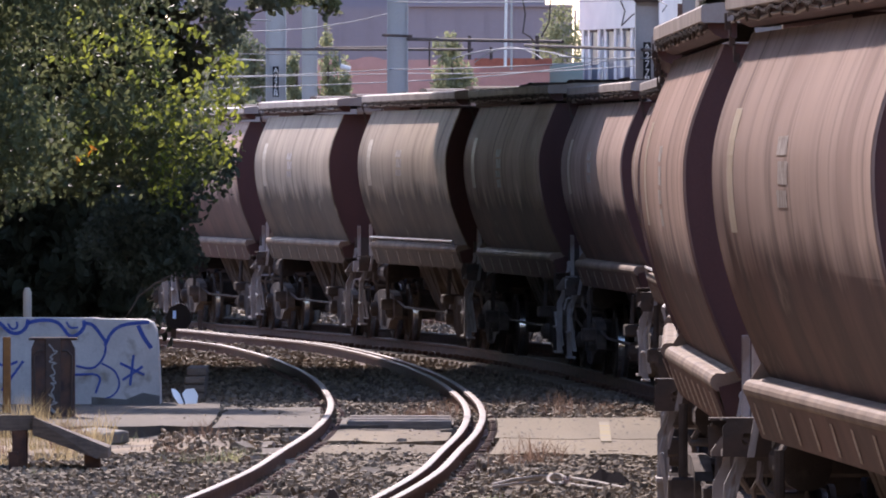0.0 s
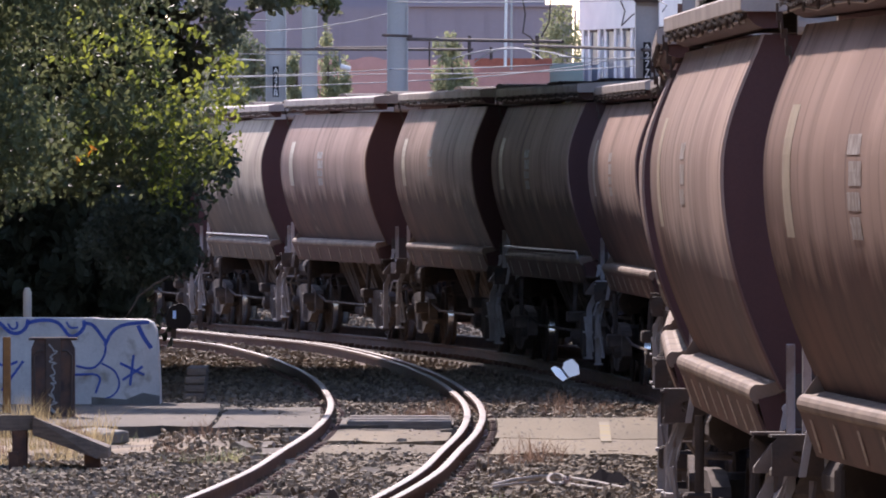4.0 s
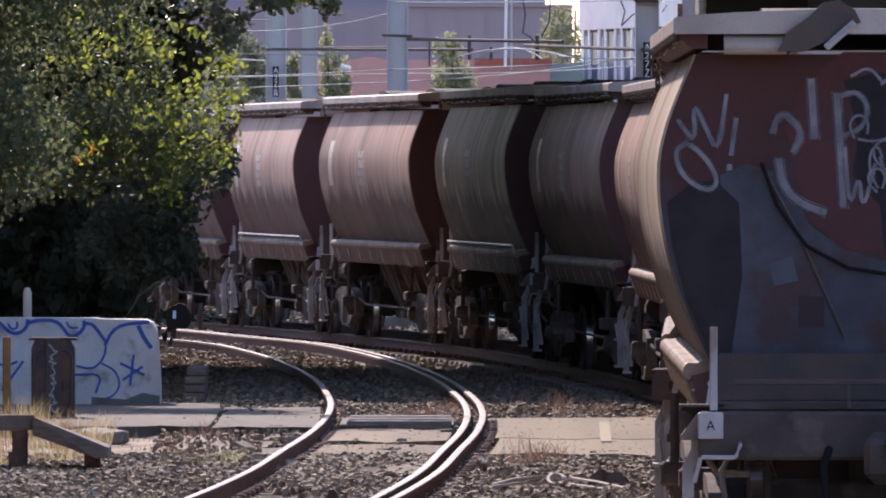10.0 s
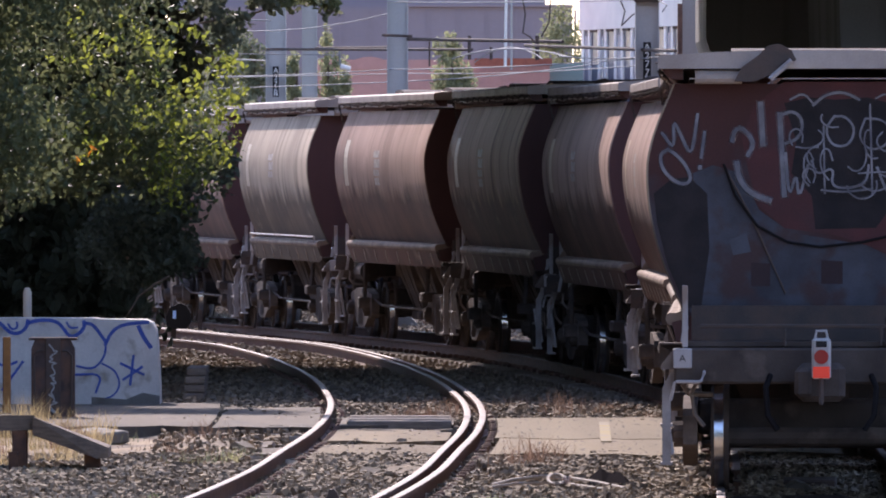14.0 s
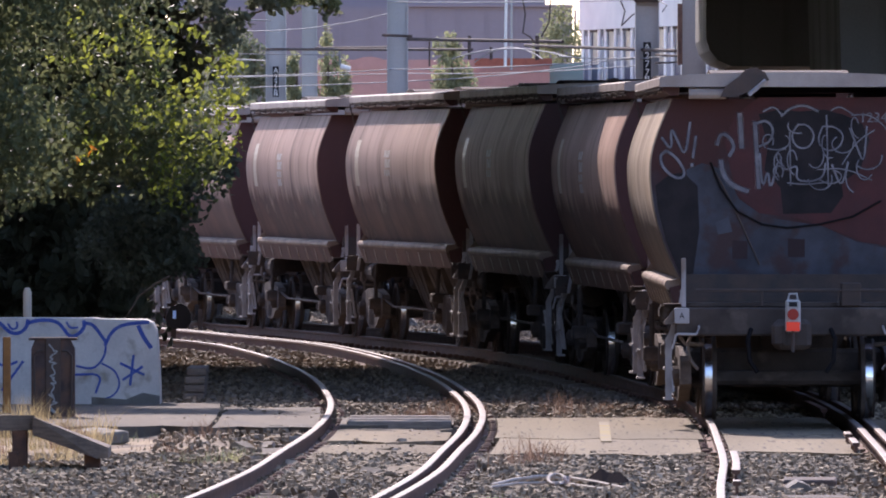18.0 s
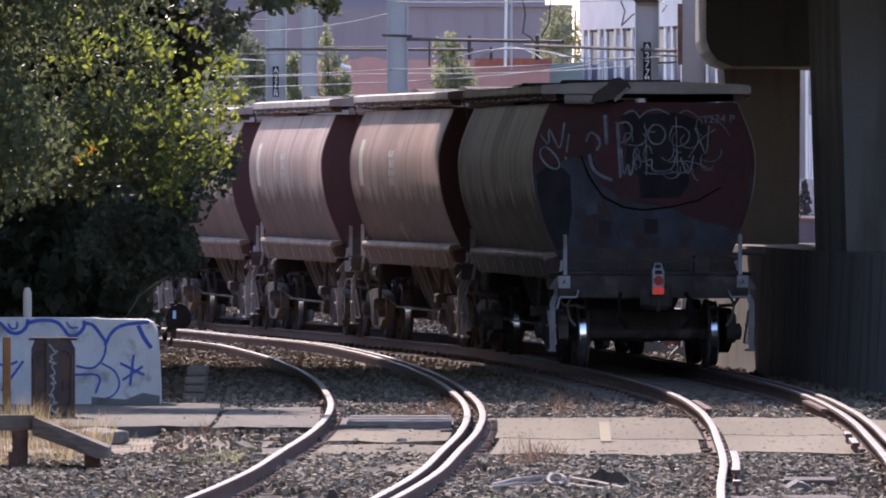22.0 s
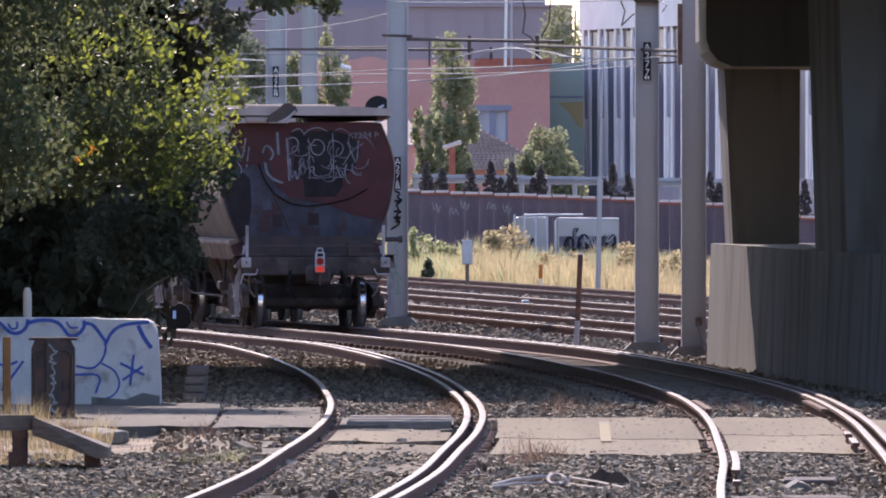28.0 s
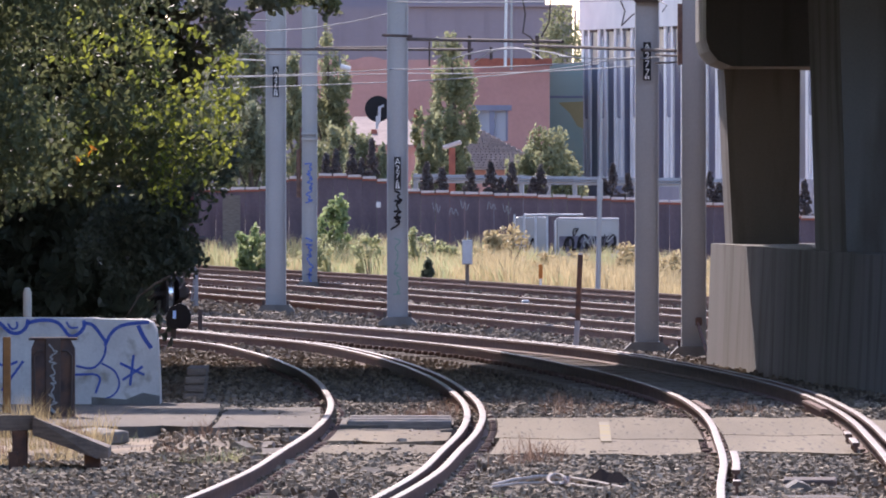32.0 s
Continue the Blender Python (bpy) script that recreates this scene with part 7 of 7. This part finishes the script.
def far_tree(x, y, h, w, seed, material, label, n=70):
    t = tagged(group_at("tree", x, y, GROUND_Z), label, "tree", "trees behind the wall")
    r = random.Random(seed)
    part("trunk", Shape().rod((0, 0, -0.2), (0.1, 0, h * 0.5), 0.16, 0.1).rod((0.1, 0, h * 0.5), (0, 0, h * 0.9), 0.1, 0.03).rod((0.05, 0, h * 0.3), (w * 0.6, 0, h * 0.6), 0.06, 0.02).rod((0.05, 0, h * 0.35), (-w * 0.6, 0, h * 0.65), 0.06, 0.02), M_BARK, t)
    cs = []
    while len(cs) < n:
        a, b, c = r.uniform(-1, 1), r.uniform(-1, 1), r.uniform(0.22, 1)
        if a * a + b * b < 1.0 - (abs(c - 0.55) / 0.5) ** 2.5:
            cs.append((a * w, b * w, c * h))
    leaf_clumps("crown", cs, (w * 0.3, w * 0.3, 0.5), 70, 0.10, seed, material, "", t, 0.15)


M_FAR_LEAF = leafy("hazy_olive_leaf", (0.15, 0.165, 0.095), (0.24, 0.245, 0.14), 0.45)
far_tree(0.31, 380, 7.14, 0.85, 41, M_FAR_LEAF, "slim olive-green tree before the brick building", 90)
far_tree(-0.52, 372, 4.70, 0.55, 42, M_FAR_LEAF, "low olive tree beside the house", 40)
far_tree(-4.03, 385, 7.28, 0.75, 43, M_FAR_LEAF, "slim olive-green tree before the brick building", 80)
far_tree(-5.05, 380, 6.79, 0.6, 44, M_FAR_LEAF, "slim hazy tree behind the masts", 60)
far_tree(-3.49, 370, 4.12, 0.8, 45, M_FAR_LEAF, "rounded low tree behind the wall", 50)
far_tree(-2.72, 366, 3.95, 0.55, 53, M_FAR_LEAF, "low olive tree beside the house", 46)
far_tree(-2.2, 364, 3.3, 0.45, 54, M_HEDGE, "low grey-green bush behind the wall", 36)
far_tree(3.77, 385, 3.85, 1.05, 46, M_FAR_LEAF, "broad low tree before the green building", 70)
far_tree(2.81, 375, 3.12, 0.7, 47, M_FAR_LEAF, "broad low tree before the house", 40)
far_tree(6.06, 560, 10.74, 1.5, 48, M_FAR_LEAF, "tall hazy tree beside the warehouse", 90)
far_tree(-7.19, 420, 7.65, 1.0, 49, M_HEDGE, "hazy grey-green tree in the distance", 80)
far_tree(-8.47, 430, 8.21, 1.2, 50, M_HEDGE, "hazy grey-green tree in the distance", 80)
far_tree(-7.06, 400, 4.75, 0.9, 51, M_HEDGE, "hazy grey-green tree in the distance", 50)
far_tree(-8.70, 400, 6.19, 1.2, 52, M_HEDGE, "hazy grey-green tree in the distance", 60)


# ---------------------------------------------------------------- clutter on the ballast
rw = random.Random(77)


def weed(x, y, n, h, spread, material, label, seed):
    r = np.random.RandomState(seed)
    roots = np.c_[x + r.normal(size=n) * spread, y + r.normal(size=n) * spread * 4, np.full(n, GROUND_Z)]
    ob = blades("weed", roots, h * 0.3, h, 0.0032, seed, material, label, 0.35, kind="stuff")
    ob["category"] = "weed"
    return ob


M_STRAW = leafy("yellow_straw", (0.20, 0.165, 0.085), (0.33, 0.275, 0.14), 0.4)
for k in range(10):
    y = 103.5 + k * 1.75
    weed(y * (-0.0402 + 0.0062 * ((k * 0.618) % 1.0)), y, 55, 0.5 + 0.25 * ((k * 0.382) % 1.0), 0.07, M_STRAW, "tall yellow straw tuft in front of the painted block", 200 + k)
for k in range(7):
    weed(-2.9 + 0.75 * k + 0.3 * math.sin(5 * k), 92.0 + 2.6 * ((k * 0.618) % 1.0), 45, 0.10 + 0.05 * (k % 2), 0.07, M_SHRUB, "small green weed in the ballast", 230 + k)
weed(0.83, 104.5, 130, 0.48, 0.16, M_DRYDARK, "tuft of dry reddish-brown weed on the crossing edge", 61)
weed(1.09, 106.5, 70, 0.42, 0.12, M_DRYDARK, "tuft of dry straw weed on the crossing edge", 62)
weed(0.84, 131, 110, 0.34, 0.15, M_DRYDARK, "tuft of dry brown weed between the tracks", 63)
weed(2.83, 128, 90, 0.3, 0.2, M_DRYDARK, "tuft of dry brown weed beside the rail", 64)
weed(3.46, 126, 90, 0.3, 0.2, M_DRYDARK, "tuft of dry brown weed beside the rail", 65)
weed(-2.03, 106, 60, 0.22, 0.05, M_GRASS, "small green weed in the gravel", 66)
weed(-0.31, 107, 60, 0.14, 0.06, M_GRASS, "small green weed between the rails", 67)
weed(-0.80, 91, 70, 0.16, 0.05, M_GRASS, "small green weed in the ballast", 68)
weed(0.34, 92, 50, 0.08, 0.05, M_SHRUB, "small green weed in the ballast", 69)
weed(3.31, 93, 60, 0.08, 0.06, M_SHRUB, "small green weed in the ballast", 70)
for k in range(12):
    weed(-4.20 + rw.uniform(-0.35, 0.85), rw.uniform(103, 121), 90, rw.uniform(0.25, 0.6), 0.09, M_DRY if k % 3 else M_DRYDARK, "tall dry straw-coloured grass tuft by the guard rail", 80 + k)
for k in range(7):
    weed(-3.35 + rw.uniform(-0.1, 0.5), rw.uniform(131, 139), 70, rw.uniform(0.2, 0.4), 0.1, M_DRYDARK, "dry brown grass tuft beside the block", 100 + k)
for k in range(8):
    weed(rw.uniform(-0.9, 0.4), rw.uniform(124, 131), 60, rw.uniform(0.1, 0.24), 0.15, M_DRYDARK, "low dry brown weed between the rails", 110 + k)

for k in range(16):
    weed(rw.uniform(-0.2, 3.0), rw.uniform(122.5, 131), 60, rw.uniform(0.12, 0.3), 0.14, M_DRYDARK, "dry brown weed beside the crossing", 130 + k)
for k in range(14):
    weed(rw.uniform(-4.2, -2.0), rw.uniform(99, 116), 50, rw.uniform(0.1, 0.26), 0.14, M_DRYDARK if k % 2 else M_HEDGE, "straw and green weed in the gravel", 160 + k)
M_CABLE = mat("sun_bleached_rope", (0.46, 0.42, 0.38), (0.36, 0.32, 0.29), 12, 0.9)
rope = tagged(group_at("cable_heap"), "heap of bleached cable and rope lying on the ballast", "cable")
gz = GROUND_Z + 0.04
part("cable", Shape().tube([(0.43, 97, gz), (0.63, 97.6, gz + 0.03), (0.88, 98, gz + 0.05), (1.14, 98, gz + 0.03), (1.37, 97, gz + 0.02), (1.58, 96, gz)], 0.018), M_CABLE, rope)
part("cable", Shape().tube([(0.35, 96, gz), (0.67, 96.6, gz + 0.03), (1.02, 97, gz + 0.02), (1.45, 95.5, gz)], 0.014), M_CABLE, rope)
part("rope_loop", Shape().tube([(1.00 + 0.075 * math.cos(a), 97 + 0.35 * math.sin(a), gz + 0.05 + 0.035 * math.sin(a)) for a in [i * 0.5 for i in range(12)]], 0.016), M_CABLE, rope, "pale coiled rope loop")
part("rope_knot", Shape().tube([(1.05, 96.5, gz + 0.08), (1.10, 96.5, gz + 0.04), (1.06, 96.5, gz + 0.03), (1.12, 96.5, gz + 0.08)], 0.02), M_COPING, rope)
rub = tagged(group_at("rubber_sheet", 1.46, 97.5, GROUND_Z), "torn black rubber sheet lying on the ballast", "rubber sheet")
part("sheet", Shape().add([(-0.22, -0.4, 0.03), (-0.05, -0.5, 0.02), (0.2, -0.4, 0.02), (-0.16, 0.3, 0.09), (-0.06, 0.2, 0.17), (0.02, 0.25, 0.13), (0.06, 0.2, 0.115), (0.10, 0.3, 0.14), (0.19, 0.4, 0.06), (-0.2, 0.5, 0.0), (0.2, 0.6, 0.0)], [(0, 1, 4, 3), (1, 6, 5, 4), (1, 2, 7, 6), (2, 8, 7), (3, 4, 5, 6, 7, 8, 10, 9)]), M_HOSE, rub)
cone = tagged(group_at("rail_anchor", -0.91, 91.5, GROUND_Z), "dark worn steel lump between the rails", "rail anchor")
part("lump", Shape().prism([(-0.075, 0.0), (-0.06, 0.1), (-0.03, 0.165), (0.0, 0.17), (0.03, 0.14), (0.055, 0.06), (0.075, 0.0)], -0.12, 0.12, "y"), M_DARKSTEEL, cone)
for k, (x, y, w, h, lab) in enumerate(((3.26, 98, 0.24, 0.07, "dark rusted plate lying in the ballast"), (3.17, 93, 0.27, 0.06, "dark rusted rail offcut lying in the ballast"), (2.75, 90.5, 0.22, 0.05, "dark rusted plate lying in the ballast"), (2.60, 93, 0.16, 0.05, "dark rusted bar lying in the ballast"))):
    d = tagged(group_at("scrap", x, y, GROUND_Z, rw.uniform(-4, 4)), lab, "scrap metal")
    part("plate", Shape().box(-w, w, -0.5, 0.5, 0.0, h, bevel=0.015), M_DARKSTEEL, d)
lump = tagged(group_at("concrete_lump", 3.10, 96, GROUND_Z), "broken pale concrete lump in the ballast", "rubble")
part("lump", Shape().prism([(-0.16, 0.0), (-0.10, 0.06), (-0.02, 0.11), (0.05, 0.09), (0.12, 0.04), (0.2, 0.0)], -0.4, 0.4, "y"), M_CONC, lump)
for k, (y0, y1, off) in enumerate(((97.2, 104.5, -0.72), (93.5, 95.0, -0.70), (106.5, 109.5, 0.50), (110.2, 112.0, 0.50))):
    g = tagged(new("check_rail"), "short polished check rail inside the running rail", "check rail")
    seg = train_line[(train_line[:, 1] > y0) & (train_line[:, 1] < y1)]
    part("rail", Shape().sweep([(x, y, -0.01) for x, y in beside(seg, off)], RAIL), M_RUST, g)
    part("rail_head", Shape().sweep([(x, y, -0.01) for x, y in beside(seg, off)], HEAD), M_STEEL, g)


motions()
